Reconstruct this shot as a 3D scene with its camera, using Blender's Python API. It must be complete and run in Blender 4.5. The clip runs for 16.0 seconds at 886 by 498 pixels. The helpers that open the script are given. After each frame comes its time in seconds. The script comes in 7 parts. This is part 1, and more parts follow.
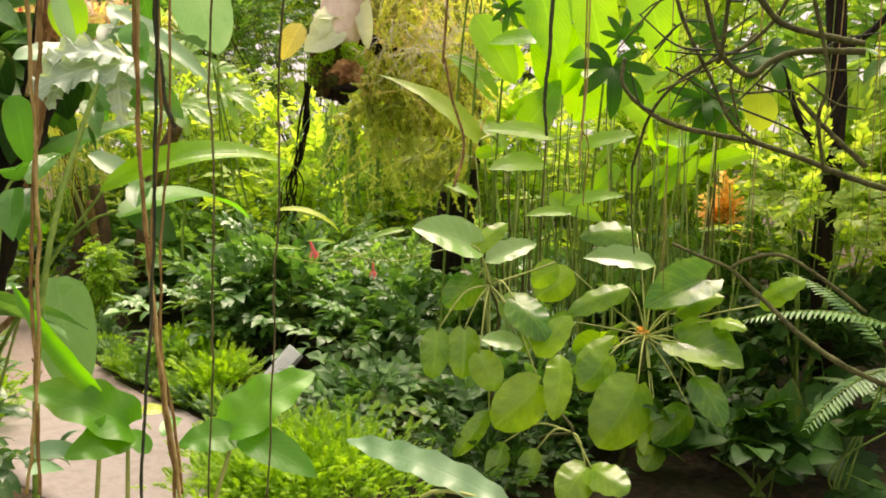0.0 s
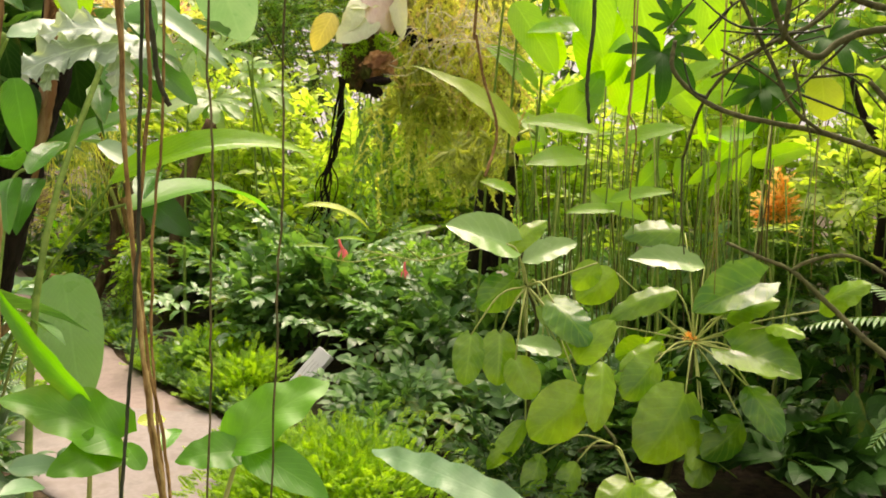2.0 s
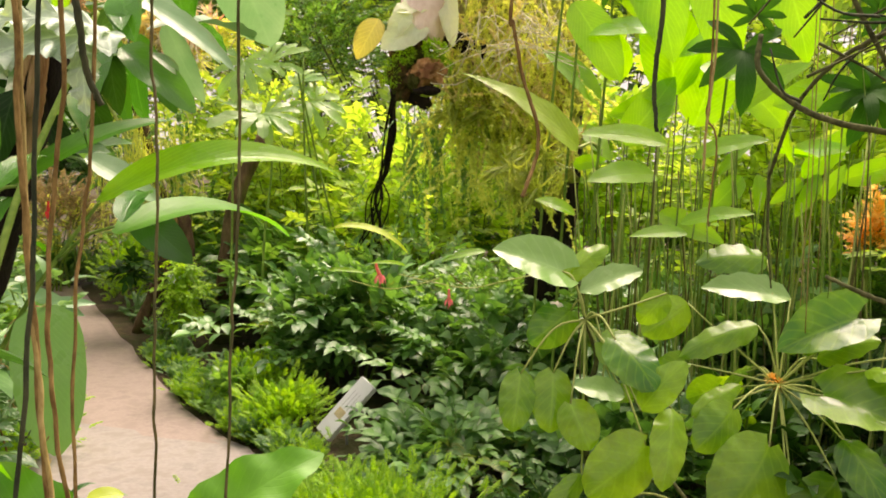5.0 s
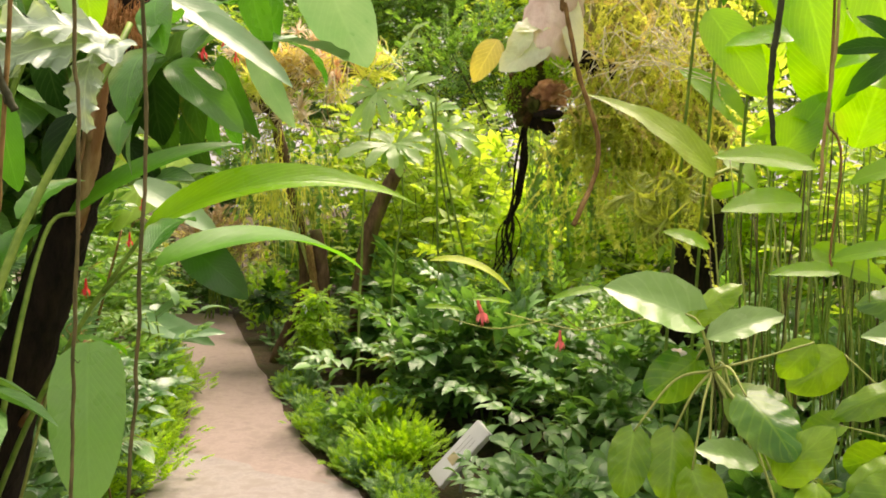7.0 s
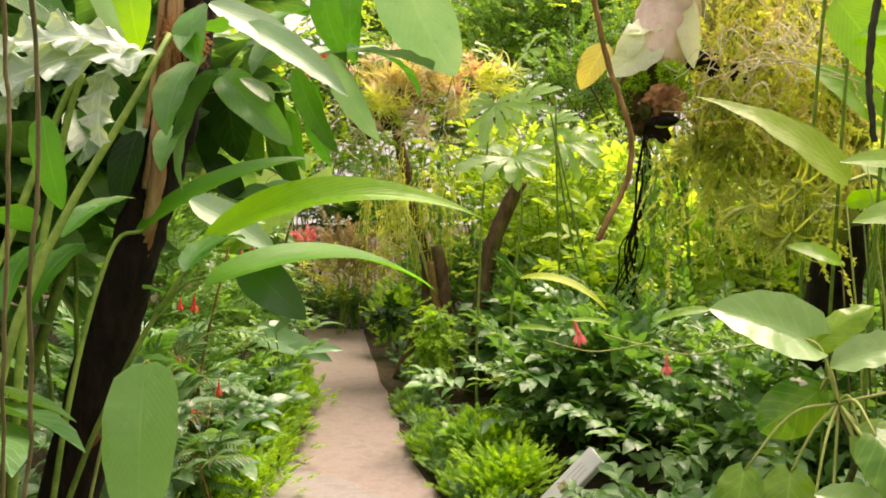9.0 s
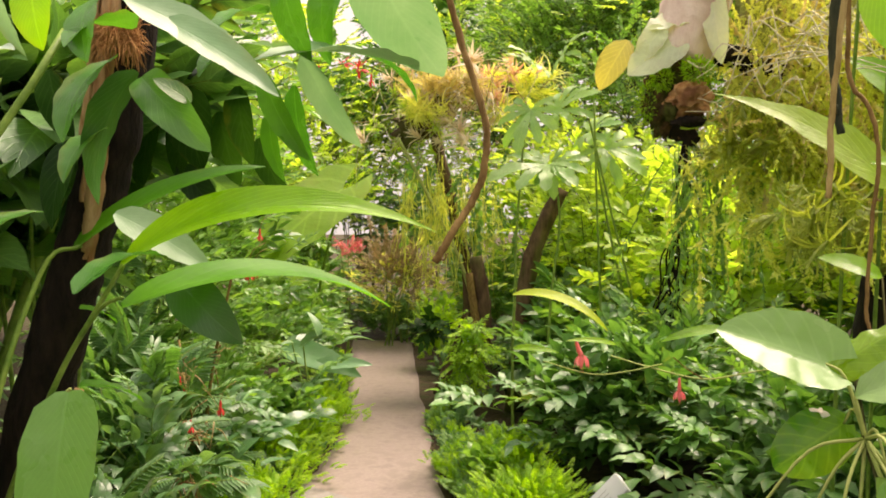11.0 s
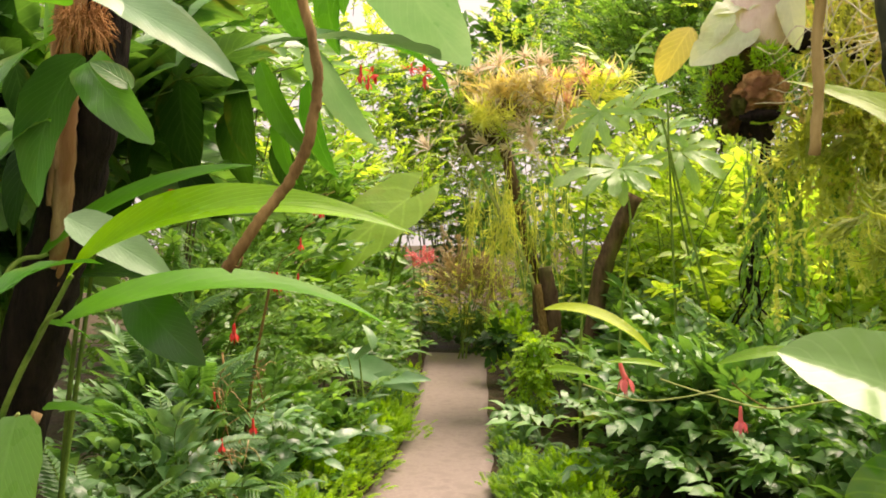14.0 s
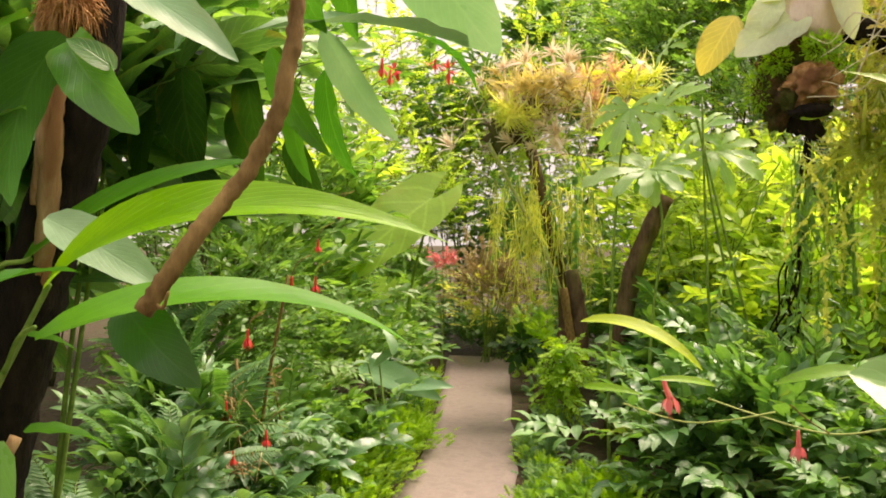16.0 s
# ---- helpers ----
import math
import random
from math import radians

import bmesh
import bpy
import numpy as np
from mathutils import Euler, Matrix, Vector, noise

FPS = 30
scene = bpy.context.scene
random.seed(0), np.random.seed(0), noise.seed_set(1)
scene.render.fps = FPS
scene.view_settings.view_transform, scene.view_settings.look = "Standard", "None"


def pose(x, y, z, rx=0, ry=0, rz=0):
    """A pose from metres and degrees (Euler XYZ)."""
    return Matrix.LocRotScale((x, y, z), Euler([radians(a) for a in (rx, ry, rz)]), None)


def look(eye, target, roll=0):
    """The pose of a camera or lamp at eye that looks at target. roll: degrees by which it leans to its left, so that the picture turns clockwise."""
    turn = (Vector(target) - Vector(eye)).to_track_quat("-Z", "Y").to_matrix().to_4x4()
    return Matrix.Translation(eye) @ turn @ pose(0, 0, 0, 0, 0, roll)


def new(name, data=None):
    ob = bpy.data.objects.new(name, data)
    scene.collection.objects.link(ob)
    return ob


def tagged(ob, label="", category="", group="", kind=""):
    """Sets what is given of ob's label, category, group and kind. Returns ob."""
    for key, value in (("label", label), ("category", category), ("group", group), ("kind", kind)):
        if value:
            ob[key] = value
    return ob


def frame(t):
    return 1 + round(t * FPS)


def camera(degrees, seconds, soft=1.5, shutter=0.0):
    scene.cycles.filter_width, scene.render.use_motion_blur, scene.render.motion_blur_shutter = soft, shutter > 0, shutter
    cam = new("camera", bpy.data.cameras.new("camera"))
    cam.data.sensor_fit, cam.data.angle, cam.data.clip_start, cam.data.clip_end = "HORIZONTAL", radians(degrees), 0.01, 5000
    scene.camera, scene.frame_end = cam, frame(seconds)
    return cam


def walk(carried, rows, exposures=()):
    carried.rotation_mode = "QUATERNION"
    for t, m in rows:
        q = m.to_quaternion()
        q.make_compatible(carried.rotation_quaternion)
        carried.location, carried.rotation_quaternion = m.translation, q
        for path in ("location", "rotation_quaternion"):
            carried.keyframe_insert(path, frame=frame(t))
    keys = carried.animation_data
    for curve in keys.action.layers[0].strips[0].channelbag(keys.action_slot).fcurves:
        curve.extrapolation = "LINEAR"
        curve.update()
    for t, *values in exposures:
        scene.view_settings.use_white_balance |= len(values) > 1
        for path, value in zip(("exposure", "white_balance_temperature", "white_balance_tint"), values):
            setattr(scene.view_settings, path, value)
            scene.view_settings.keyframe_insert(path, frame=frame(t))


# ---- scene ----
cam = camera(54.4, 16.0, soft=1.8)
PATH = [
    (0, (0.110, 0.020, 1.571), (0.080, 2.010, 1.372), 0.60),
    (0.5, (0.115, 0.062, 1.562), (0.059, 2.052, 1.366), 0.60),
    (1, (0.128, 0.117, 1.552), (0.047, 2.106, 1.356), 0.70),
    (1.5, (0.131, 0.182, 1.546), (0.028, 2.170, 1.349), 0.70),
    (2, (0.133, 0.247, 1.539), (0.009, 2.234, 1.341), 0.70),
    (2.5, (0.128, 0.320, 1.535), (-0.016, 2.305, 1.337), 0.60),
    (3, (0.118, 0.410, 1.547), (-0.045, 2.393, 1.347), 0.60),
    (3.5, (0.130, 0.477, 1.556), (-0.059, 2.458, 1.360), 0.70),
    (6, (0.241, 0.863, 1.533), (-0.170, 2.815, 1.402), 0.70),
    (6.5, (0.284, 0.973, 1.543), (-0.235, 2.901, 1.430), 0.70),
    (7, (0.329, 1.046, 1.530), (-0.309, 2.939, 1.438), 0.80),
    (7.5, (0.355, 1.094, 1.536), (-0.382, 2.952, 1.453), 0.70),
    (8, (0.382, 1.166, 1.535), (-0.439, 2.988, 1.460), 0.50),
    (8.5, (0.410, 1.215, 1.527), (-0.478, 3.007, 1.462), 0.50),
    (9, (0.440, 1.285, 1.529), (-0.502, 3.048, 1.470), 0.20),
    (11.5, (0.579, 1.701, 1.538), (-0.527, 3.367, 1.507), -0.30),
    (12, (0.585, 1.768, 1.533), (-0.548, 3.416, 1.509), -0.40),
    (12.5, (0.585, 1.832, 1.527), (-0.576, 3.460, 1.509), -0.40),
    (13, (0.587, 1.888, 1.531), (-0.605, 3.493, 1.515), -0.50),
    (13.5, (0.574, 1.935, 1.527), (-0.648, 3.519, 1.514), -0.50),
    (14, (0.559, 1.980, 1.525), (-0.688, 3.543, 1.514), -0.40),
    (14.5, (0.528, 2.023, 1.524), (-0.738, 3.571, 1.514), -0.30),
    (15, (0.497, 2.062, 1.520), (-0.782, 3.600, 1.511), -0.20),
    (15.5, (0.452, 2.103, 1.528), (-0.832, 3.636, 1.519), -0.20),
    (16, (0.413, 2.143, 1.536), (-0.874, 3.675, 1.526), -0.10),
]
walk(cam, [(t, look(eye, target, roll)) for t, eye, target, roll in PATH])

# ---- light ----
world = bpy.data.worlds.new("sky")
scene.world = world
world.use_nodes = True
wn, wl = world.node_tree.nodes, world.node_tree.links
sky = wn.new("ShaderNodeTexSky")
sky.sky_type = "NISHITA"
sky.sun_disc = False
sky.sun_elevation = radians(61)
sky.sun_rotation = radians(15)
sky.dust_density = 6.0
sky.ozone_density = 0.3
veil = wn.new("ShaderNodeMix")
veil.data_type = "RGBA"
veil.inputs[0].default_value = 0.75
veil.inputs[7].default_value = (9.5, 9.6, 9.2, 1)
wl.new(sky.outputs[0], veil.inputs[6])
# an overcast dome: brighter overhead than at the horizon
dome = wn.new("ShaderNodeSeparateXYZ")
wl.new(wn.new("ShaderNodeTexCoord").outputs["Generated"], dome.inputs[0])
rise = wn.new("ShaderNodeMapRange")
rise.inputs[1].default_value, rise.inputs[2].default_value = 0.0, 1.0
rise.inputs[3].default_value, rise.inputs[4].default_value = 0.85, 1.25
wl.new(dome.outputs[2], rise.inputs[0])
shade = wn.new("ShaderNodeVectorMath")
shade.operation = "SCALE"
wl.new(veil.outputs[2], shade.inputs[0])
wl.new(rise.outputs[0], shade.inputs["Scale"])
wl.new(shade.outputs[0], wn["Background"].inputs[0])
wn["Background"].inputs[1].default_value = 0.062
sun = new("sun", bpy.data.lights.new("sun", "SUN"))
sun.data.energy = 3.6
sun.data.angle = radians(40)
sun.data.color = (1.0, 0.94, 0.82)
sun.matrix_world = look((1.2, 4.4, 8.2), (0, 0, 0))
scene.view_settings.exposure = 1.12
scene.view_settings.use_white_balance = True
scene.view_settings.white_balance_temperature = 7600
scene.view_settings.white_balance_tint = 25


# ---- materials ----
rng = random.Random(11)
nr = np.random.default_rng(11)


class Graph:
    """A small helper to wire a node material."""

    def __init__(self, name):
        self.mat = bpy.data.materials.new(name)
        self.mat.use_nodes = True
        self.nodes, self.links = self.mat.node_tree.nodes, self.mat.node_tree.links
        self.bsdf = self.nodes["Principled BSDF"]
        self.out = self.nodes["Material Output"]

    def add(self, kind, **inputs):
        n = self.nodes.new("ShaderNode" + kind)
        for k, v in inputs.items():
            self.put(n.inputs[k.replace("_", " ")], v)
        return n

    def put(self, socket, v):
        if isinstance(v, bpy.types.NodeSocket):
            self.links.new(v, socket)
        else:
            socket.default_value = v

    def math(self, op, a, b=0.0, clamp=False):
        n = self.nodes.new("ShaderNodeMath")
        n.operation, n.use_clamp = op, clamp
        self.put(n.inputs[0], a)
        self.put(n.inputs[1], b)
        return n.outputs[0]

    def mix(self, f, a, b, blend="MIX"):
        n = self.nodes.new("ShaderNodeMix")
        n.data_type, n.blend_type = "RGBA", blend
        self.put(n.inputs[0], f)
        self.put(n.inputs[6], a)
        self.put(n.inputs[7], b)
        return n.outputs[2]

    def span(self, v, a, b, c=0.0, d=1.0):
        n = self.nodes.new("ShaderNodeMapRange")
        for i, x in enumerate((v, a, b, c, d)):
            self.put(n.inputs[i], x)
        return n.outputs[0]

    def noise(self, scale, detail=3.0, vec=None, rough=0.55):
        n = self.add("TexNoise", Scale=scale, Detail=detail, Roughness=rough)
        if vec is not None:
            self.links.new(vec, n.inputs["Vector"])
        return n.outputs["Fac"]

    def bump(self, height, strength=0.3, distance=0.01):
        n = self.add("Bump", Strength=strength, Distance=distance, Height=height)
        self.links.new(n.outputs[0], self.bsdf.inputs["Normal"])
        return n.outputs[0]


def col(r, g, b):
    return (r, g, b, 1.0)


def leaf_mat(name, dark, light, rough=0.42, glow=0.34, veins=9.0, spots=0.12, rib=0.45, relief=0.35, lit=(1.75, 1.7, 0.6), gloss=0.68):
    g = Graph(name)
    pos = g.add("NewGeometry")
    r = g.math("FRACT", g.math("ADD", g.add("ObjectInfo").outputs["Random"], pos.outputs["Random Per Island"]))
    n = g.noise(5.0, 3.0, pos.outputs["Position"])
    fine = g.noise(70.0, 2.0, pos.outputs["Position"])
    fac = g.math("ADD", g.math("MULTIPLY", r, 0.8), g.span(n, 0.35, 0.65, -0.2, 0.35), True)
    base = g.mix(fac, col(*dark), col(*light))
    uv = g.add("SeparateXYZ", Vector=g.add("UVMap").outputs[0])
    across = g.math("ABSOLUTE", g.math("SUBTRACT", uv.outputs[0], 0.5))
    mid = g.span(across, 0.0, 0.04, 1.0, 0.0)
    way = g.math("SUBTRACT", uv.outputs[1], g.math("MULTIPLY", across, 0.7))
    side = g.span(g.math("SINE", g.math("MULTIPLY", way, veins * 6.2832)), 0.72, 1.0, 0.0, 0.55)
    vein = g.math("MAXIMUM", mid, side)
    pale = tuple(min(1.0, c * 1.5 + 0.05) for c in light)
    base = g.mix(g.math("MULTIPLY", vein, rib), base, col(*pale))
    base = g.mix(g.math("MULTIPLY", g.span(fine, 0.35, 0.65), 0.12), base, col(dark[0] * 0.8, dark[1] * 0.8, dark[2] * 0.8))
    if spots:
        worn = g.noise(2.3, 5.0, pos.outputs["Position"], 0.7)
        edge = g.math("ADD", worn, g.math("MULTIPLY", across, 0.35))
        base = g.mix(g.math("MULTIPLY", g.span(edge, 0.70, 0.80), spots * 5.0, True), base, col(0.30, 0.24, 0.04))
    g.put(g.bsdf.inputs["Base Color"], base)
    g.put(g.bsdf.inputs["Roughness"], g.span(n, 0.3, 0.7, rough - 0.08, rough + 0.12))
    g.bsdf.inputs["Specular IOR Level"].default_value = gloss
    quilt = g.noise(22.0, 1.0, pos.outputs["Position"])
    normal = g.bump(g.math("ADD", g.math("MULTIPLY", quilt, 2.2), g.math("ADD", g.math("MULTIPLY", vein, -0.7), g.math("MULTIPLY", fine, 0.35))), relief, 0.004)
    through_light = g.add("BsdfTranslucent", Color=g.mix(1.0, base, col(*lit), "MULTIPLY"), Normal=normal)
    both = g.nodes.new("ShaderNodeMixShader")
    both.inputs[0].default_value = glow
    g.links.new(g.bsdf.outputs[0], both.inputs[1])
    g.links.new(through_light.outputs[0], both.inputs[2])
    g.links.new(both.outputs[0], g.out.inputs[0])
    return g.mat


def rough_mat(name, a, b, scale=20.0, rough=0.85, depth=0.01, strength=0.6, stretch=(1, 1, 1), third=None):
    g = Graph(name)
    tc = g.add("TexCoord")
    m = g.add("Mapping", Vector=tc.outputs["Object"], Scale=stretch)
    n1 = g.noise(scale, 6.0, m.outputs[0], 0.65)
    n2 = g.noise(scale * 0.16, 3.0, m.outputs[0])
    c = g.mix(g.span(n1, 0.35, 0.68), col(*a), col(*b))
    if third:
        c = g.mix(g.span(n2, 0.48, 0.62), c, col(*third))
    c = g.mix(g.math("MULTIPLY", g.span(n2, 0.3, 0.5, 1.0, 0.0), 0.4), c, col(a[0] * 0.6, a[1] * 0.6, a[2] * 0.6))
    g.put(g.bsdf.inputs["Base Color"], c)
    g.bsdf.inputs["Roughness"].default_value = rough
    g.bsdf.inputs["Specular IOR Level"].default_value = 0.2
    g.bump(g.math("ADD", n1, g.math("MULTIPLY", n2, 0.6)), strength, depth)
    return g.mat


def plain_mat(name, a, rough=0.5, vary=0.25):
    g = Graph(name)
    n = g.noise(14.0, 4.0, g.add("TexCoord").outputs["Object"])
    b = tuple(c * (1 - vary) for c in a)
    g.put(g.bsdf.inputs["Base Color"], g.mix(g.span(n, 0.35, 0.65), col(*a), col(*b)))
    g.put(g.bsdf.inputs["Roughness"], g.span(n, 0.3, 0.7, rough - 0.08, rough + 0.1))
    return g.mat


M_GLOSS = leaf_mat("glossy round leaf", (0.05, 0.19, 0.014), (0.31, 0.53, 0.03), 0.24, 0.46, 6, 0.02, 0.2, 0.14)
M_GINGER = leaf_mat("ginger leaf", (0.028, 0.15, 0.015), (0.085, 0.30, 0.03), 0.27, 0.30, 16, 0.05, 0.25)
M_LIME = leaf_mat("lime strap leaf", (0.15, 0.38, 0.008), (0.28, 0.53, 0.016), 0.32, 0.50, 16, 0.04, 0.25)
M_GREEN = leaf_mat("fresh green leaf", (0.05, 0.23, 0.006), (0.10, 0.34, 0.010), 0.42, 0.46, 9, 0.03, 0.12, 0.15)
M_SILVER = leaf_mat("silvery green leaf", (0.15, 0.33, 0.15), (0.29, 0.47, 0.27), 0.32, 0.30, 14, 0.04, 0.1, 0.15, (1.2, 1.25, 0.8))
M_LIMEPALE = leaf_mat("pale lime leaf", (0.30, 0.46, 0.06), (0.46, 0.60, 0.12), 0.36, 0.48, 10, 0.04, 0.25)
M_SHRUB = leaf_mat("dark shrub leaf", (0.035, 0.13, 0.032), (0.18, 0.39, 0.11), 0.36, 0.28, 7, 0.08, 0.25)
# near-black leaf green: the shade of gaps in the foliage is in its colour
M_DEEP = leaf_mat("deep green leaf with gap shade", (0.008, 0.04, 0.006), (0.035, 0.12, 0.016), 0.48, 0.2, 8, 0.05, 0.2, gloss=0.22)
M_MID = leaf_mat("mid green leaf", (0.06, 0.18, 0.036), (0.24, 0.45, 0.12), 0.32, 0.42, 7, 0.10, 0.25)
# lit counterpart of the mid green: strong backlight is baked into its colour
M_BRIGHT = leaf_mat("sunlit yellow green leaf", (0.22, 0.40, 0.05), (0.50, 0.63, 0.14), 0.46, 0.56, 7, 0.06, 0.2)
M_FERN = leaf_mat("fern leaf", (0.04, 0.135, 0.032), (0.115, 0.28, 0.08), 0.45, 0.36, 3, 0.04)
M_MOSS = leaf_mat("bright spikemoss", (0.13, 0.31, 0.012), (0.33, 0.54, 0.03), 0.60, 0.48, 3, 0.0)
M_STRAND = leaf_mat("hanging yellow strand", (0.42, 0.48, 0.12), (0.80, 0.82, 0.38), 0.55, 0.56, 2, 0.0)
M_FROST = leaf_mat("silver green lobed leaf", (0.26, 0.38, 0.30), (0.44, 0.56, 0.46), 0.42, 0.24, 6, 0.05)
M_PALE = leaf_mat("pale white green leaf", (0.55, 0.64, 0.44), (0.72, 0.78, 0.60), 0.40, 0.35, 8, 0.05, 0.15)
M_YELLOW = leaf_mat("yellowing leaf", (0.46, 0.40, 0.05), (0.66, 0.56, 0.12), 0.5, 0.45, 8, 0.2)
M_BRONZE = leaf_mat("rust coloured leaf", (0.30, 0.22, 0.10), (0.56, 0.43, 0.26), 0.6, 0.35, 5, 0.1, 0.2, 0.3, (1.2, 1.1, 0.8))
M_PETAL_RED = leaf_mat("red petal", (0.62, 0.03, 0.03), (0.80, 0.07, 0.05), 0.45, 0.35, 3, 0.0, 0.1, 0.2, (1.2, 1.0, 1.0))
M_PETAL_PINK = leaf_mat("pink petal", (0.80, 0.14, 0.17), (0.88, 0.34, 0.34), 0.5, 0.4, 3, 0.0, 0.1, 0.2, (1.2, 1.0, 1.0))
M_PETAL_WHITE = leaf_mat("white petal", (0.75, 0.75, 0.70), (0.82, 0.82, 0.78), 0.5, 0.4, 3, 0.0, 0.1, 0.2, (1.2, 1.0, 1.0))
M_PETAL_ORANGE = leaf_mat("orange petal", (0.95, 0.52, 0.06), (0.97, 0.80, 0.30), 0.5, 0.5, 3, 0.0, 0.1, 0.2, (1.2, 1.0, 1.0))
M_BARK = rough_mat("brown bark", (0.06, 0.035, 0.02), (0.20, 0.13, 0.075), 16, 0.9, 0.02, 0.9, (1, 1, 0.35), (0.10, 0.11, 0.03))
M_TAN = rough_mat("pale flaking bark", (0.74, 0.56, 0.46), (0.90, 0.78, 0.68), 14, 0.9, 0.02, 0.8, (1, 1, 0.5), (0.52, 0.36, 0.28))
M_ROT = rough_mat("rotten orange bark with moss", (0.03, 0.018, 0.01), (0.24, 0.13, 0.055), 26, 0.9, 0.03, 1.0, (1, 1, 0.8), (0.07, 0.08, 0.015))
M_DARK = rough_mat("dark fibrous trunk", (0.006, 0.005, 0.004), (0.03, 0.02, 0.014), 30, 0.95, 0.02, 0.9, (1, 1, 0.3))
M_STRAW = rough_mat("dry straw sheath", (0.30, 0.17, 0.07), (0.70, 0.52, 0.29), 34, 0.85, 0.008, 0.9, (1, 1, 0.08), (0.24, 0.12, 0.05))
M_ROOT = rough_mat("brown aerial root", (0.12, 0.07, 0.02), (0.34, 0.225, 0.08), 90, 0.8, 0.003, 0.7, (1, 1, 0.3))
M_ROOT_PALE = rough_mat("tan aerial root", (0.24, 0.17, 0.05), (0.50, 0.39, 0.16), 90, 0.8, 0.003, 0.7, (1, 1, 0.3))
M_ROOT_DARK = rough_mat("dark green aerial root", (0.02, 0.03, 0.016), (0.07, 0.075, 0.035), 60, 0.8, 0.003, 0.7, (1, 1, 0.3))
M_ROOT_VINE = rough_mat("green-brown vine", (0.05, 0.06, 0.02), (0.17, 0.14, 0.06), 60, 0.8, 0.003, 0.7, (1, 1, 0.3))
M_LIANA = rough_mat("grey green liana bark", (0.03, 0.036, 0.012), (0.15, 0.155, 0.06), 40, 0.85, 0.006, 0.9, (1, 1, 1), (0.07, 0.08, 0.025))
M_STEM = rough_mat("green stem", (0.10, 0.20, 0.03), (0.24, 0.36, 0.07), 25, 0.5, 0.002, 0.4)
M_PETIOLE = rough_mat("pale leaf stalk", (0.30, 0.38, 0.10), (0.46, 0.50, 0.18), 25, 0.5, 0.002, 0.4)
M_SOIL = rough_mat("dark damp soil with leaf litter", (0.03, 0.022, 0.013), (0.11, 0.08, 0.045), 22, 0.95, 0.04, 1.0, (1, 1, 1), (0.05, 0.055, 0.02))
M_MOSSCLUMP = rough_mat("moss", (0.27, 0.33, 0.05), (0.60, 0.62, 0.18), 60, 0.95, 0.03, 1.0, (1, 1, 1), (0.34, 0.27, 0.11))
M_PATH = rough_mat("pinkish concrete path", (0.24, 0.195, 0.175), (0.29, 0.24, 0.215), 45, 0.85, 0.004, 0.4, (1, 1, 1), (0.23, 0.188, 0.168))
M_WHITE = plain_mat("white label plastic", (0.80, 0.82, 0.84), 0.4, 0.06)
M_METAL = plain_mat("grey steel stake", (0.30, 0.31, 0.32), 0.4)
M_PRINT = plain_mat("faint grey print", (0.56, 0.57, 0.58), 0.5)
M_INK = plain_mat("pale print", (0.62, 0.52, 0.30), 0.6)
M_PATH_PALE = rough_mat("pale grey pink concrete", (0.235, 0.215, 0.20), (0.28, 0.26, 0.245), 45, 0.85, 0.004, 0.4, (1, 1, 1), (0.22, 0.198, 0.18))
M_EAR = leaf_mat("pale green veined leaf", (0.25, 0.45, 0.05), (0.36, 0.56, 0.08), 0.55, 0.5, 6, 0.04, 0.3)
M_PEACH = leaf_mat("peach coloured bract", (0.74, 0.60, 0.44), (0.92, 0.86, 0.72), 0.55, 0.4, 3, 0.0, 0.2, 0.2, (1.15, 1.08, 0.9))
M_ROTORANGE = rough_mat("crumbling orange wood", (0.42, 0.18, 0.06), (0.78, 0.48, 0.24), 40, 0.9, 0.02, 1.0, (1, 1, 1), (0.20, 0.09, 0.04))
M_YELLOWLIME = leaf_mat("yellow lime leaf", (0.36, 0.50, 0.015), (0.50, 0.62, 0.03), 0.4, 0.45, 10, 0.0, 0.15)
M_GLOSSDARK = leaf_mat("dark glossy leaf", (0.02, 0.10, 0.012), (0.03, 0.14, 0.015), 0.3, 0.14, 14, 0.0, 0.2, 0.2)
M_LIMP = leaf_mat("limp grey green leaf", (0.04, 0.13, 0.04), (0.16, 0.32, 0.14), 0.30, 0.28, 10, 0.05, 0.25)
M_HANG = leaf_mat("smooth pale green leaf", (0.17, 0.40, 0.10), (0.21, 0.46, 0.13), 0.32, 0.36, 18, 0.02, 0.12, 0.2)
M_PAPAYA = leaf_mat("thin lobed green leaf", (0.16, 0.34, 0.08), (0.30, 0.48, 0.16), 0.36, 0.42, 8, 0.05, 0.25)
M_FIBRE = rough_mat("orange brown fibre", (0.34, 0.15, 0.05), (0.62, 0.34, 0.14), 60, 0.9, 0.003, 0.7)
M_GREENMID = leaf_mat("satin green leaf", (0.05, 0.19, 0.03), (0.09, 0.27, 0.045), 0.3, 0.3, 10, 0.03, 0.2, 0.2)
M_RUSTY = leaf_mat("orange peach bract", (0.76, 0.42, 0.24), (0.90, 0.70, 0.50), 0.5, 0.35, 3, 0.0, 0.2, 0.2, (1.1, 1.0, 0.85))
M_OLIVE = leaf_mat("soft olive epiphyte leaf", (0.20, 0.27, 0.05), (0.48, 0.54, 0.14), 0.5, 0.45, 3, 0.0)
# lighter copy of the glossy leaf: white sky sheen painted as base colour
M_GLOSS_SHEEN = leaf_mat("glossy leaf with painted sheen", (0.22, 0.42, 0.12), (0.32, 0.52, 0.19), 0.22, 0.3, 6, 0.0, 0.14, 0.12, (1.2, 1.2, 0.7))
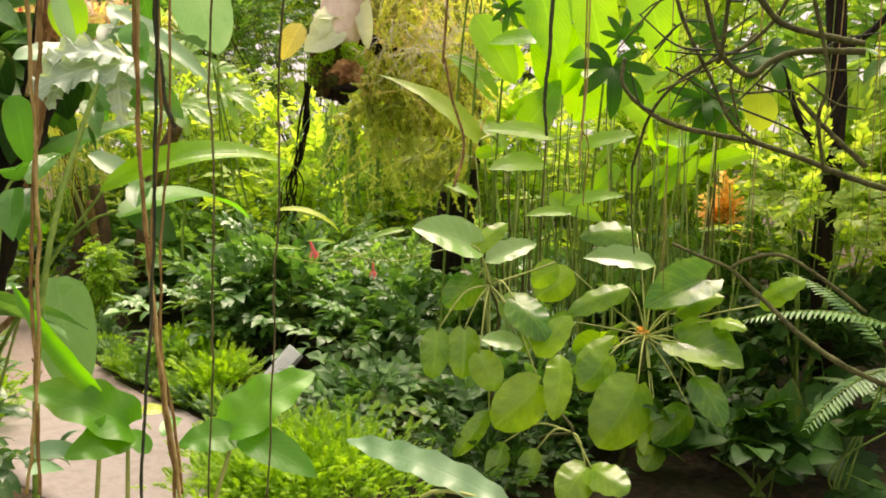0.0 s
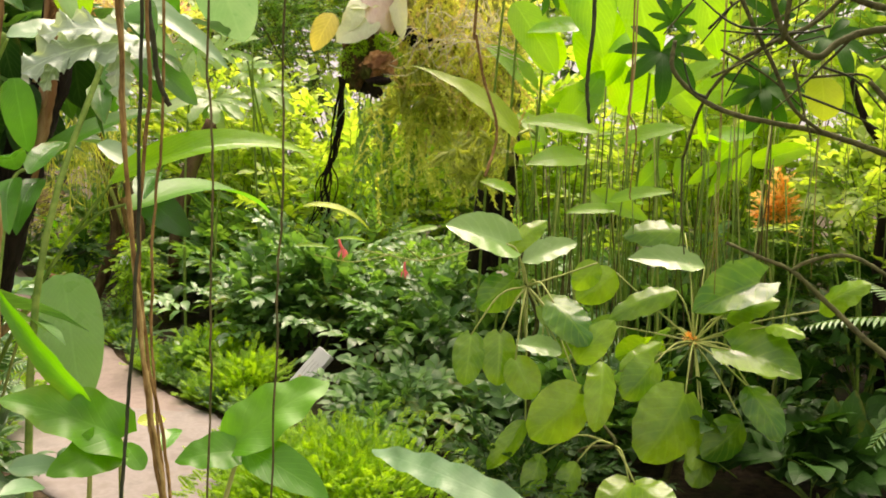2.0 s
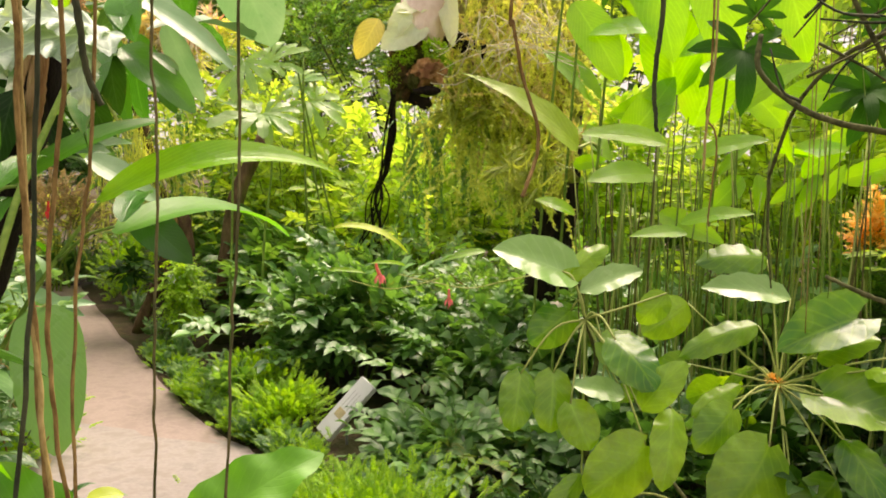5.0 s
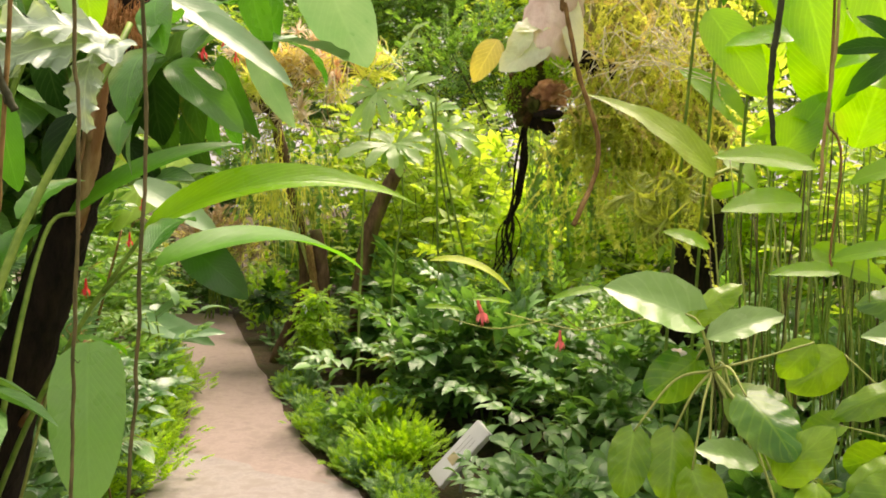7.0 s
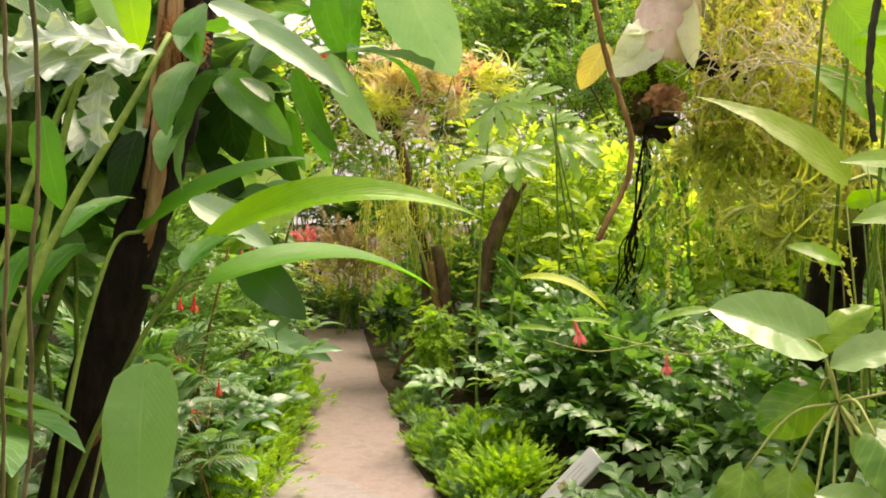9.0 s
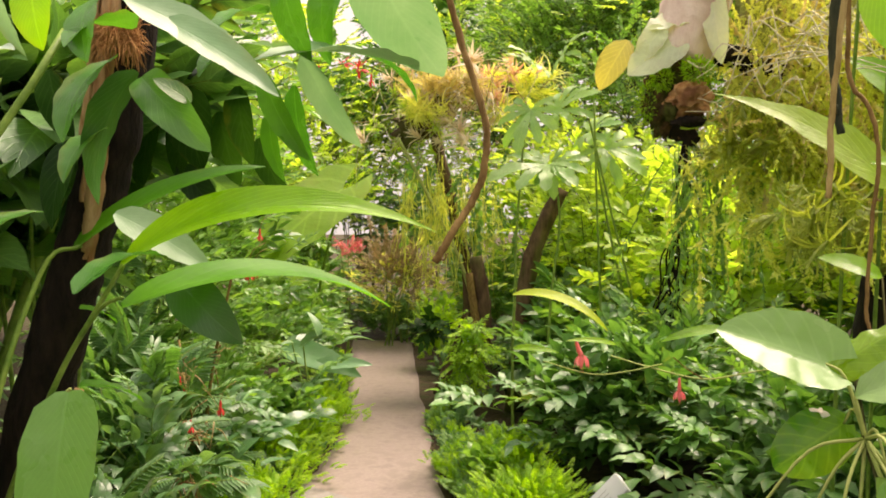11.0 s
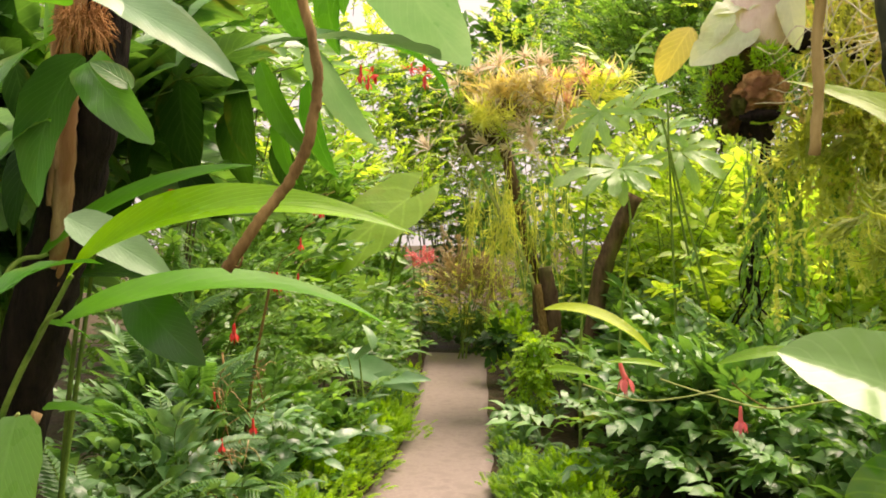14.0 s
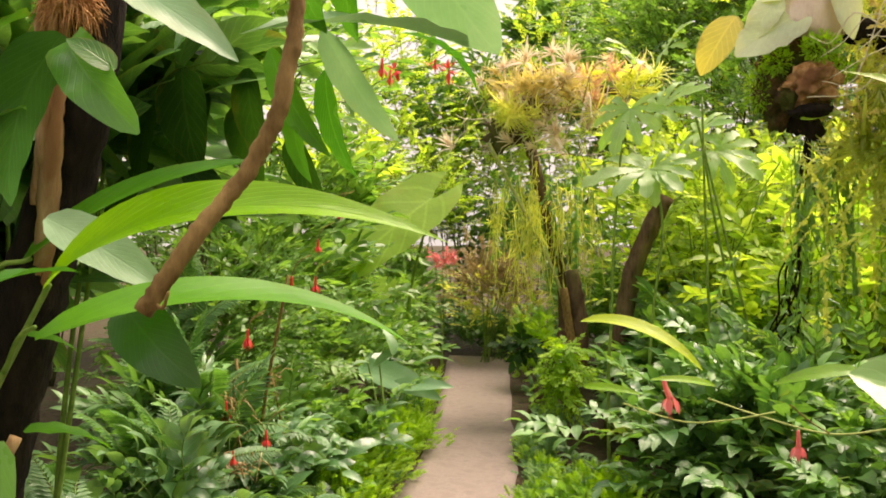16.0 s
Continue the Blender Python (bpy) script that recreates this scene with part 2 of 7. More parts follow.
M_FINGER = leaf_mat("dark fingered leaf", (0.014, 0.08, 0.005), (0.035, 0.14, 0.009), 0.6, 0.36, 8, 0.0, 0.15, gloss=0.2)
M_DRY = leaf_mat("dry beige moss", (0.46, 0.38, 0.17), (0.76, 0.67, 0.40), 0.6, 0.4, 2, 0.0)
M_BEIGE = rough_mat("pale beige rootlet", (0.64, 0.58, 0.38), (0.84, 0.79, 0.60), 60, 0.8, 0.003, 0.6)


# ---- mesh tools ----
def build(name, V, faces, UV=None, mats=(), slots=None):
    """A mesh from vertices, faces as index lists and one uv a vertex."""
    me = bpy.data.meshes.new(name)
    V = np.asarray(V, dtype=np.float32)
    tot = np.array([len(f) for f in faces], dtype=np.int32)
    loops = np.concatenate([np.asarray(f, dtype=np.int32) for f in faces])
    return fill(me, V, loops, tot, UV, mats, slots)


def fill(me, V, loops, tot, UV, mats, slots=None):
    me.vertices.add(len(V))
    me.vertices.foreach_set("co", np.ascontiguousarray(V, dtype=np.float32).ravel())
    me.loops.add(len(loops))
    me.loops.foreach_set("vertex_index", loops.astype(np.int32))
    me.polygons.add(len(tot))
    me.polygons.foreach_set("loop_start", (np.cumsum(tot) - tot).astype(np.int32))
    me.polygons.foreach_set("use_smooth", np.ones(len(tot), dtype=bool))
    for m in mats:
        me.materials.append(m)
    if slots is not None:
        me.polygons.foreach_set("material_index", np.asarray(slots, dtype=np.int32))
    me.update(calc_edges=True)
    if UV is not None:
        layer = me.uv_layers.new(name="UVMap")
        layer.data.foreach_set("uv", np.asarray(UV, dtype=np.float32)[loops].ravel())
    me.validate()
    return me


class Form:
    """Vertices, faces, uvs and material slots of a shape that is still to be copied about."""

    def __init__(self):
        self.V, self.F, self.U, self.S = np.zeros((0, 3)), [], np.zeros((0, 2)), []

    def join(self, V, F, U, slot=0, m=None):
        V = np.asarray(V, dtype=float)
        if m is not None:
            m = np.array(m)
            V = V @ m[:3, :3].T + m[:3, 3]
        k = len(self.V)
        self.V, self.U = np.vstack([self.V, V]), np.vstack([self.U, np.asarray(U, dtype=float)])
        self.F += [[i + k for i in f] for f in F]
        self.S += [slot] * len(F)
        return self

    def add(self, other, m=None):
        m = np.eye(4) if m is None else np.array(m)
        k = len(self.V)
        self.V = np.vstack([self.V, other.V @ m[:3, :3].T + m[:3, 3]])
        self.U = np.vstack([self.U, other.U])
        self.F += [[i + k for i in f] for f in other.F]
        self.S += other.S
        return self

    def mesh(self, name, *mats):
        return build(name, self.V, self.F, self.U, mats, self.S)


def blade(W=0.4, a=0.6, b=0.9, nl=8, nc=1, fold=0.25, droop=0.8, lobe=0.0, wave=0.0, waves=4, twist=0.0, seed=0, cuts=0, deep=0.0):
    """A leaf blade from the origin to (0, 1, 0), arching up to +z; W: its width; a, b: how blunt its base and tip are."""
    r = random.Random(seed)
    v = np.linspace(0, 1, nl + 1)
    w = (v + 0.004) ** a * (1.004 - v) ** b
    w = w / w.max() * W / 2
    shift = np.zeros(nl + 1)
    if cuts:
        wob = v * cuts + 0.12 * np.sin(v * 23 + seed)
        tooth = np.abs(np.sin(3.1416 * wob)) ** 0.6 * (0.82 + 0.18 * np.sin(3.1416 * wob * 7))
        w = w * (1 - deep + deep * tooth)
        shift = 0.10 * np.sin(3.1416 * v)
    ang = droop * (0.5 - v)
    y = np.concatenate([[0], np.cumsum(np.cos(ang[:-1] / 2 + ang[1:] / 2))]) / nl
    z = np.concatenate([[0], np.cumsum(np.sin(ang[:-1] / 2 + ang[1:] / 2))]) / nl
    s = np.linspace(-1, 1, 2 * nc + 1)
    V, U = [], []
    ph = r.uniform(0, 6)
    for i in range(nl + 1):
        tw = twist * v[i]
        for x in s:
            edge = abs(x)
            dx, dz = x * w[i] * math.cos(fold), edge * w[i] * math.sin(fold)
            dz += wave * W * edge * math.sin(v[i] * waves * 6.283 + ph + (1.3 if x > 0 else 0)) * min(1, 4 * w[i] / W)
            dx, dz = dx * math.cos(tw) - dz * math.sin(tw), dx * math.sin(tw) + dz * math.cos(tw)
            back = lobe * edge ** 1.5 * (1 - v[i]) ** 4
            V.append((dx, y[i] - back + shift[i] * edge ** 2, z[i] + dz))
            U.append((0.5 + 0.5 * x, v[i]))
    n = 2 * nc + 1
    F = [[i * n + j, i * n + j + 1, (i + 1) * n + j + 1, (i + 1) * n + j] for i in range(nl) for j in range(n - 1)]
    V = np.array(V)
    end = np.array([0, y[-1], z[-1]])
    q = Vector(end).rotation_difference(Vector((0, 1, 0))).to_matrix()
    V = V @ np.array(q).T / np.linalg.norm(end)
    return V, F, np.array(U)


def smooth_line(pts, per=6):
    """More points along a smooth curve through the given ones."""
    p = [Vector(q) for q in pts]
    if len(p) < 3:
        return [p[0].lerp(p[-1], i / per) for i in range(per + 1)]
    p = [p[0] * 2 - p[1]] + p + [p[-1] * 2 - p[-2]]
    out = []
    for i in range(1, len(p) - 2):
        for k in range(per):
            t = k / per
            out.append(0.5 * ((2 * p[i]) + (p[i + 1] - p[i - 1]) * t + (2 * p[i - 1] - 5 * p[i] + 4 * p[i + 1] - p[i + 2]) * t * t
                              + (3 * p[i] - p[i - 1] - 3 * p[i + 1] + p[i + 2]) * t ** 3))
    return out + [p[-2]]


def tube(pts, r0, r1=None, sides=6, per=6, rough=0.0, seed=0):
    """A round tapering stem along a smooth curve, with closed ends."""
    r1 = r0 if r1 is None else r1
    line = smooth_line(pts, per)
    r = random.Random(seed)
    n = len(line)
    V, U = [], []
    side = Vector((1, 0, 0))
    for i, p in enumerate(line):
        d = (line[min(i + 1, n - 1)] - line[max(i - 1, 0)]).normalized()
        side = side - d * side.dot(d)
        if side.length < 1e-4:
            side = d.orthogonal()
        side.normalize()
        up = d.cross(side)
        rad = r0 + (r1 - r0) * i / (n - 1)
        for k in range(sides):
            a = 6.28319 * k / sides
            rr = rad * (1 + rough * r.uniform(-1, 1))
            V.append(p + side * math.cos(a) * rr + up * math.sin(a) * rr)
            U.append((k / sides, i / (n - 1)))
    F = [[i * sides + k, i * sides + (k + 1) % sides, (i + 1) * sides + (k + 1) % sides, (i + 1) * sides + k] for i in range(n - 1) for k in range(sides)]
    F += [list(range(sides))[::-1], [(n - 1) * sides + k for k in range(sides)]]
    return np.array([tuple(v) for v in V]), F, np.array(U)


def part(name, me, parent=None, m=None, label=""):
    """Links a mesh as one object, under a thing if one is given."""
    ob = new(name, me)
    if parent is not None:
        ob.parent = parent
    if m is not None:
        ob.matrix_basis = m
    if label:
        ob["label"] = label
    return ob


def thing(name, place, label, category, group="", kind=""):
    ob = new(name)
    ob.empty_display_size = 0.1
    ob.location = place
    return tagged(ob, label, category, group, kind)


def aim(base, tip, face=(0, 0, 1), wide=1.0):
    """The pose of a unit leaf that reaches from base to tip, with its upper side turned to face."""
    b, t = Vector(base), Vector(tip)
    y = t - b
    size = y.length
    y.normalize()
    z = Vector(face)
    z = z - y * z.dot(y)
    if z.length < 1e-3:
        z = y.orthogonal()
    z.normalize()
    x = y.cross(z)
    return Matrix(((x.x * size * wide, y.x * size, z.x * size, b.x), (x.y * size * wide, y.y * size, z.y * size, b.y),
                   (x.z * size * wide, y.z * size, z.z * size, b.z), (0, 0, 0, 1)))


def under(ob, m):
    """A world pose seen from a thing that is only moved."""
    return Matrix.Translation(-ob.location) @ m


def local(ob, pts):
    return [Vector(p) - ob.location for p in pts]


def stem(ob, name, pts, r0, r1, mat, sides=6, per=6, rough=0.0, label=""):
    V, F, U = tube(local(ob, pts), r0, r1, sides, per, rough, len(pts))
    return part(name, build(name, V, F, U, [mat]), ob, None, label)


FACES = {"u": (0, 0, 1), "uc": (0.05, -0.42, 0.9), "c": (0.1, -1, 0.15), "cu": (0.1, -0.8, 0.8), "l": (-0.8, -0.5, 0.5), "r": (0.8, -0.5, 0.5), "rc": (0.55, -0.8, 0.12),
         "lu": (-0.6, -0.1, 0.9), "ru": (0.6, -0.1, 0.9), "hf": (0.35, -0.85, 0.32), "bu": (0, 0.6, 0.8), "d": (0.1, -0.6, -0.8)}
KINDS = {}


def leaf(ob, kind, base, tip, face="cu", wide=1.0, name="leaf", label=""):
    return part(name, KINDS[kind], ob, under(ob, aim(base, tip, FACES[face], wide)), label)


def scatter(name, forms, pick, pos, way, up, size, mats):
    """One mesh of many copies of the given forms, at places pos, along way, with the upper side to up."""
    way = way / np.linalg.norm(way, axis=1, keepdims=True)
    z = up - way * (up * way).sum(1, keepdims=True)
    z /= np.linalg.norm(z, axis=1, keepdims=True) + 1e-9
    x = np.cross(way, z)
    R = np.stack([x, way, z], 2) * size[:, None, None]
    Vs, Ls, Ts, Us, Ss, k = [], [], [], [], [], 0
    for i, f in enumerate(forms):
        sel = np.nonzero(pick == i)[0]
        if not len(sel):
            continue
        V = np.einsum("nij,vj->nvi", R[sel], f.V) + pos[sel][:, None, :]
        loops = np.concatenate([np.asarray(q) for q in f.F])
        tot = np.array([len(q) for q in f.F])
        n, nv = len(sel), len(f.V)
        Vs.append(V.reshape(-1, 3))
        Ls.append((loops[None, :] + (np.arange(n) * nv)[:, None] + k).ravel())
        Ts.append(np.tile(tot, n))
        Us.append(np.tile(f.U, (n, 1)))
        Ss.append(np.tile(np.asarray(f.S), n))
        k += n * nv
    return fill(bpy.data.meshes.new(name), np.vstack(Vs), np.concatenate(Ls), np.concatenate(Ts), np.vstack(Us), mats, np.concatenate(Ss))


# ---- leaf and sprig forms ----
def one(bl, slot=0):
    return Form().join(*bl, slot)


def small_leaf(W=0.46, fold=0.2, droop=0.12, blunt=True):
    """A light leaf of two folded halves for fine and far foliage."""
    h, z = W / 2, W / 2 * fold
    if not blunt:
        V = [(0, 0, 0), (h, 0.42, z), (0, 1, -droop), (-h, 0.42, z)]
        return np.array(V), [[0, 1, 2], [0, 2, 3]], np.array([(0.5 + v[0] / W, v[1]) for v in V])
    V = [(0, 0, 0), (h * 0.95, 0.3, z), (h * 0.75, 0.68, z * 0.5), (0, 1, -droop), (-h * 0.75, 0.68, z * 0.5), (-h * 0.95, 0.3, z)]
    return np.array(V), [[0, 1, 2, 3], [0, 3, 4, 5]], np.array([(0.5 + v[0] / W, v[1]) for v in V])


def feather(n=8, W=0.34, droop=0.8, seed=2):
    """A light spray with a pair of tiny leaflets at each step."""
    f, r = Form(), random.Random(seed)
    for i in range(n):
        t = 0.1 + 0.86 * i / (n - 1)
        p = (0, t, droop * 0.3 * (t - t * t))
        length = max(W * (math.sin(3.14 * (0.2 + 0.72 * t)) ** 0.8) * r.uniform(0.85, 1.15), 0.06)
        for sgn in (-1, 1):
            m = Matrix.Translation(p) @ Euler((r.uniform(-0.5, 0.1), 0, -sgn * (1.2 - 0.5 * t))).to_matrix().to_4x4() @ Matrix.Scale(length, 4)
            f.join(*small_leaf(0.42, 0.2, 0.15, False), 0, m)
    return f


def sprig(n=8, L=0.42, W=0.42, a=0.6, b=0.9, stalk=0.012, curve=0.25, opening=0.95, seed=1, nl=4, fold=0.25, droop=0.7, light=False):
    """A twig one metre long with leaves by turns on both sides and one at its end."""
    f, r = Form(), random.Random(seed)
    line = [(0, t, curve * (t - t * t)) for t in (0, 0.33, 0.66, 1.0)]
    f.join(*tube(line, stalk, stalk * 0.5, 3, 2), 1)
    for i in range(n + 1):
        t = 0.25 + 0.75 * i / n
        p = (0, t * 0.97, curve * (t - t * t))
        turn = (1 if i % 2 else -1) * opening * r.uniform(0.75, 1.2) * (1 - 0.5 * i / n) if i < n else 0.0
        m = Matrix.Translation(p) @ Euler((r.uniform(-0.45, 0.3), r.uniform(-0.5, 0.5), turn)).to_matrix().to_4x4() @ Matrix.Scale(L * r.uniform(0.75, 1.15), 4)
        f.join(*(small_leaf(W) if light else blade(W, a, b, nl, 1, fold, droop, seed=i)), 0, m)
    return f


def frond(n=13, W=0.30, droop=1.0, seed=2):
    """A fern frond one metre long, with a pair of leaflets at each step."""
    f, r = Form(), random.Random(seed)
    V, _, _ = blade(0.1, droop=droop, nl=12)
    mid = [Vector(V[3 * i + 1]) for i in range(13)]
    f.join(*tube(mid[::3], 0.008, 0.003, 3, 2), 1)
    for i in range(n):
        t = 0.12 + 0.86 * i / (n - 1)
        k = min(int(t * 12), 11)
        p = mid[k].lerp(mid[k + 1], t * 12 - k)
        length = W * (math.sin(3.14 * (0.18 + 0.72 * t)) ** 0.8) * r.uniform(0.9, 1.1)
        slope = Euler((math.atan2(mid[k + 1].z - mid[k].z, mid[k + 1].y - mid[k].y), 0, 0)).to_matrix().to_4x4()
        for sgn in (-1, 1):
            m = Matrix.Translation(p) @ slope @ Euler((-0.2, 0, -sgn * (1.25 - 0.4 * t))).to_matrix().to_4x4() @ Matrix.Scale(max(length, 0.04), 4)
            f.join(*small_leaf(0.26), 0, m)
    return f


def palm_hand(n=7, W=0.26, spread=2.4, droop=0.7, seed=3, stalk=0.0):
    """A lobed leaf: fingers that spread from one point."""
    f, r = Form(), random.Random(seed)
    for i in range(n):
        a = (i / (n - 1) - 0.5) * spread
        m = Euler((r.uniform(-0.15, 0.1), 0, -a)).to_matrix().to_4x4() @ Matrix.Scale(1.0 - 0.35 * abs(a) / spread * 2, 4)
        f.join(*blade(W, 0.8, 0.7, 6, 1, 0.2, droop, seed=i), 0, m)
    return f


def lobed_hand(n=9, W=0.3, spread=4.2, droop=0.8, seed=3):
    """A deeply divided leaf whose fingers are toothed themselves."""
    f, r = Form(), random.Random(seed)
    for i in range(n):
        a = (i / (n - 1) - 0.5) * spread
        m = Euler((r.uniform(-0.3, 0.1), 0, -a)).to_matrix().to_4x4() @ Matrix.Scale((1.0 - 0.4 * abs(a) / spread * 2) * r.uniform(0.85, 1.1), 4)
        f.join(*blade(W, 0.9, 0.6, 18, 1, 0.15, droop, 0.0, 0.05, 2, seed=i, cuts=3, deep=0.5), 0, m)
    return f


def tuft(n=26, W=0.16, spread=0.9, droop=0.8, seed=4, a=0.5, b=0.8, nl=4):
    """Many narrow leaves from one foot, opening round +y."""
    f, r = Form(), random.Random(seed)
    for i in range(n):
        m = Euler((0, 6.283 * i / n * 2.4, 0)).to_matrix().to_4x4() @ Euler((r.uniform(0.1, spread), 0, 0)).to_matrix().to_4x4() @ Matrix.Scale(r.uniform(0.6, 1.0), 4)
        f.join(*blade(W, a, b, nl, 1, 0.2, -droop * r.uniform(0.5, 1.2), seed=i), 0, m)
    return f


def strand(n=9, seed=5, leafy=0.12, W=0.16):
    """A thin hanging stem one metre long with small leaves or branches along it."""
    f, r = Form(), random.Random(seed)
    pts = [(r.uniform(-0.03, 0.03), t, r.uniform(-0.03, 0.03)) for t in (0, 0.25, 0.5, 0.75, 1)]
    f.join(*tube(pts, 0.006, 0.003, 3, 2), 0)
    for i in range(n):
        t = r.uniform(0.05, 1)
        m = Matrix.Translation((0, t, 0)) @ Euler((r.uniform(-0.9, 0.9), r.uniform(0, 6.28), r.uniform(-0.9, 0.9))).to_matrix().to_4x4() @ Matrix.Scale(leafy * r.uniform(0.6, 1.4), 4)
        f.join(*small_leaf(W, 0.15), 0, m)
    return f


SPRIG = [sprig(8, 0.46, 0.50, seed=k, droop=1.0, opening=1.1, nl=3) for k in range(3)]
SPRIG_LANCE = [sprig(9, 0.46, 0.24, 0.7, 1.0, seed=10 + k) for k in range(3)]
SPRIG_FINE = [sprig(12, 0.22, 0.46, seed=20 + k, nl=3) for k in range(3)]
SPRIG_FAR = [sprig(12, 0.22, 0.46, seed=20 + k, light=True) for k in range(3)]
SPRIG_FAR_BROAD = [sprig(8, 0.42, 0.50, seed=k, opening=1.1, light=True) for k in range(3)]
SPRIG_BROAD = [sprig(6, 0.58, 0.58, 0.45, 0.9, seed=30 + k, nl=5) for k in range(3)]
SPRIG_LIMP = [sprig(6, 0.5, 0.42, 0.5, 0.9, seed=36 + k, nl=5, droop=1.6, curve=0.5) for k in range(3)]
FROND = [frond(24, 0.22, 0.9, seed=40), frond(26, 0.19, 1.3, seed=41)]
FEATHER = [feather(9, 0.36, 0.8, seed=42), feather(8, 0.42, 1.1, seed=43)]
TUFT = [tuft(22, 0.10, 1.1, 1.2, 60), tuft(18, 0.13, 0.9, 0.9, 61)]
STRAND = [strand(26, 70, 0.055, 0.55), strand(30, 71, 0.06, 0.5), strand(16, 72, 0.09, 0.3)]
BROAD = [one(blade(0.55, 0.35, 0.8, 8, 2, 0.2, 0.7, 0.15)), one(blade(0.40, 0.5, 0.9, 8, 1, 0.25, 0.9))]


def spread_on(n, radii, clumps, low=-0.2, hollow=0.55, tight=0.28):
    """Places in clumps over an upright rounded body, and the way out of it at each."""
    c = nr.normal(size=(clumps, 3))
    c /= np.linalg.norm(c, axis=1, keepdims=True)
    c[:, 2] = np.where(c[:, 2] < low, -c[:, 2], c[:, 2])
    c *= nr.uniform(hollow, 1.0, (clumps, 1))
    k = nr.integers(0, clumps, n)
    p = c[k] + nr.normal(size=(n, 3)) * tight
    out = p - c[k] * 0.35
    return p * np.array(radii), out


SHARED = {}


def pieces(ob, name, forms, pos, way, up, size, mats):
    """Each twig, frond or strand as a part of its own; alike ones share a mesh."""
    for i in range(len(pos)):
        f = forms[i % len(forms)]
        key = (id(f), mats[0].name, mats[1].name)
        if key not in SHARED:
            SHARED[key] = f.mesh(name, *mats)
        d = Vector(way[i]).normalized() * float(size[i])
        part(name, SHARED[key], ob, aim(pos[i], Vector(pos[i]) + d, up[i]))


def shrub(name, label, category, centre, radii, forms, n, size, mat, clumps=24, rise=0.12, stems=5, stem_mat=None, hollow=0.5,
          low=-0.2, tight=0.28, foot=None, split="", root_at=None):
    """A leafy plant: a few stems from its foot and a crown of leafy twigs."""
    c = np.array(centre, dtype=float)
    z0 = 0.0 if foot is None else foot
    ob = thing(name, (c[0], c[1], z0), label, category)
    pos, out = spread_on(n, radii, clumps, low, hollow, tight)
    pos = pos + np.array([0, 0, c[2] - z0])
    keep = pos[:, 2] > 0.02
    pos, out = pos[keep], out[keep]
    way = out * np.array([1, 1, 0.45]) + np.array([0, 0, rise]) + nr.normal(size=out.shape) * np.array([0.3, 0.3, 0.2])
    up = np.array([0, -0.15, 1.0]) + nr.normal(size=out.shape) * 0.25
    s = size * nr.uniform(0.65, 1.25, len(pos))
    pos = pos - way / np.linalg.norm(way, axis=1, keepdims=True) * s[:, None] * 0.5
    if split and (Vector(centre) - Vector((0.4, 1.5, 1.5))).length < 6.6 or split and n <= 90:
        pieces(ob, split, forms, pos, way, up, s, [mat, stem_mat or M_STEM])
    else:
        me = scatter(name + "_foliage", forms, nr.integers(0, len(forms), len(pos)), pos, way, up, s, [mat, stem_mat or M_STEM])
        part("foliage", me, ob)["kind"] = "stuff"
    r = random.Random(int(abs(c[0] * 100 + c[1] * 10)))
    bx, by = root_at or (c[0], c[1])
    for i in range(stems):
        a = r.uniform(0, 6.28)
        top = (c[0] + radii[0] * 0.6 * math.cos(a), c[1] + radii[1] * 0.6 * math.sin(a), c[2] + radii[2] * r.uniform(0.0, 0.5))
        mid = ((bx * 2 + c[0]) / 3 + radii[0] * 0.25 * math.cos(a), (by * 2 + c[1]) / 3 + radii[1] * 0.25 * math.sin(a), (z0 + top[2]) * 0.5)
        stem(ob, "stem", [(bx + r.uniform(-0.05, 0.05), by + r.uniform(-0.05, 0.05), z0 - 0.02), mid, top], 0.012, 0.005, stem_mat or M_STEM, 5)
    return ob


# ---- ground and path ----
def ground_sheet():
    bm = bmesh.new()
    bmesh.ops.create_grid(bm, x_segments=90, y_segments=90, size=12)
    for v in bm.verts:
        v.co += Vector((-2, 5, 0))
        v.co.z = -0.014 + 0.010 * noise.noise(v.co * 0.9)
    far = bmesh.ops.create_grid(bm, x_segments=4, y_segments=4, size=900)["verts"]
    for v in far:
        v.co.z = -0.12
    me = bpy.data.meshes.new("ground")
    bm.to_mesh(me)
    bm.free()
    me.materials.append(M_SOIL)
    return tagged(new("ground", me), "dark damp soil of the planting beds", "ground", kind="structure")


ground_sheet()

LEFT = [(-0.75, -3, 0), (-0.75, 2.4, 0), (-1.3, 3.4, 0), (-2.25, 4.3, 0), (-2.78, 5.1, 0), (-3.3, 6.15, 0), (-4.15, 7.4, 0), (-6.95, 11.0, 0), (-7.2, 11.35, 0)]
RIGHT = [(1.1, -3, 0), (1.05, 2.3, 0), (0.3, 3.0, 0), (-0.95, 3.8, 0), (-1.36, 5.0, 0), (-2.15, 5.85, 0), (-3.68, 7.9, 0), (-6.15, 11.3, 0), (-6.42, 11.7, 0)]


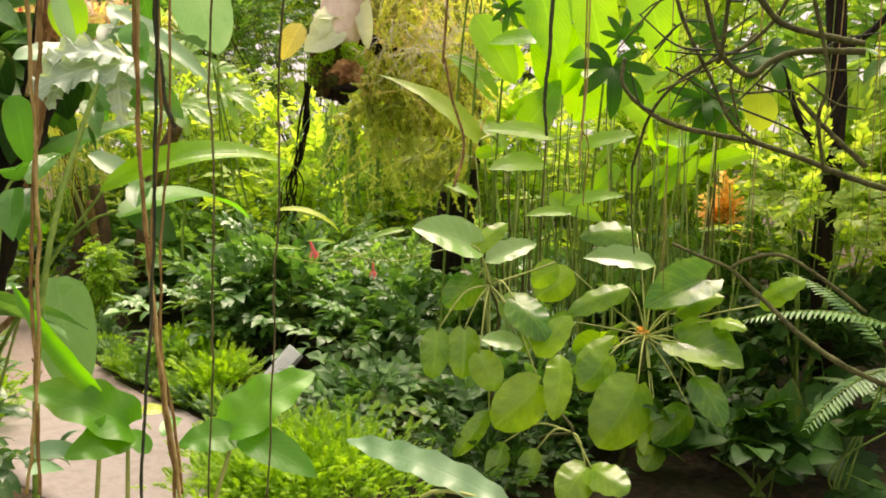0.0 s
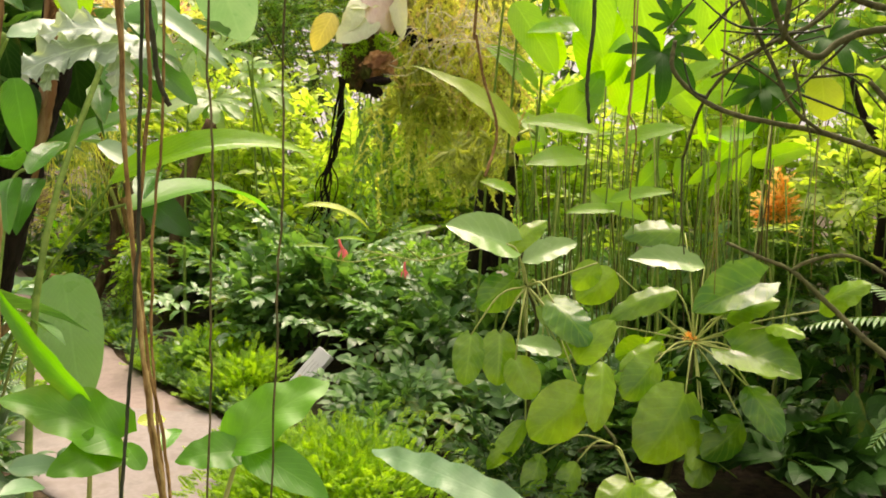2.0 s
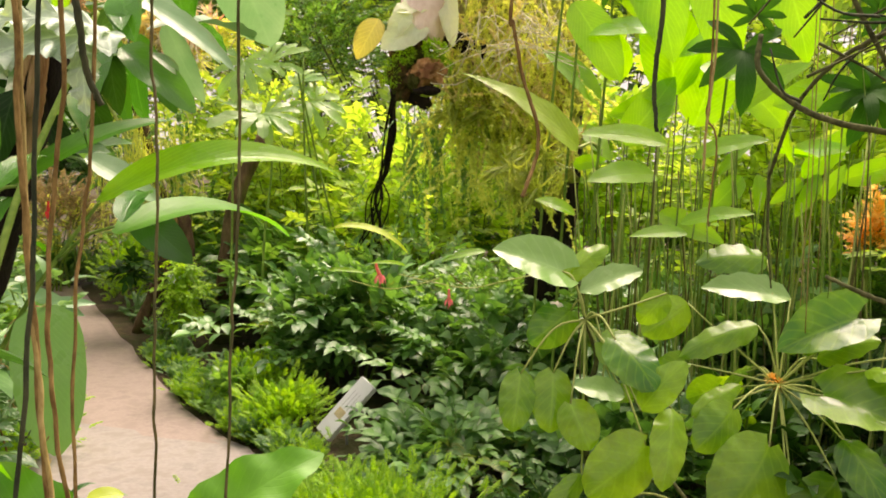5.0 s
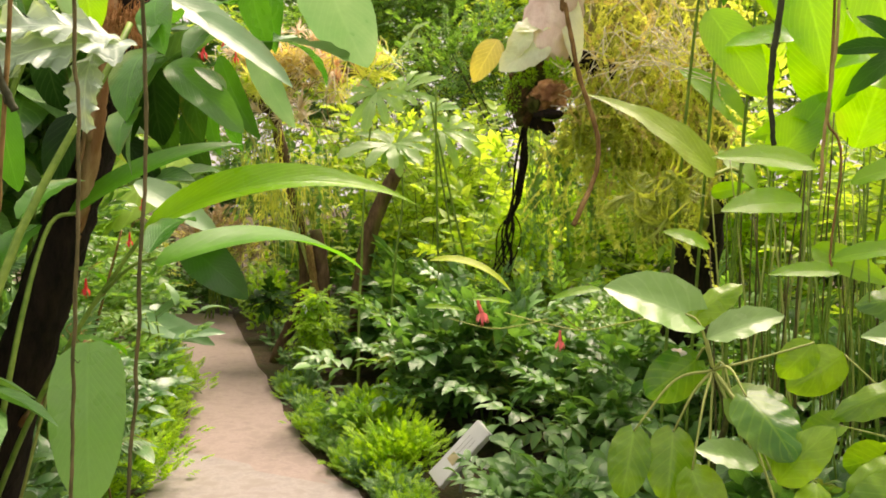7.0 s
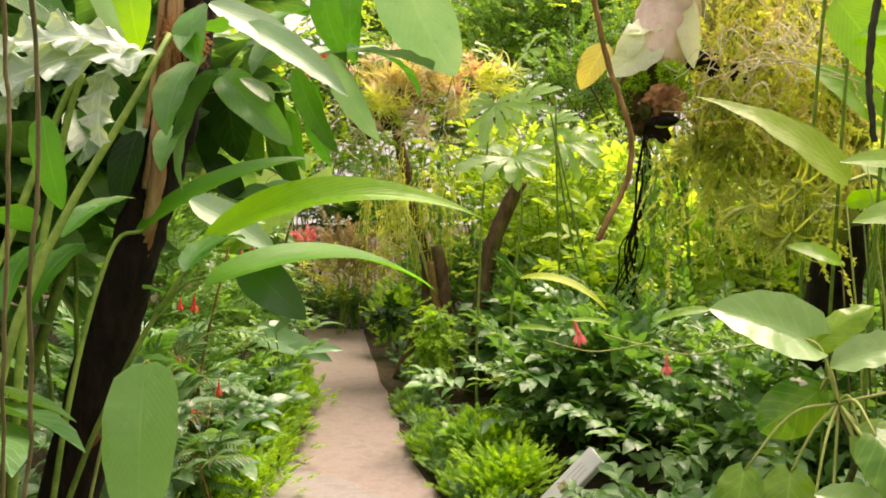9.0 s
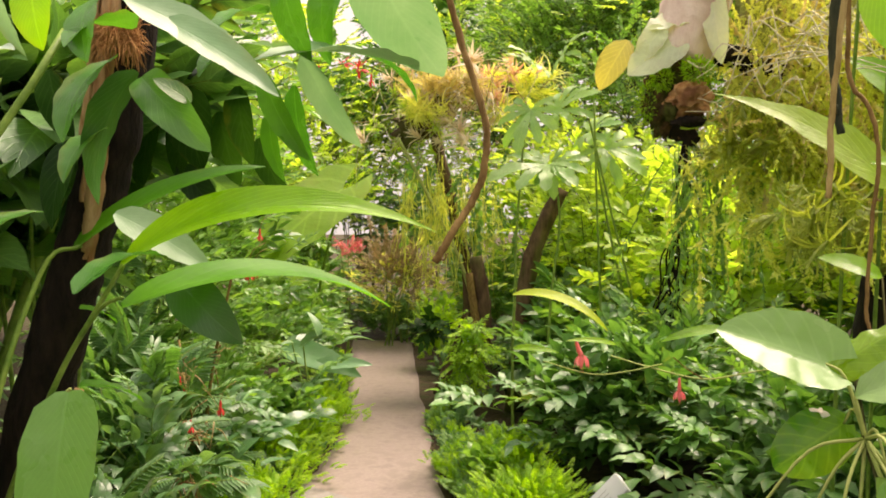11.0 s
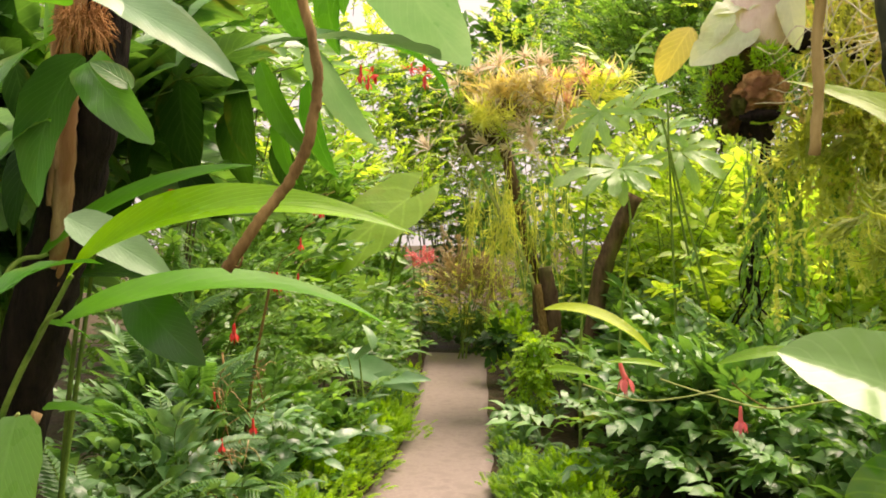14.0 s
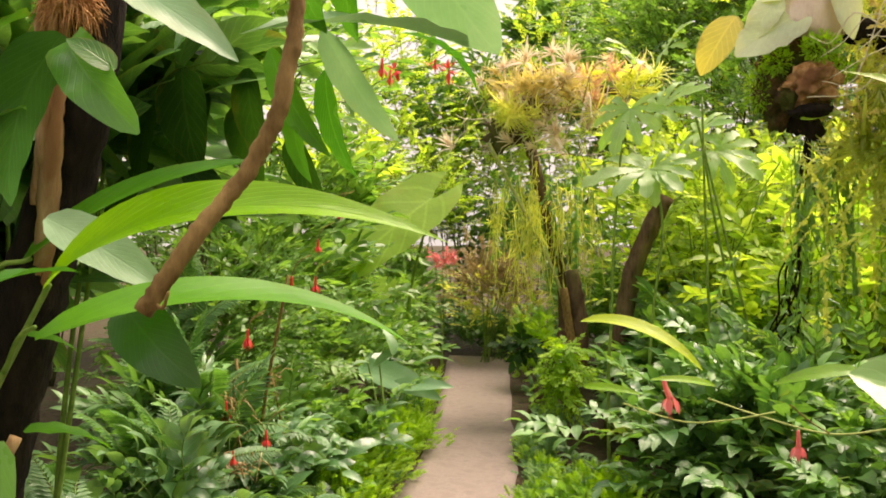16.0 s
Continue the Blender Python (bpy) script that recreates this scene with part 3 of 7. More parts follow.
def path_sheet():
    """The path: a thin slab with a slightly wandering edge."""
    a, b = smooth_line(LEFT, 8), smooth_line(RIGHT, 8)
    bm = bmesh.new()
    rows = []
    for i, (p, q) in enumerate(zip(a, b)):
        p = p + Vector((0.04 * noise.noise(Vector((i * 0.7, 0, 3))), 0, 0))
        q = q + Vector((0.04 * noise.noise(Vector((i * 0.7, 5, 3))), 0, 0))
        rows.append([bm.verts.new(p.lerp(q, k / 8) + Vector((0, 0, 0.0 + 0.004 * noise.noise(p.lerp(q, k / 8) * 2)))) for k in range(9)])
    for r, s in zip(rows, rows[1:]):
        for k in range(8):
            bm.faces.new((r[k], r[k + 1], s[k + 1], s[k]))
    rim = [e for e in bm.edges if e.is_boundary]
    low = bmesh.ops.extrude_edge_only(bm, edges=rim)
    for v in low["geom"]:
        if isinstance(v, bmesh.types.BMVert):
            v.co.z = -0.08
    bmesh.ops.recalc_face_normals(bm, faces=bm.faces)
    me = bpy.data.meshes.new("path")
    bm.to_mesh(me)
    bm.free()
    for f in me.polygons:
        f.use_smooth = True
    me.materials.append(M_PATH)
    me.materials.append(M_PATH_PALE)
    for f in me.polygons:
        f.material_index = 1 if f.center.y < 5.45 + 0.12 * math.sin(f.center.x * 4) else 0
    return tagged(new("path", me), "pinkish tan concrete garden path between planted beds", "path", kind="structure")


path_sheet()


# ---- beds beside the path ----
shrub("dark_shrub", "dense dark green broadleaf shrub behind the white label", "shrub", (-0.15, 6.05, 0.32), (0.6, 0.45, 0.42), SPRIG, 150, 0.30, M_SHRUB, split="leafy_twig")
shrub("dark_shrub", "leafy dark green shrub beside the path", "shrub", (-1.27, 6.75, 0.36), (0.68, 0.6, 0.42), SPRIG, 300, 0.30, M_SHRUB, 30, split="leafy_twig")
shrub("dark_shrub", "leafy dark green shrub beside the path", "shrub", (-1.68, 7.6, 0.34), (0.52, 0.48, 0.38), SPRIG, 240, 0.30, M_SHRUB, split="leafy_twig")
shrub("fine_shrub", "fine-leaved green shrub in the bed", "shrub", (-0.2, 6.9, 0.42), (0.85, 0.7, 0.5), SPRIG_FINE, 300, 0.34, M_MID, 30, split="leafy_twig")
shrub("broadleaf_shrub", "green broadleaf shrub with large limp leaves", "shrub", (-2.45, 8.5, 0.4), (0.45, 0.45, 0.45), SPRIG_BROAD, 120, 0.30, M_SHRUB, split="leafy_twig")
shrub("broadleaf_shrub", "green broadleaf shrub beside the far path", "shrub", (-3.25, 9.7, 0.4), (0.42, 0.5, 0.45), SPRIG_FAR_BROAD, 180, 0.34, M_SHRUB, split="leafy_twig")
shrub("broadleaf_shrub", "green broadleaf shrub beside the far path", "shrub", (-4.8, 11.6, 0.5), (0.8, 0.7, 0.6), SPRIG_FAR_BROAD, 220, 0.34, M_MID, split="leafy_twig")
shrub("spikemoss_mound", "low bright yellow-green feathery mound beside the label", "ground plant", (-1.48, 5.62, 0.1), (0.26, 0.24, 0.17), FEATHER, 700, 0.06, M_MOSS, 26, 0.5, 0, None, 0.4, -0.2, 0.35)
shrub("spikemoss_mound", "low bright yellow-green feathery mound at the path edge", "ground plant", (-1.85, 6.1, 0.1), (0.26, 0.26, 0.2), FEATHER, 475, 0.075, M_MOSS, 26, 0.5, 0, None, 0.4, -0.2, 0.35)
shrub("spikemoss_mound", "yellow-green feathery mound at the path's far corner", "ground plant", (-4.674, 9.803, 0.398), (0.34, 0.3, 0.36), FEATHER, 380, 0.10, M_MOSS, 26, 0.5, 0, None, 0.4, -0.2, 0.35)
# behind the bed: lit understorey, its sunlight put into the lightened leaf colour
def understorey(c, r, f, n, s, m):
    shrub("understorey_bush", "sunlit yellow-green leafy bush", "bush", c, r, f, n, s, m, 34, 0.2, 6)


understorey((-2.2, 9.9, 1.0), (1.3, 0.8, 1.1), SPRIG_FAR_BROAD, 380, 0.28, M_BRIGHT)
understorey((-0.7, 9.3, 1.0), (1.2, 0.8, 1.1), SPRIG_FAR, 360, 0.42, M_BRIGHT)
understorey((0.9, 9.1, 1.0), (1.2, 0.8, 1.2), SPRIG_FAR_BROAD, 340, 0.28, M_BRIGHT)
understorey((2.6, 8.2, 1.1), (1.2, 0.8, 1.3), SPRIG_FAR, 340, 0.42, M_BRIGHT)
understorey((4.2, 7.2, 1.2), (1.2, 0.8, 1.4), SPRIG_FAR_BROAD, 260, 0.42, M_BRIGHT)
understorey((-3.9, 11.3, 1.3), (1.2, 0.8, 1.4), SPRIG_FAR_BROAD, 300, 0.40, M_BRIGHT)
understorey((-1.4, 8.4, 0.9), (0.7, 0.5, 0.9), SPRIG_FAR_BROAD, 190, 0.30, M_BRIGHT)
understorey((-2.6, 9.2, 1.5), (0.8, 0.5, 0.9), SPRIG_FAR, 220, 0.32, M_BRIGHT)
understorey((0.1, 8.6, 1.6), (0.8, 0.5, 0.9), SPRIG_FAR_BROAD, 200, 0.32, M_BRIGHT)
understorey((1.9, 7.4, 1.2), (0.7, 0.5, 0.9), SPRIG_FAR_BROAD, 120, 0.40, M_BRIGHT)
# tall planting round the place
def tall_planting(c, r, f, n, s, m, root_at=None):
    shrub("tall_shrub", "tall mixed green shrub closing the planting", "shrub", c, r, f, n, s, m, 44, 0.15, 7, M_LIANA, root_at=root_at)


# M_BRIGHT marks the sunlit masses by lighter leaf colour
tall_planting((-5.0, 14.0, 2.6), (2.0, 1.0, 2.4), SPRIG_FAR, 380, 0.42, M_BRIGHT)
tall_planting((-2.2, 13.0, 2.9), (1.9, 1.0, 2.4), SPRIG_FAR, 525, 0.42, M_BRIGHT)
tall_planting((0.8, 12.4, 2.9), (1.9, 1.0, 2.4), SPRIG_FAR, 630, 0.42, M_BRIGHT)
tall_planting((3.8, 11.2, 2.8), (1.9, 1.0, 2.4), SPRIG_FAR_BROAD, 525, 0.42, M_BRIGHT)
tall_planting((6.3, 9.0, 2.6), (1.6, 1.6, 2.4), SPRIG_FAR_BROAD, 420, 0.6, M_MID)
tall_planting((5.0, 6.0, 2.2), (1.2, 1.2, 2.2), SPRIG_FAR_BROAD, 260, 0.55, M_MID)
tall_planting((3.4, 6.4, 2.4), (1.0, 0.8, 1.4), SPRIG_FAR_BROAD, 130, 0.4, M_MID)
tall_planting((2.2, 7.6, 2.8), (1.2, 0.6, 1.0), SPRIG_FAR_BROAD, 100, 0.45, M_BRIGHT)
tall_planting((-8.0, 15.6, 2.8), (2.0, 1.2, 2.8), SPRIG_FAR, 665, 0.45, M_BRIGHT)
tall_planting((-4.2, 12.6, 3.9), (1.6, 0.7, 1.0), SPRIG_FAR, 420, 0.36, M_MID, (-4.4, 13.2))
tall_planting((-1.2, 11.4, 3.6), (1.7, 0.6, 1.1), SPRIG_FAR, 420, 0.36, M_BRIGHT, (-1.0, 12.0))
tall_planting((-3.6, 13.6, 4.6), (3.0, 0.8, 1.1), SPRIG_FAR, 620, 0.38, M_MID)
tall_planting((-2.556, 10.448, 2.868), (0.8, 0.4, 0.9), SPRIG_FAR, 300, 0.3, M_MID, (-1.4, 10.2))
for far_x, far_y in ((-6.6, 16.2), (-2.6, 15.4), (1.4, 14.8)):
    tall_planting((far_x, far_y, 3.6), (2.4, 0.7, 2.6), SPRIG_FAR, 520, 0.44, M_MID)
for far_x, far_y in ((-9.5, 18.0), (-6.0, 18.4), (-2.5, 17.6), (1.0, 16.8), (4.5, 15.4)):
    tall_planting((far_x, far_y, 4.2), (2.2, 0.7, 3.4), SPRIG_FAR_BROAD, 300, 0.8, M_SHRUB)
tall_planting((-10.3, 13.0, 2.8), (1.8, 1.6, 2.8), SPRIG_FAR, 735, 0.45, M_BRIGHT)
tall_planting((-10.5, 9.6, 2.6), (1.6, 1.6, 2.6), SPRIG_FAR_BROAD, 440, 0.6, M_MID)
tall_planting((-9.0, 6.6, 2.4), (1.6, 1.6, 2.5), SPRIG_FAR_BROAD, 440, 0.55, M_MID)
tall_planting((-6.5, 4.2, 2.0), (1.5, 1.2, 2.2), SPRIG_FAR_BROAD, 380, 0.5, M_MID)
tall_planting((-6.8, 7.6, 3.1), (1.3, 1.0, 1.1), SPRIG_FAR_BROAD, 240, 0.45, M_MID)
tall_planting((-4.9, 5.6, 2.7), (0.9, 0.8, 0.8), SPRIG_FAR_BROAD, 130, 0.45, M_MID)
tall_planting((-8.0, 10.0, 2.0), (0.8, 0.7, 0.9), SPRIG_FAR_BROAD, 150, 0.42, M_BRIGHT)
tall_planting((-6.6, 8.8, 1.7), (0.6, 0.5, 0.7), SPRIG_FAR_BROAD, 110, 0.42, M_MID)
tall_planting((-8.6, 12.2, 2.0), (0.8, 0.8, 1.0), SPRIG_FAR, 200, 0.42, M_BRIGHT)
tall_planting((-4.0, 13.0, 4.1), (1.7, 0.7, 1.0), SPRIG_FAR, 380, 0.36, M_MID)
tall_planting((-2.0, 12.7, 4.2), (1.6, 0.6, 1.0), SPRIG_FAR, 380, 0.36, M_MID)
tall_planting((0.8, 12.4, 4.1), (1.6, 0.6, 1.0), SPRIG_FAR, 300, 0.36, M_BRIGHT)
tall_planting((4.6, 3.5, 1.7), (1.4, 1.6, 2.0), SPRIG_FAR_BROAD, 170, 0.5, M_MID)
tall_planting((4.8, -2.0, 1.0), (1.3, 1.6, 1.1), SPRIG_FAR_BROAD, 120, 0.5, M_MID)
tall_planting((-4.6, -1.5, 0.9), (1.4, 1.5, 1.0), SPRIG_FAR_BROAD, 120, 0.5, M_MID)
tall_planting((0.2, -7.0, 1.2), (2.8, 1.2, 1.4), SPRIG_FAR_BROAD, 140, 0.55, M_MID)
# left bank
def bank_planting(c, r, f, n, s, m):
    shrub("bank_shrub", "green leafy shrub on the bank beside the path", "shrub", c, r, f, n, s, m, split="leafy_twig")


bank_planting((-3.7, 5.5, 0.32), (0.5, 0.5, 0.38), SPRIG, 200, 0.22, M_MID)
bank_planting((-3.1, 4.6, 0.42), (0.5, 0.5, 0.45), SPRIG_LANCE, 150, 0.26, M_SHRUB)
bank_planting((-4.75, 6.9, 0.42), (0.55, 0.5, 0.45), SPRIG, 260, 0.21, M_MID)
bank_planting((-5.8, 8.4, 0.5), (0.6, 0.6, 0.5), SPRIG_FAR_BROAD, 190, 0.28, M_MID)
bank_planting((-7.0, 9.8, 0.5), (0.6, 0.6, 0.55), SPRIG_FAR_BROAD, 200, 0.34, M_MID)
bank_planting((-8.3, 11.5, 0.6), (0.7, 0.7, 0.6), SPRIG_FAR_BROAD, 200, 0.34, M_MID)
bank_planting((-4.3, 5.4, 0.9), (0.7, 0.6, 0.8), SPRIG_FINE, 300, 0.30, M_MID)
bank_planting((-5.5, 6.9, 1.0), (0.8, 0.7, 0.9), SPRIG_FAR_BROAD, 260, 0.38, M_MID)
bank_planting((-6.8, 8.3, 1.2), (0.9, 0.8, 1.1), SPRIG_FAR, 300, 0.40, M_MID)
for c in ((-3.52, 6.05, 0.08), (-3.2, 5.5, 0.08), (-3.95, 6.85, 0.1), (-2.75, 4.9, 0.1)):
    shrub("spikemoss_mound", "bright yellow-green feathery plants along the path edge", "ground plant", c, (0.28, 0.3, 0.16), FEATHER, 432, 0.075, M_MOSS, 26, 0.5, 0, None, 0.4, -0.2, 0.35)
for c, r, n in (((-2.75, 4.2, 0.35), (0.35, 0.3, 0.35), 40), ((-3.3, 4.5, 0.55), (0.4, 0.3, 0.45), 44), ((-2.45, 3.75, 0.35), (0.35, 0.3, 0.35), 20), ((-2.1, 3.45, 0.3), (0.3, 0.25, 0.3), 12),
                ((-3.9, 5.0, 0.7), (0.4, 0.35, 0.5), 44)):
    shrub("fern", "green fern with arching feathery fronds on the bank", "fern", c, r, FROND, n, 0.46, M_FERN, 12, 0.4, 0, split="frond")
for c in ((-3.1, 5.25, 0.3), (-2.6, 4.5, 0.35), (-3.5, 6.0, 0.3)):
    shrub("strap_leaf_plant", "low plant with limp grey-green leaves", "plant", c, (0.3, 0.3, 0.22), BROAD, 30, 0.2, M_LIMP, 10, 0.0, 0, split="leaf")
shrub("spikemoss_mound", "bright yellow-green feathery plants spilling on the path", "ground plant", (-3.8, 6.15, 0.18), (0.34, 0.4, 0.22), FEATHER, 420, 0.09, M_MOSS, 30, 0.5, 0, None, 0.4, -0.2, 0.35)
shrub("spikemoss_mound", "bright yellow-green feathery plants spilling on the path", "ground plant", (-3.38, 5.45, 0.16), (0.32, 0.4, 0.2), FEATHER, 420, 0.09, M_MOSS, 30, 0.5, 0, None, 0.4, -0.2, 0.35)
shrub("trailing_bush", "drooping yellow-green small-leaved bush at the path edge", "bush", (-3.10, 7.72, 0.42), (0.17, 0.2, 0.36), SPRIG_FINE, 150, 0.2, M_MOSS, 20, -0.4, 3)
droop = shrub("drooping_shrub", "shrub with dark drooping leaves over the path", "shrub", (-3.82, 8.20, 0.60), (0.22, 0.18, 0.12), SPRIG, 14, 0.26, M_DEEP, 6, -0.3, 0, split="leafy_twig")
stem(droop, "stem", [(-3.2, 8.6, 0.0), (-3.4, 8.4, 0.7), (-3.912, 8.070, 0.620)], 0.014, 0.006, M_ROOT_DARK, 6)
shrub("broadleaf_shrub", "shrub with large pale leaves over the path edge", "shrub", (-3.483, 6.227, 0.755), (0.35, 0.25, 0.12), BROAD, 10, 0.2, M_LIMP, 8, 0.0, 2, split="leaf")

# small plants over the edges of the path
edge_r = random.Random(21)
for k, (pts, sgn) in enumerate(((RIGHT, 1), (LEFT, -1))):
    line = smooth_line(pts, 6)
    for i in range(20, len(line) - 3, 2 if k else 1):
        p = line[i]
        if k == 0 and 4.2 < p.y < 5.7 or p.y > 6.5 and i % 2 and k == 0:
            continue
        d = (line[i + 1] - p).normalized()
        q = p + Vector((d.y, -d.x, 0)) * sgn * edge_r.uniform(0.28, 0.4)
        kind, mat, size = edge_r.choice(((SPRIG, M_SHRUB, 0.22), (SPRIG_FINE, M_MID, 0.2), (FEATHER, M_MOSS, 0.14), (SPRIG, M_MID, 0.22), (FROND, M_FERN, 0.24)))
        if p.y > 7.0:
            kind = {id(SPRIG): SPRIG_FAR_BROAD, id(SPRIG_FINE): SPRIG_FAR}.get(id(kind), kind)
        shrub("edge_plant", "small green plant spilling over the path edge", "plant", (q.x, q.y, 0.08), (0.17, 0.17, 0.14), kind, 26 if kind is not FEATHER else 70, size * 0.85, mat, 9, 0.3, 0)

# dark growth behind the near trunk
for c, r, n in (((-1.95, 3.2, 1.75), (0.35, 0.35, 0.5), 80), ((-2.5, 2.9, 1.3), (0.5, 0.4, 0.8), 110), ((-1.85, 2.25, 1.0), (0.35, 0.35, 0.9), 90)):
    shrub("dark_shrub", "dark dense broadleaf growth behind the fibrous trunk", "shrub", c, r, SPRIG_BROAD, n, 0.42, M_SHRUB, 20, 0.0, 4, split="leafy_twig")


# ---- white plant label by the path ----
def label_board(at, along, face, size):
    ob = thing("plant_label", (at[0], at[1], 0.0), "white slanted plant label on a stake beside the shrub", "sign")
    x = Vector(along).normalized()
    z = Vector(face)
    z = (z - x * z.dot(x)).normalized()
    y = z.cross(x)
    m = under(ob, Matrix(((x.x, y.x, z.x, at[0]), (x.y, y.y, z.y, at[1]), (x.z, y.z, z.z, at[2]), (0, 0, 0, 1))))

    def slab(name, sx, sy, sz, mat, place, bevel=0.0, label="", up=ob):
        bm = bmesh.new()
        bmesh.ops.create_cube(bm, size=1.0)
        bmesh.ops.scale(bm, vec=(sx, sy, sz), verts=bm.verts)
        if bevel:
            bmesh.ops.bevel(bm, geom=bm.edges[:], offset=bevel, segments=2, affect="EDGES")
        me = bpy.data.meshes.new(name)
        bm.to_mesh(me)
        bm.free()
        me.materials.append(mat)
        return part(name, me, up, (m if up is ob else Matrix()) @ Matrix.Translation(place), label)

    board = slab("board", size[0], size[1], 0.045, M_WHITE, (0, 0, 0), 0.004, "white plastic board")
    slab("printed_patch", size[0] * 0.14, size[1] * 0.5, 0.001, M_INK, (-size[0] * 0.1, 0, 0.0232), 0, "yellow printed patch", board)
    for k in range(3):
        slab("printed_bar", size[0] * 0.3, size[1] * 0.03, 0.001, M_PRINT, (size[0] * 0.14, size[1] * (0.2 - 0.2 * k), 0.0232), 0, "faint grey printed bar", board)
    V, F, U = tube([(0, 0.012, -0.05), (0, 0.012, at[2] * 0.5), (0, 0.012, at[2] - 0.02)], 0.008, 0.008, 8, 3)
    part("stake", build("stake", V, F, U, [M_METAL]), ob)


label_board((-1.045, 5.47, 0.20), (0.62, 0.20, 0.73), (0.05, -0.62, 0.78), (0.40, 0.12))
tagc = thing("plant_tag", (-3.385, 8.22, 0.0), "small white plant tag on a thin stake", "sign")
bm = bmesh.new()
bmesh.ops.create_cube(bm, size=1.0)
bmesh.ops.scale(bm, vec=(0.13, 0.006, 0.085), verts=bm.verts)
bmesh.ops.bevel(bm, geom=bm.edges[:], offset=0.002, segments=1, affect="EDGES")
me = bpy.data.meshes.new("tag")
bm.to_mesh(me)
bm.free()
me.materials.append(M_WHITE)
part("tag", me, tagc, pose(0, 0, 0.585, -12, 0, 35))
V, F, U = tube([(0, 0.006, -0.05), (0, 0.006, 0.3), (0, 0.006, 0.585 - 0.03)], 0.005, 0.005, 6, 3)
part("stake", build("stake", V, F, U, [M_METAL]), tagc)

# ---- more bed planting ----
shrub("spikemoss_mound", "bright yellow-green feathery mound in front of the bed", "ground plant", (-0.476, 3.672, 0.200), (0.42, 0.34, 0.2), FEATHER, 2100, 0.052, M_MOSS, 34, 0.5, 0, None, 0.4, -0.2, 0.35)
shrub("spikemoss_mound", "bright yellow-green feathery mound in front of the bed", "ground plant", (-0.749, 3.589, 0.150), (0.3, 0.3, 0.2), FEATHER, 1100, 0.052, M_MOSS, 34, 0.5, 0, None, 0.4, -0.2, 0.35)
def bed_planting(c, r, f, n, s, m):
    shrub("bed_shrub", "leafy green shrub filling the bed", "shrub", c, r, f, n, s, m, split="leafy_twig")


bed_planting((0.55, 4.75, 0.18), (0.45, 0.4, 0.24), SPRIG, 120, 0.26, M_SHRUB)
# M_DEEP shrubs: the black shade low in the bed is put into leaf colour
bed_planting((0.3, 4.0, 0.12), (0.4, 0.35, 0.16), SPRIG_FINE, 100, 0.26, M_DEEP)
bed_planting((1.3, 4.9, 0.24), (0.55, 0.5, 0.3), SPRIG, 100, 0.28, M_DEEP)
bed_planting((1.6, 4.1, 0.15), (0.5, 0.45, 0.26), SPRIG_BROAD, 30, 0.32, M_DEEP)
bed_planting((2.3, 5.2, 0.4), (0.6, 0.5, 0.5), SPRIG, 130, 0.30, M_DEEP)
bed_planting((0.25, 5.5, 0.12), (0.55, 0.5, 0.18), SPRIG, 120, 0.28, M_SHRUB)
bed_planting((1.2, 6.1, 0.35), (0.7, 0.5, 0.45), SPRIG, 220, 0.30, M_SHRUB)
bed_planting((2.4, 6.5, 0.5), (0.8, 0.6, 0.6), SPRIG_FAR, 260, 0.34, M_MID)
# upper growth in M_BRIGHT, with the light on it coloured in
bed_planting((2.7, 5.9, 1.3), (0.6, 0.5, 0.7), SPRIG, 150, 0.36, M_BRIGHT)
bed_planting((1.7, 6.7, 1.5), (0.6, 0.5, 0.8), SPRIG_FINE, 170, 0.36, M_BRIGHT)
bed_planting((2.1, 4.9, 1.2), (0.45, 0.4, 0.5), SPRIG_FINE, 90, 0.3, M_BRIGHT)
bed_planting((-0.3, 4.7, 0.15), (0.35, 0.35, 0.25), SPRIG, 110, 0.24, M_SHRUB)
bed_planting((-1.0, 7.6, 0.42), (0.8, 0.5, 0.45), SPRIG_FAR, 300, 0.34, M_MID)
bed_planting((0.6, 7.5, 0.42), (0.8, 0.5, 0.48), SPRIG_FAR, 300, 0.34, M_MID)
bed_planting((-2.0, 8.6, 0.45), (0.8, 0.5, 0.5), SPRIG_FAR_BROAD, 260, 0.34, M_MID)
bed_planting((-4.3, 10.7, 0.5), (0.7, 0.6, 0.7), SPRIG_FAR, 260, 0.34, M_MID)
fern_r = thing("sword_fern", (1.9, 3.9, 0.0), "fern with long narrow toothed fronds", "fern")
KINDS["frond"] = frond(26, 0.13, 0.8, seed=80).mesh("frond", M_SHRUB, M_STEM)
for i in range(4):
    b = Vector((2.2 + rng.uniform(-.1, .1), 3.9 + rng.uniform(-.1, .1), 0.35 + rng.uniform(0, 0.5)))
    a = rng.uniform(1.9, 4.4)
    t = b + Vector((math.cos(a) * 0.75, math.sin(a) * 0.5, rng.uniform(-0.25, 0.35)))
    part("frond", KINDS["frond"], fern_r, under(fern_r, aim(b, t)))
    stem(fern_r, "stalk", [(1.9, 3.9, 0.0), (1.9 + rng.uniform(-.05, .05), 3.9, 0.2), b], 0.006, 0.004, M_STEM, 5, 3)


SPIKY = [tuft(30, 0.045, 1.7, 2.0, 66, nl=6), tuft(24, 0.06, 1.4, 2.4, 67, nl=6)]


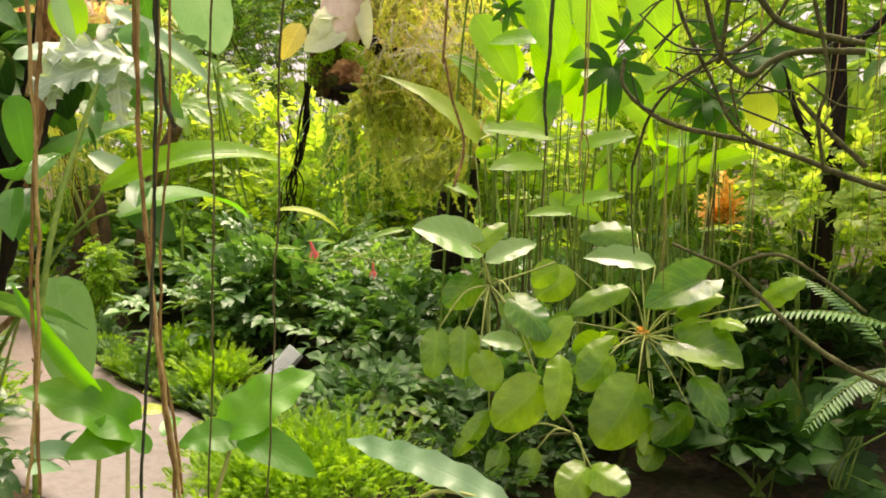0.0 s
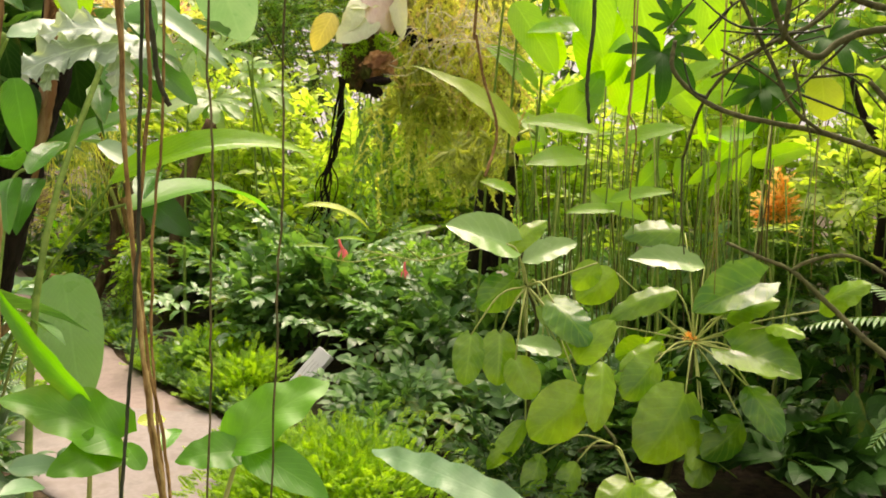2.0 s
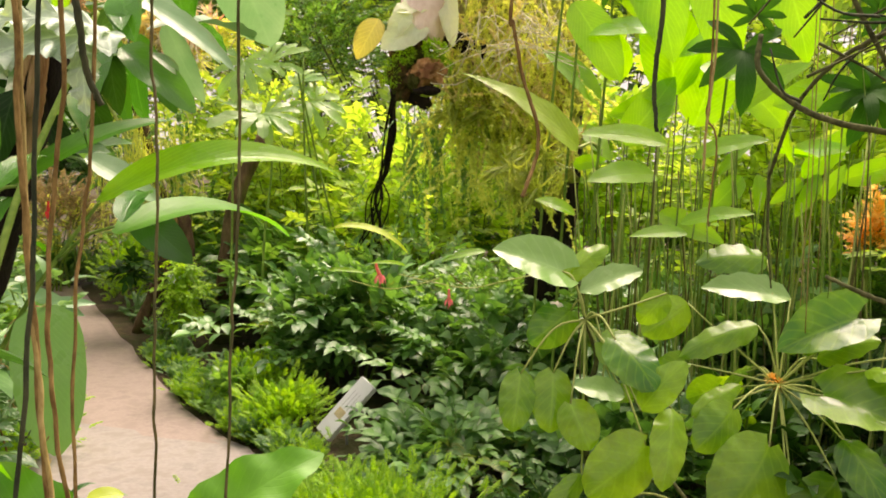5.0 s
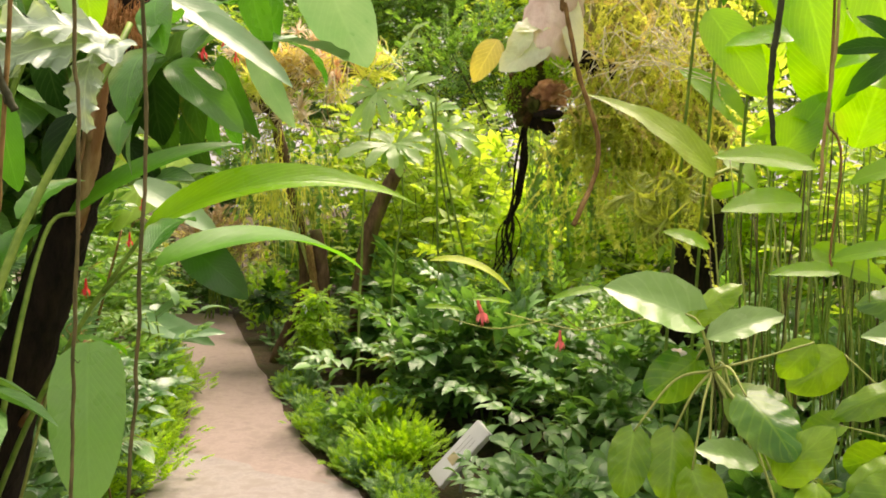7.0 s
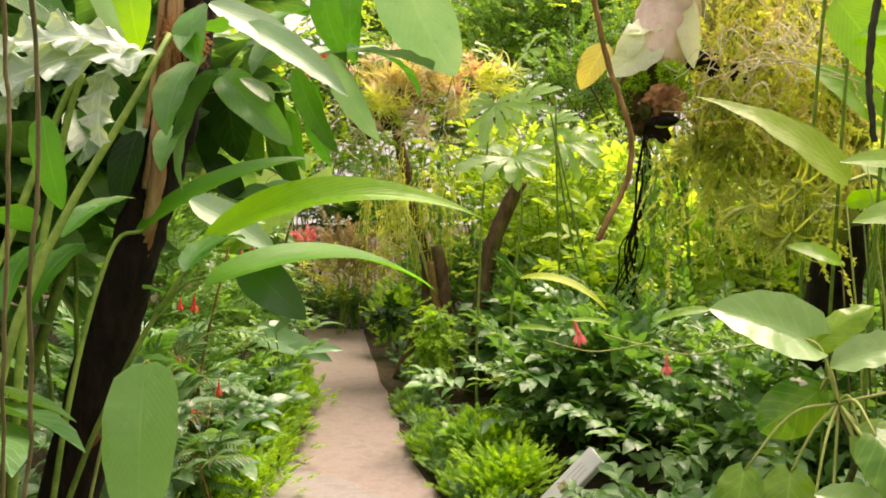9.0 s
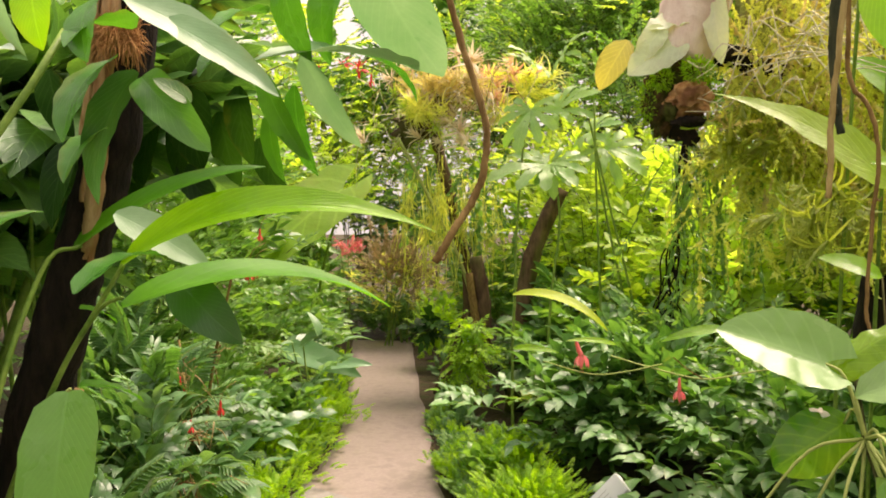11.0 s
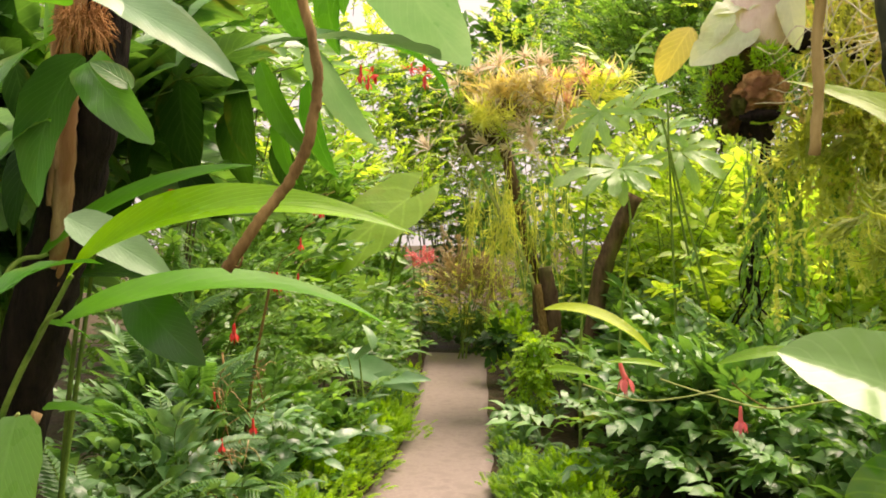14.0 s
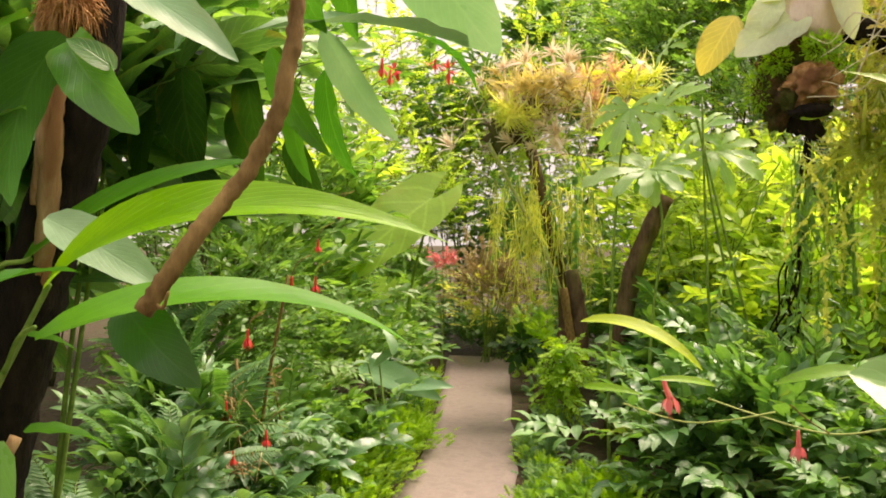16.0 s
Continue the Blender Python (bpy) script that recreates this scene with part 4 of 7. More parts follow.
# ---- hanging curtains of strands ----
def curtain(name, label, category, centre, radii, n, size, forms, mat, wild=0.16):
    c = np.array(centre, dtype=float)
    ob = thing(name, centre, label, category)
    pos = np.clip(nr.normal(size=(n, 3)), -1.7, 1.7) * np.array(radii) * 0.5
    way = np.array([0, 0, -1.0]) + nr.normal(size=(n, 3)) * wild
    up = nr.normal(size=(n, 3))
    length = size * nr.uniform(0.5, 1.3, n)
    near = np.argsort(pos[:, 1])
    k = min(n, 120)
    pieces(ob, "strand", forms, pos[near[:k]], way[near[:k]], up[near[:k]], length[near[:k]], [mat, mat])
    if n > k:
        rest = near[k:]
        me = scatter(name, forms, nr.integers(0, len(forms), n - k), pos[rest], way[rest], up[rest], length[rest], [mat, mat])
        part("strand_mass", me, ob)["kind"] = "stuff"
    return ob


LEAFY = [strand(46, 73, 0.085, 0.6), strand(50, 74, 0.075, 0.55), strand(34, 79, 0.1, 0.4)]
curtain("hanging_moss", "yellow-green moss curtain hanging on the mossy tree", "epiphyte", (-0.119, 5.881, 2.339), (0.5, 0.25, 0.6), 560, 0.26, LEAFY, M_STRAND, 0.6)
curtain("hanging_moss", "yellow-green strands hanging on the mossy tree", "epiphyte", (-0.223, 5.728, 1.800), (0.5, 0.25, 0.4), 170, 0.28, LEAFY, M_STRAND, 0.5)
curtain("hanging_moss", "dry beige moss strands hanging on the mossy tree", "epiphyte", (-0.10, 5.70, 2.25), (0.5, 0.2, 0.6), 150, 0.24, LEAFY, M_DRY, 0.7)
shrub("tufted_epiphyte", "spiky yellow-green epiphyte tufts on the mossy trunk", "epiphyte", (0.024, 5.162, 1.50), (0.22, 0.2, 0.22), SPIKY, 22, 0.16, M_OLIVE, 10, -0.7, 0, foot=1.0, split="tuft")
shrub("tufted_epiphyte", "yellow-green epiphyte leaves below the broken limb", "epiphyte", (-0.438, 5.740, 1.855), (0.25, 0.2, 0.25), SPIKY, 16, 0.22, M_OLIVE, 10, -0.6, 0, foot=1.2, split="tuft")
curtain("hanging_fern", "thin green stems hanging below the broken limb", "epiphyte", (-0.605, 5.900, 1.876), (0.35, 0.2, 0.15), 40, 0.6, STRAND, M_MID)

# ---- behind the path's end ----
tall_planting((-8.698, 13.056, 1.717), (1.0, 0.7, 0.9), SPRIG_FAR, 260, 0.36, M_MID)
tall_planting((-9.010, 14.079, 2.640), (1.2, 0.7, 1.1), SPRIG_FAR, 330, 0.38, M_BRIGHT)
tall_planting((-7.347, 13.433, 1.424), (1.0, 0.6, 0.9), SPRIG_FAR_BROAD, 130, 0.5, M_SHRUB)
tall_planting((-9.361, 14.201, 3.492), (1.3, 0.6, 1.2), SPRIG_FAR_BROAD, 170, 0.5, M_SHRUB)

# ---- far tree with bromeliads and hanging cactus strands ----
epi = thing("bromeliad_tree", (-4.087, 8.588, 0.824), "slim tree overgrown with bromeliads and hanging strands", "tree")
epi.location.z = 0.0
stem(epi, "trunk", [((-3.975, 8.607, 0.402)[0], (-3.975, 8.607, 0.402)[1], -0.03), (-3.753, 8.809, 0.823), (-3.876, 8.765, 1.679), (-4.000, 8.625, 2.427), (-4.020, 8.613, 2.800)], 0.06, 0.05, M_BARK, 12, 8, 0.12)
stem(epi, "limb", [(-4.024, 8.569, 2.689), (-3.713, 8.726, 2.941), (-3.268, 8.999, 2.876)], 0.05, 0.03, M_BARK, 10, 6, 0.12)
for k, (p, size) in enumerate((((-4.150, 8.470, 2.559), 0.19), ((-3.924, 8.642, 2.928), 0.19))):
    moss_at = Matrix.Translation(p)
    bm = bmesh.new()
    bmesh.ops.create_icosphere(bm, subdivisions=3, radius=size)
    for v in bm.verts:
        v.co *= 0.75 + 1.1 * noise.noise(v.co * 11 + Vector((k * 3, 0, 0))) + 0.6 * noise.noise(v.co * 30)
    me = bpy.data.meshes.new("root_ball")
    bm.to_mesh(me)
    bm.free()
    for f_ in me.polygons:
        f_.use_smooth = True
    me.materials.append(M_BARK)
    part("root_ball", me, epi, under(epi, moss_at))
KINDS["brom"] = tuft(22, 0.10, 1.5, 1.2, 62).mesh("rosette", M_PEACH)
KINDS["brom_green"] = tuft(26, 0.07, 1.5, 1.2, 63).mesh("rosette_green", M_BRIGHT)
KINDS["brom_rust"] = tuft(22, 0.09, 1.6, 1.2, 64).mesh("rosette_rust", M_RUSTY)
for p, kind in (((-3.628, 8.739, 3.092), 'brom'), ((-3.480, 8.848, 3.038), 'brom_rust'), ((-3.333, 8.958, 3.089), 'brom_rust'), ((-3.439, 8.876, 2.775), 'brom_rust'), ((-3.776, 8.624, 2.648), 'brom'), ((-3.671, 8.701, 2.489), 'brom_green'), ((-3.734, 8.652, 2.359), 'brom'), ((-4.239, 8.282, 2.810), 'brom_green'), ((-3.985, 8.474, 3.148), 'brom'), ((-3.586, 8.767, 2.855), 'brom_green'), ((-4.112, 8.379, 3.097), 'brom'), ((-3.638, 8.420, 3.172), 'brom'), ((-3.536, 8.495, 3.094), 'brom'), ((-3.434, 8.571, 3.134), 'brom'), ((-3.537, 8.493, 2.942), 'brom'), ((-3.210, 8.736, 2.989), 'brom_rust'), ((-3.280, 8.682, 2.736), 'brom_rust'), ((-3.346, 8.634, 2.777), 'brom_rust'), ((-3.680, 8.383, 2.562), 'brom'), ((-3.619, 8.427, 2.460), 'brom'), ((-3.730, 8.344, 2.375), 'brom'), ((-3.558, 8.472, 2.409), 'brom'), ((-3.783, 8.306, 2.487), 'brom_green'), ((-4.006, 8.142, 2.668), 'brom_green'), ((-3.917, 8.209, 2.743), 'brom'), ((-3.905, 8.214, 2.412), 'brom'), ((-3.783, 8.304, 2.259), 'brom_green'), ((-4.108, 8.069, 2.948), 'brom'), ((-3.822, 8.283, 3.097), 'brom'), ((-4.313, 7.911, 2.366), 'brom')):
    b = Vector(p)
    part("rosette", KINDS[kind], epi, under(epi, aim(b, b + Vector((rng.uniform(-.14, .14), -0.14, rng.uniform(-0.04, 0.2))))))
for i in range(230):
    o = Vector((-3.90, 8.50, 2.78)) + Vector((rng.gauss(0, 0.42), rng.gauss(0, 0.1), rng.gauss(0, 0.27)))
    e = o + Vector((rng.gauss(0, 0.2), -0.05, rng.gauss(-0.1, 0.18)))
    stem(epi, "rootlet", [o, (o + e) * 0.5 + Vector((0, -0.05, rng.gauss(0, 0.06))), e], 0.005, 0.0025, M_BEIGE if i % 3 else M_ROOT_PALE, 4, 3)
for c, n, size in (((-4.055, 8.285, 1.964), 22, 0.7), ((-3.910, 8.393, 1.937), 26, 0.8), ((-3.819, 8.586, 2.045), 16, 0.6), ((-3.590, 8.630, 1.881), 24, 0.75), ((-3.483, 8.835, 1.937), 14, 0.6)):
    curtain("hanging_cactus", "bunch of thin yellow-green hanging stems", "epiphyte", c, (0.17, 0.15, 0.28), n, size, [strand(8, 75, 0.16, 0.07), strand(12, 76, 0.1, 0.14)], M_STRAND, 0.13)
curtain("leafy_liana", "leafy green shoots hanging below the bromeliads", "epiphyte", (-3.800, 8.850, 2.057), (0.7, 0.3, 0.4), 34, 0.7, LEAFY, M_MID, 0.3)
stem(epi, "cane", [(-4.158, 8.213, 2.431), (-3.931, 8.377, 1.885), (-3.704, 8.540, 1.313), (-3.580, 8.627, 0.846)], 0.014, 0.02, M_PETIOLE, 7, 6)
lean = thing("leaning_trunk", (-2.930, 8.346, 0.703), "short dark leaning trunk with a cut top", "trunk")
lean.location.z = 0.0
stem(lean, "bark", [((-2.976, 8.278, 0.421)[0], (-2.976, 8.278, 0.421)[1], -0.03), (-2.920, 8.381, 0.988), (-2.830, 8.451, 1.466), (-2.638, 8.537, 1.917)], 0.085, 0.065, M_BARK, 12, 8, 0.1)
stem(lean, "back_shoot", [(-3.362, 8.411, 0.472), (-3.369, 8.411, 0.971), (-3.421, 8.377, 1.320)], 0.08, 0.06, M_BARK, 10, 6, 0.12)
stem(lean, "side_shoot", [(-3.379, 8.326, -0.03), (-3.379, 8.326, 0.649), (-3.402, 8.311, 0.877), (-3.437, 8.288, 1.174)], 0.04, 0.035, M_ROOT, 10, 7, 0.1, "reddish brown upright shoot")

# ---- tall lobed-leaf plant ----
pap = thing("lobed_leaf_tree", (-2.183, 7.851, 0.964), "slender-stemmed plant with large lobed leaves", "plant")
pap.location.z = 0.0
for pts in (((-1.741, 7.999, 0.642), (-1.811, 8.018, 1.052), (-1.962, 7.972, 1.721), (-2.100, 7.842, 2.474)), ((-1.833, 8.070, 0.627), (-1.904, 8.088, 1.044), (-2.039, 8.049, 1.725), (-2.111, 7.964, 2.362)),
            ((-2.002, 7.892, 0.635), (-2.028, 7.928, 1.050), (-2.056, 7.932, 1.723), (-2.047, 7.852, 2.553)), ((-2.329, 7.628, 0.641), (-2.328, 7.678, 1.055), (-2.277, 7.722, 1.640), (-2.320, 7.677, 2.059)),
            ((-2.525, 7.411, 0.651), (-2.529, 7.458, 1.061), (-2.524, 7.481, 1.559), (-2.485, 7.551, 2.394))):
    stem(pap, "cane", [(pts[0][0], pts[0][1], -0.02), *pts], 0.013, 0.008, M_STEM, 7)
KINDS["hand"] = lobed_hand(9, 0.30, 4.2, 0.8, 52).mesh("lobed_leaf", M_PAPAYA)
for base, tip, w in (((-2.357, 7.659, 2.060), (-2.680, 7.264, 1.869), 0.9), ((-2.320, 7.677, 2.059), (-2.017, 7.506, 1.832), 0.9), ((-2.489, 7.648, 2.489), (-2.508, 7.461, 2.097), 0.9),
                     ((-2.348, 7.833, 2.497), (-1.963, 7.883, 2.590), 0.9), ((-2.515, 7.793, 2.853), (-2.628, 7.476, 2.943), 0.9), ((-2.319, 7.875, 2.926), (-2.036, 7.755, 3.032), 0.9),
                     ((-2.103, 8.205, 2.211), (-1.765, 8.255, 1.935), 0.9), ((-2.254, 8.232, 2.356), (-1.902, 8.161, 2.364), 0.9)):
    part("leaf", KINDS["hand"], pap, under(pap, aim(base, tip, (0.2, -0.6, 0.7), w)))

# ---- elephant ear, rust shrub and red flowers ----
ear = thing("elephant_ear", (-5.5, 8.6, 0.0), "elephant ear plant with one huge lime-green leaf", "plant")
KINDS["ear"] = one(blade(0.62, 0.34, 0.8, 12, 3, 0.12, 0.4, 0.25, 0.02)).mesh("ear_leaf", M_EAR)
leaf(ear, "ear", (-4.98, 8.40, 1.98), (-5.40, 7.48, 1.13), "c", 0.86)
leaf(ear, "ear", (-5.463, 8.266, 1.130), (-5.468, 7.945, 0.755), "c", 1.0)
stem(ear, "stalk", [(-5.5, 8.6, 0.0), (-5.5, 8.65, 1.0), (-4.98, 8.42, 1.98)], 0.02, 0.012, M_STEM, 8)
shrub("rust_shrub", "rust-brown and red flowering shrub at the path's end", "shrub", (-6.416, 11.131, 0.914), (0.62, 0.35, 0.55), SPRIG_FAR, 260, 0.24, M_BRONZE, 30, 0.4, 5)
shrub("rust_shrub", "yellow-green and rust shrub at the path end", "shrub", (-6.409, 11.507, 0.662), (0.8, 0.4, 0.6), SPRIG_FAR, 220, 0.26, M_STRAND, 30, 0.2, 4)
shrub("dark_hedge", "dark low shrub closing the path's end", "shrub", (-6.95, 11.95, 0.16), (0.9, 0.32, 0.34), SPRIG, 200, 0.24, M_SHRUB, 30, 0.4, 3)
fuch = thing("fuchsia", (-2.9, 4.7, 0.0), "fuchsia shrub with hanging scarlet flowers", "shrub")
stem(fuch, "stem", [(-2.9, 4.7, 0.0), (-2.85, 4.7, 0.7), (-2.6, 4.65, 1.4)], 0.012, 0.006, M_ROOT, 6)
stem(fuch, "stem", [(-2.95, 4.75, 0.0), (-3.1, 4.8, 0.5), (-3.25, 4.85, 0.95)], 0.012, 0.006, M_ROOT, 6)


# ---- leaf kinds ----
KINDS["heart"] = one(blade(0.95, 0.30, 0.75, 10, 3, 0.32, 0.5, 0.22, 0.03)).mesh("heart_leaf", M_GLOSS)
KINDS["round"] = one(blade(0.82, 0.42, 0.60, 12, 4, -0.26, 0.9, 0.10, 0.04)).mesh("round_leaf", M_GLOSS)
KINDS["oval"] = one(blade(0.62, 0.5, 0.66, 12, 4, -0.24, 0.9, 0.0, 0.05)).mesh("oval_leaf", M_GLOSS)
KINDS["ginger"] = one(blade(0.30, 0.45, 0.8, 12, 2, 0.25, 0.9, 0.0, 0.03)).mesh("ginger_leaf", M_GINGER)
KINDS["ginger_flat"] = one(blade(0.36, 0.35, 0.6, 12, 2, 0.12, 0.25, 0.0, 0.02)).mesh("ginger_leaf_flat", M_GINGER)
KINDS["arc"] = one(blade(0.21, 0.55, 1.25, 20, 2, 0.3, 1.35, 0.0, 0.0)).mesh("arching_leaf", M_LIME)
KINDS["lime"] = one(blade(0.36, 0.5, 0.8, 12, 2, 0.2, 0.5, 0.0, 0.02)).mesh("lime_leaf", M_LIME)
KINDS["limestrap"] = one(blade(0.2, 0.4, 0.7, 12, 2, 0.2, 0.6, 0.0, 0.02)).mesh("lime_strap", M_LIME)
KINDS["pale"] = one(blade(0.6, 0.4, 0.6, 10, 3, 0.1, 0.4, 0.0, 0.06)).mesh("pale_leaf", M_PALE)
KINDS["yellow"] = one(blade(0.5, 0.5, 0.7, 10, 2, 0.2, 0.4)).mesh("yellow_leaf", M_YELLOW)
KINDS["midleaf"] = one(blade(0.5, 0.45, 0.8, 10, 2, 0.2, 0.5)).mesh("mid_leaf", M_MID)
KINDS["arcmid"] = one(blade(0.17, 0.42, 0.75, 16, 2, 0.3, 0.75, 0.0, 0.0)).mesh("arching_leaf_green", M_GREEN)
KINDS["arclow"] = one(blade(0.17, 0.42, 0.8, 16, 2, 0.3, 1.0, 0.0, 0.0)).mesh("arching_leaf_low", M_GREEN)
KINDS["gloss_dark"] = one(blade(0.38, 0.42, 0.8, 14, 3, 0.2, 0.9, 0.0, 0.02)).mesh("dark_glossy_leaf", M_GLOSSDARK)
KINDS["yellowlime"] = one(blade(0.2, 0.4, 0.6, 14, 2, 0.25, 1.2)).mesh("yellow_lime_leaf", M_YELLOWLIME)
KINDS["yl_round"] = one(blade(0.45, 0.5, 0.6, 10, 2, 0.15, 0.4)).mesh("round_yellow_leaf", M_YELLOWLIME)
KINDS["midlime"] = one(blade(0.42, 0.45, 0.8, 12, 2, 0.2, 0.7, 0.0, 0.03)).mesh("broad_green_leaf", M_GREEN)
KINDS["silver"] = one(blade(0.30, 0.45, 0.8, 12, 2, 0.22, 0.5, 0.0, 0.03)).mesh("silvery_leaf", M_SILVER)
KINDS["wavy"] = one(blade(0.17, 0.4, 0.6, 20, 2, 0.1, 0.5, 0.0, 0.12, 5)).mesh("wavy_leaf", M_SILVER)
KINDS["limepale"] = one(blade(0.36, 0.45, 0.8, 12, 2, 0.15, 0.4, 0.0, 0.02)).mesh("pale_lime_leaf", M_LIMEPALE)
KINDS["longlime"] = one(blade(0.26, 0.38, 1.5, 16, 2, 0.15, 0.8, 0.0, 0.03)).mesh("long_lime_leaf", M_LIMEPALE)
KINDS["frost"] = one(blade(0.5, 0.4, 0.6, 80, 4, 0.15, 0.9, 0.0, 0.12, 4, 0.3, 3, 5, 0.62)).mesh("frost_leaf", M_FROST)
KINDS["hang"] = one(blade(0.42, 0.3, 0.5, 12, 2, 0.12, 0.25, 0.0, 0.02)).mesh("hanging_broad_leaf", M_HANG)
KINDS["notched"] = one(blade(0.56, 0.42, 0.62, 14, 3, 0.22, 0.9, 0.0, 0.05, 2)).mesh("notched_leaf", M_GREENMID)
KINDS["wide_leaf"] = one(blade(0.56, 0.3, 0.75, 16, 3, 0.22, 0.8, 0.1, 0.07, 3)).mesh("wide_leaf", M_GREEN)
# the next two leaves carry the sheen as a paler colour
KINDS["heart_sheen"] = one(blade(0.95, 0.30, 0.75, 14, 3, 0.22, 0.4, 0.25, 0.015)).mesh("sheen_heart_leaf", M_GLOSS_SHEEN)
KINDS["oval_sheen"] = one(blade(0.58, 0.55, 0.70, 10, 3, 0.24, 0.5, 0.0, 0.05)).mesh("sheen_oval_leaf", M_GLOSS_SHEEN)
# leaf for dark gaps, with the shade in its colour
KINDS["deep"] = one(blade(0.5, 0.45, 0.8, 10, 2, 0.2, 0.5)).mesh("deep_shade_leaf", M_DEEP)

# ---- round-leaved shrub with two rosettes ----
dors = thing("round_leaf_shrub", (0.518, 3.728, 0.131), "glossy green shrub with large round long-stalked leaves", "shrub")
HUBA = (0.275, 4.134, 0.990)
HUBB = (1.096, 4.427, 0.692)
dors.location.z = 0.0
HUBC = (0.648, 3.846, 0.358)
stem(dors, "stem", [(0.35, 4.15, 0.0), (0.28, 4.12, 0.6), (0.322, 4.102, 0.830), HUBA, (0.244, 4.188, 1.146)], 0.014, 0.007, M_LIANA, 7)
stem(dors, "stem", [(0.95, 4.3, 0.0), (1.05, 4.35, 0.4), HUBB], 0.018, 0.01, M_LIANA, 7)


def stalked(kind, base, tip, face, hub, wide=1.0):
    b, h = Vector(base), Vector(hub)
    mid = h.lerp(b, 0.5) + Vector((0, -0.01, 0.035 + 0.04 * math.sin(b.x * 40)))
    lf = leaf(dors, kind, base, tip, face, wide)
    stem(dors, "stalk", [h, mid, b], 0.0055, 0.0036, M_PETIOLE, 5, 4)
    return lf


stalked("heart_sheen", (0.177, 4.139, 1.180), (-0.095, 4.066, 1.265), "cu", HUBA, 0.85)
stalked("oval", (0.183, 4.183, 1.138), (0.362, 4.255, 1.279), "cu", HUBA, 0.75)
stalked("oval_sheen", (0.251, 4.131, 1.099), (0.500, 4.193, 1.184), "cu", HUBA, 0.8)
stalked("round", (0.218, 4.167, 1.017), (0.057, 4.078, 0.892), "c", HUBA, 0.95)
stalked("round", (0.339, 4.051, 0.920), (0.551, 4.025, 0.829), "cu", HUBA, 1.05)
stalked("round", (0.027, 3.997, 0.787), (0.006, 3.881, 0.589), "c", HUBA, 0.75)
stalked("round", (0.154, 4.031, 0.789), (0.146, 3.916, 0.583), "c", HUBA, 0.85)
stalked("oval_sheen", (0.425, 3.952, 0.731), (0.230, 3.906, 0.768), "cu", HUBA, 0.9)
stalked("oval", (0.406, 3.945, 0.708), (0.496, 4.022, 0.806), "cu", HUBA, 0.8)
stalked("oval", (0.600, 4.226, 1.093), (0.490, 4.212, 0.969), "c", HUBA, 1.2)
stalked("round", (0.497, 3.824, 0.582), (0.285, 3.738, 0.412), "c", HUBA)
stalked("oval", (0.269, 3.855, 0.449), (0.110, 3.747, 0.269), "c", HUBA, 0.6)
stalked("oval", (0.337, 3.811, 0.319), (0.267, 3.708, 0.172), "c", HUBC, 0.9)
stalked("oval", (0.484, 3.792, 0.296), (0.395, 3.696, 0.160), "c", HUBC, 0.9)
stalked("round", (0.699, 3.743, 0.235), (0.573, 3.611, 0.125), "cu", HUBC)
stalked("round", (0.722, 3.737, 0.228), (0.856, 3.584, 0.178), "cu", HUBC)
stalked("oval", (0.743, 4.642, 0.997), (0.537, 4.545, 0.864), "c", HUBB, 1.1)
stalked("oval", (1.113, 4.801, 1.189), (0.789, 4.755, 1.172), "cu", HUBB, 0.9)
stalked("oval_sheen", (1.188, 4.666, 1.031), (0.797, 4.642, 1.069), "cu", HUBB, 0.7)
stalked("oval", (1.014, 4.485, 0.934), (0.682, 4.416, 0.795), "cu", HUBB, 0.6)
stalked("oval", (1.399, 4.500, 0.973), (1.074, 4.357, 0.853), "cu", HUBB, 0.8)
stalked("heart", (1.211, 4.192, 0.709), (1.460, 3.992, 0.632), "cu", HUBB)
stalked("round", (0.991, 4.096, 0.522), (0.782, 3.951, 0.256), "c", HUBB)
stalked("oval", (1.287, 4.134, 0.545), (1.364, 3.950, 0.361), "c", HUBB, 0.9)
stalked("oval", (1.249, 4.106, 0.403), (1.053, 4.004, 0.259), "c", HUBB, 1.1)
stalked("round", (1.094, 4.103, 0.259), (1.005, 3.974, 0.140), "c", HUBB)
stalked("oval", (1.564, 4.119, 0.910), (1.719, 3.972, 1.051), "cu", HUBB, 0.9)
stalked("oval", (0.724, 4.263, 0.578), (0.928, 4.359, 0.702), "cu", HUBB, 0.6)
stalked("oval", (1.267, 4.509, 0.795), (1.472, 4.363, 0.909), "cu", HUBB, 0.8)
stalked("oval", (0.473, 3.809, 0.718), (0.629, 3.827, 0.896), "cu", HUBA, 0.9)
stalked("round", (0.223, 3.922, 0.697), (0.298, 3.831, 0.551), "c", HUBA)
stalked("oval", (0.593, 3.896, 0.706), (0.548, 3.726, 0.449), "c", HUBA, 0.7)
stalked("oval", (1.072, 4.134, 0.363), (1.009, 3.989, 0.207), "c", HUBB, 0.9)
stalked("heart", (1.355, 4.301, 1.005), (1.044, 4.260, 0.867), "cu", HUBB, 0.8)
stalked("oval", (1.354, 4.167, 0.823), (1.474, 4.015, 0.806), "cu", HUBB, 0.8)
stalked("round", (0.860, 4.151, 0.648), (0.704, 4.038, 0.510), "c", HUBB, 0.9)
stalked("oval", (1.244, 4.041, 0.581), (1.337, 3.849, 0.398), "c", HUBB, 0.9)
stalked("round", (0.382, 3.914, 0.951), (0.516, 3.771, 0.798), "cu", HUBA, 0.9)
rl = random.Random(17)
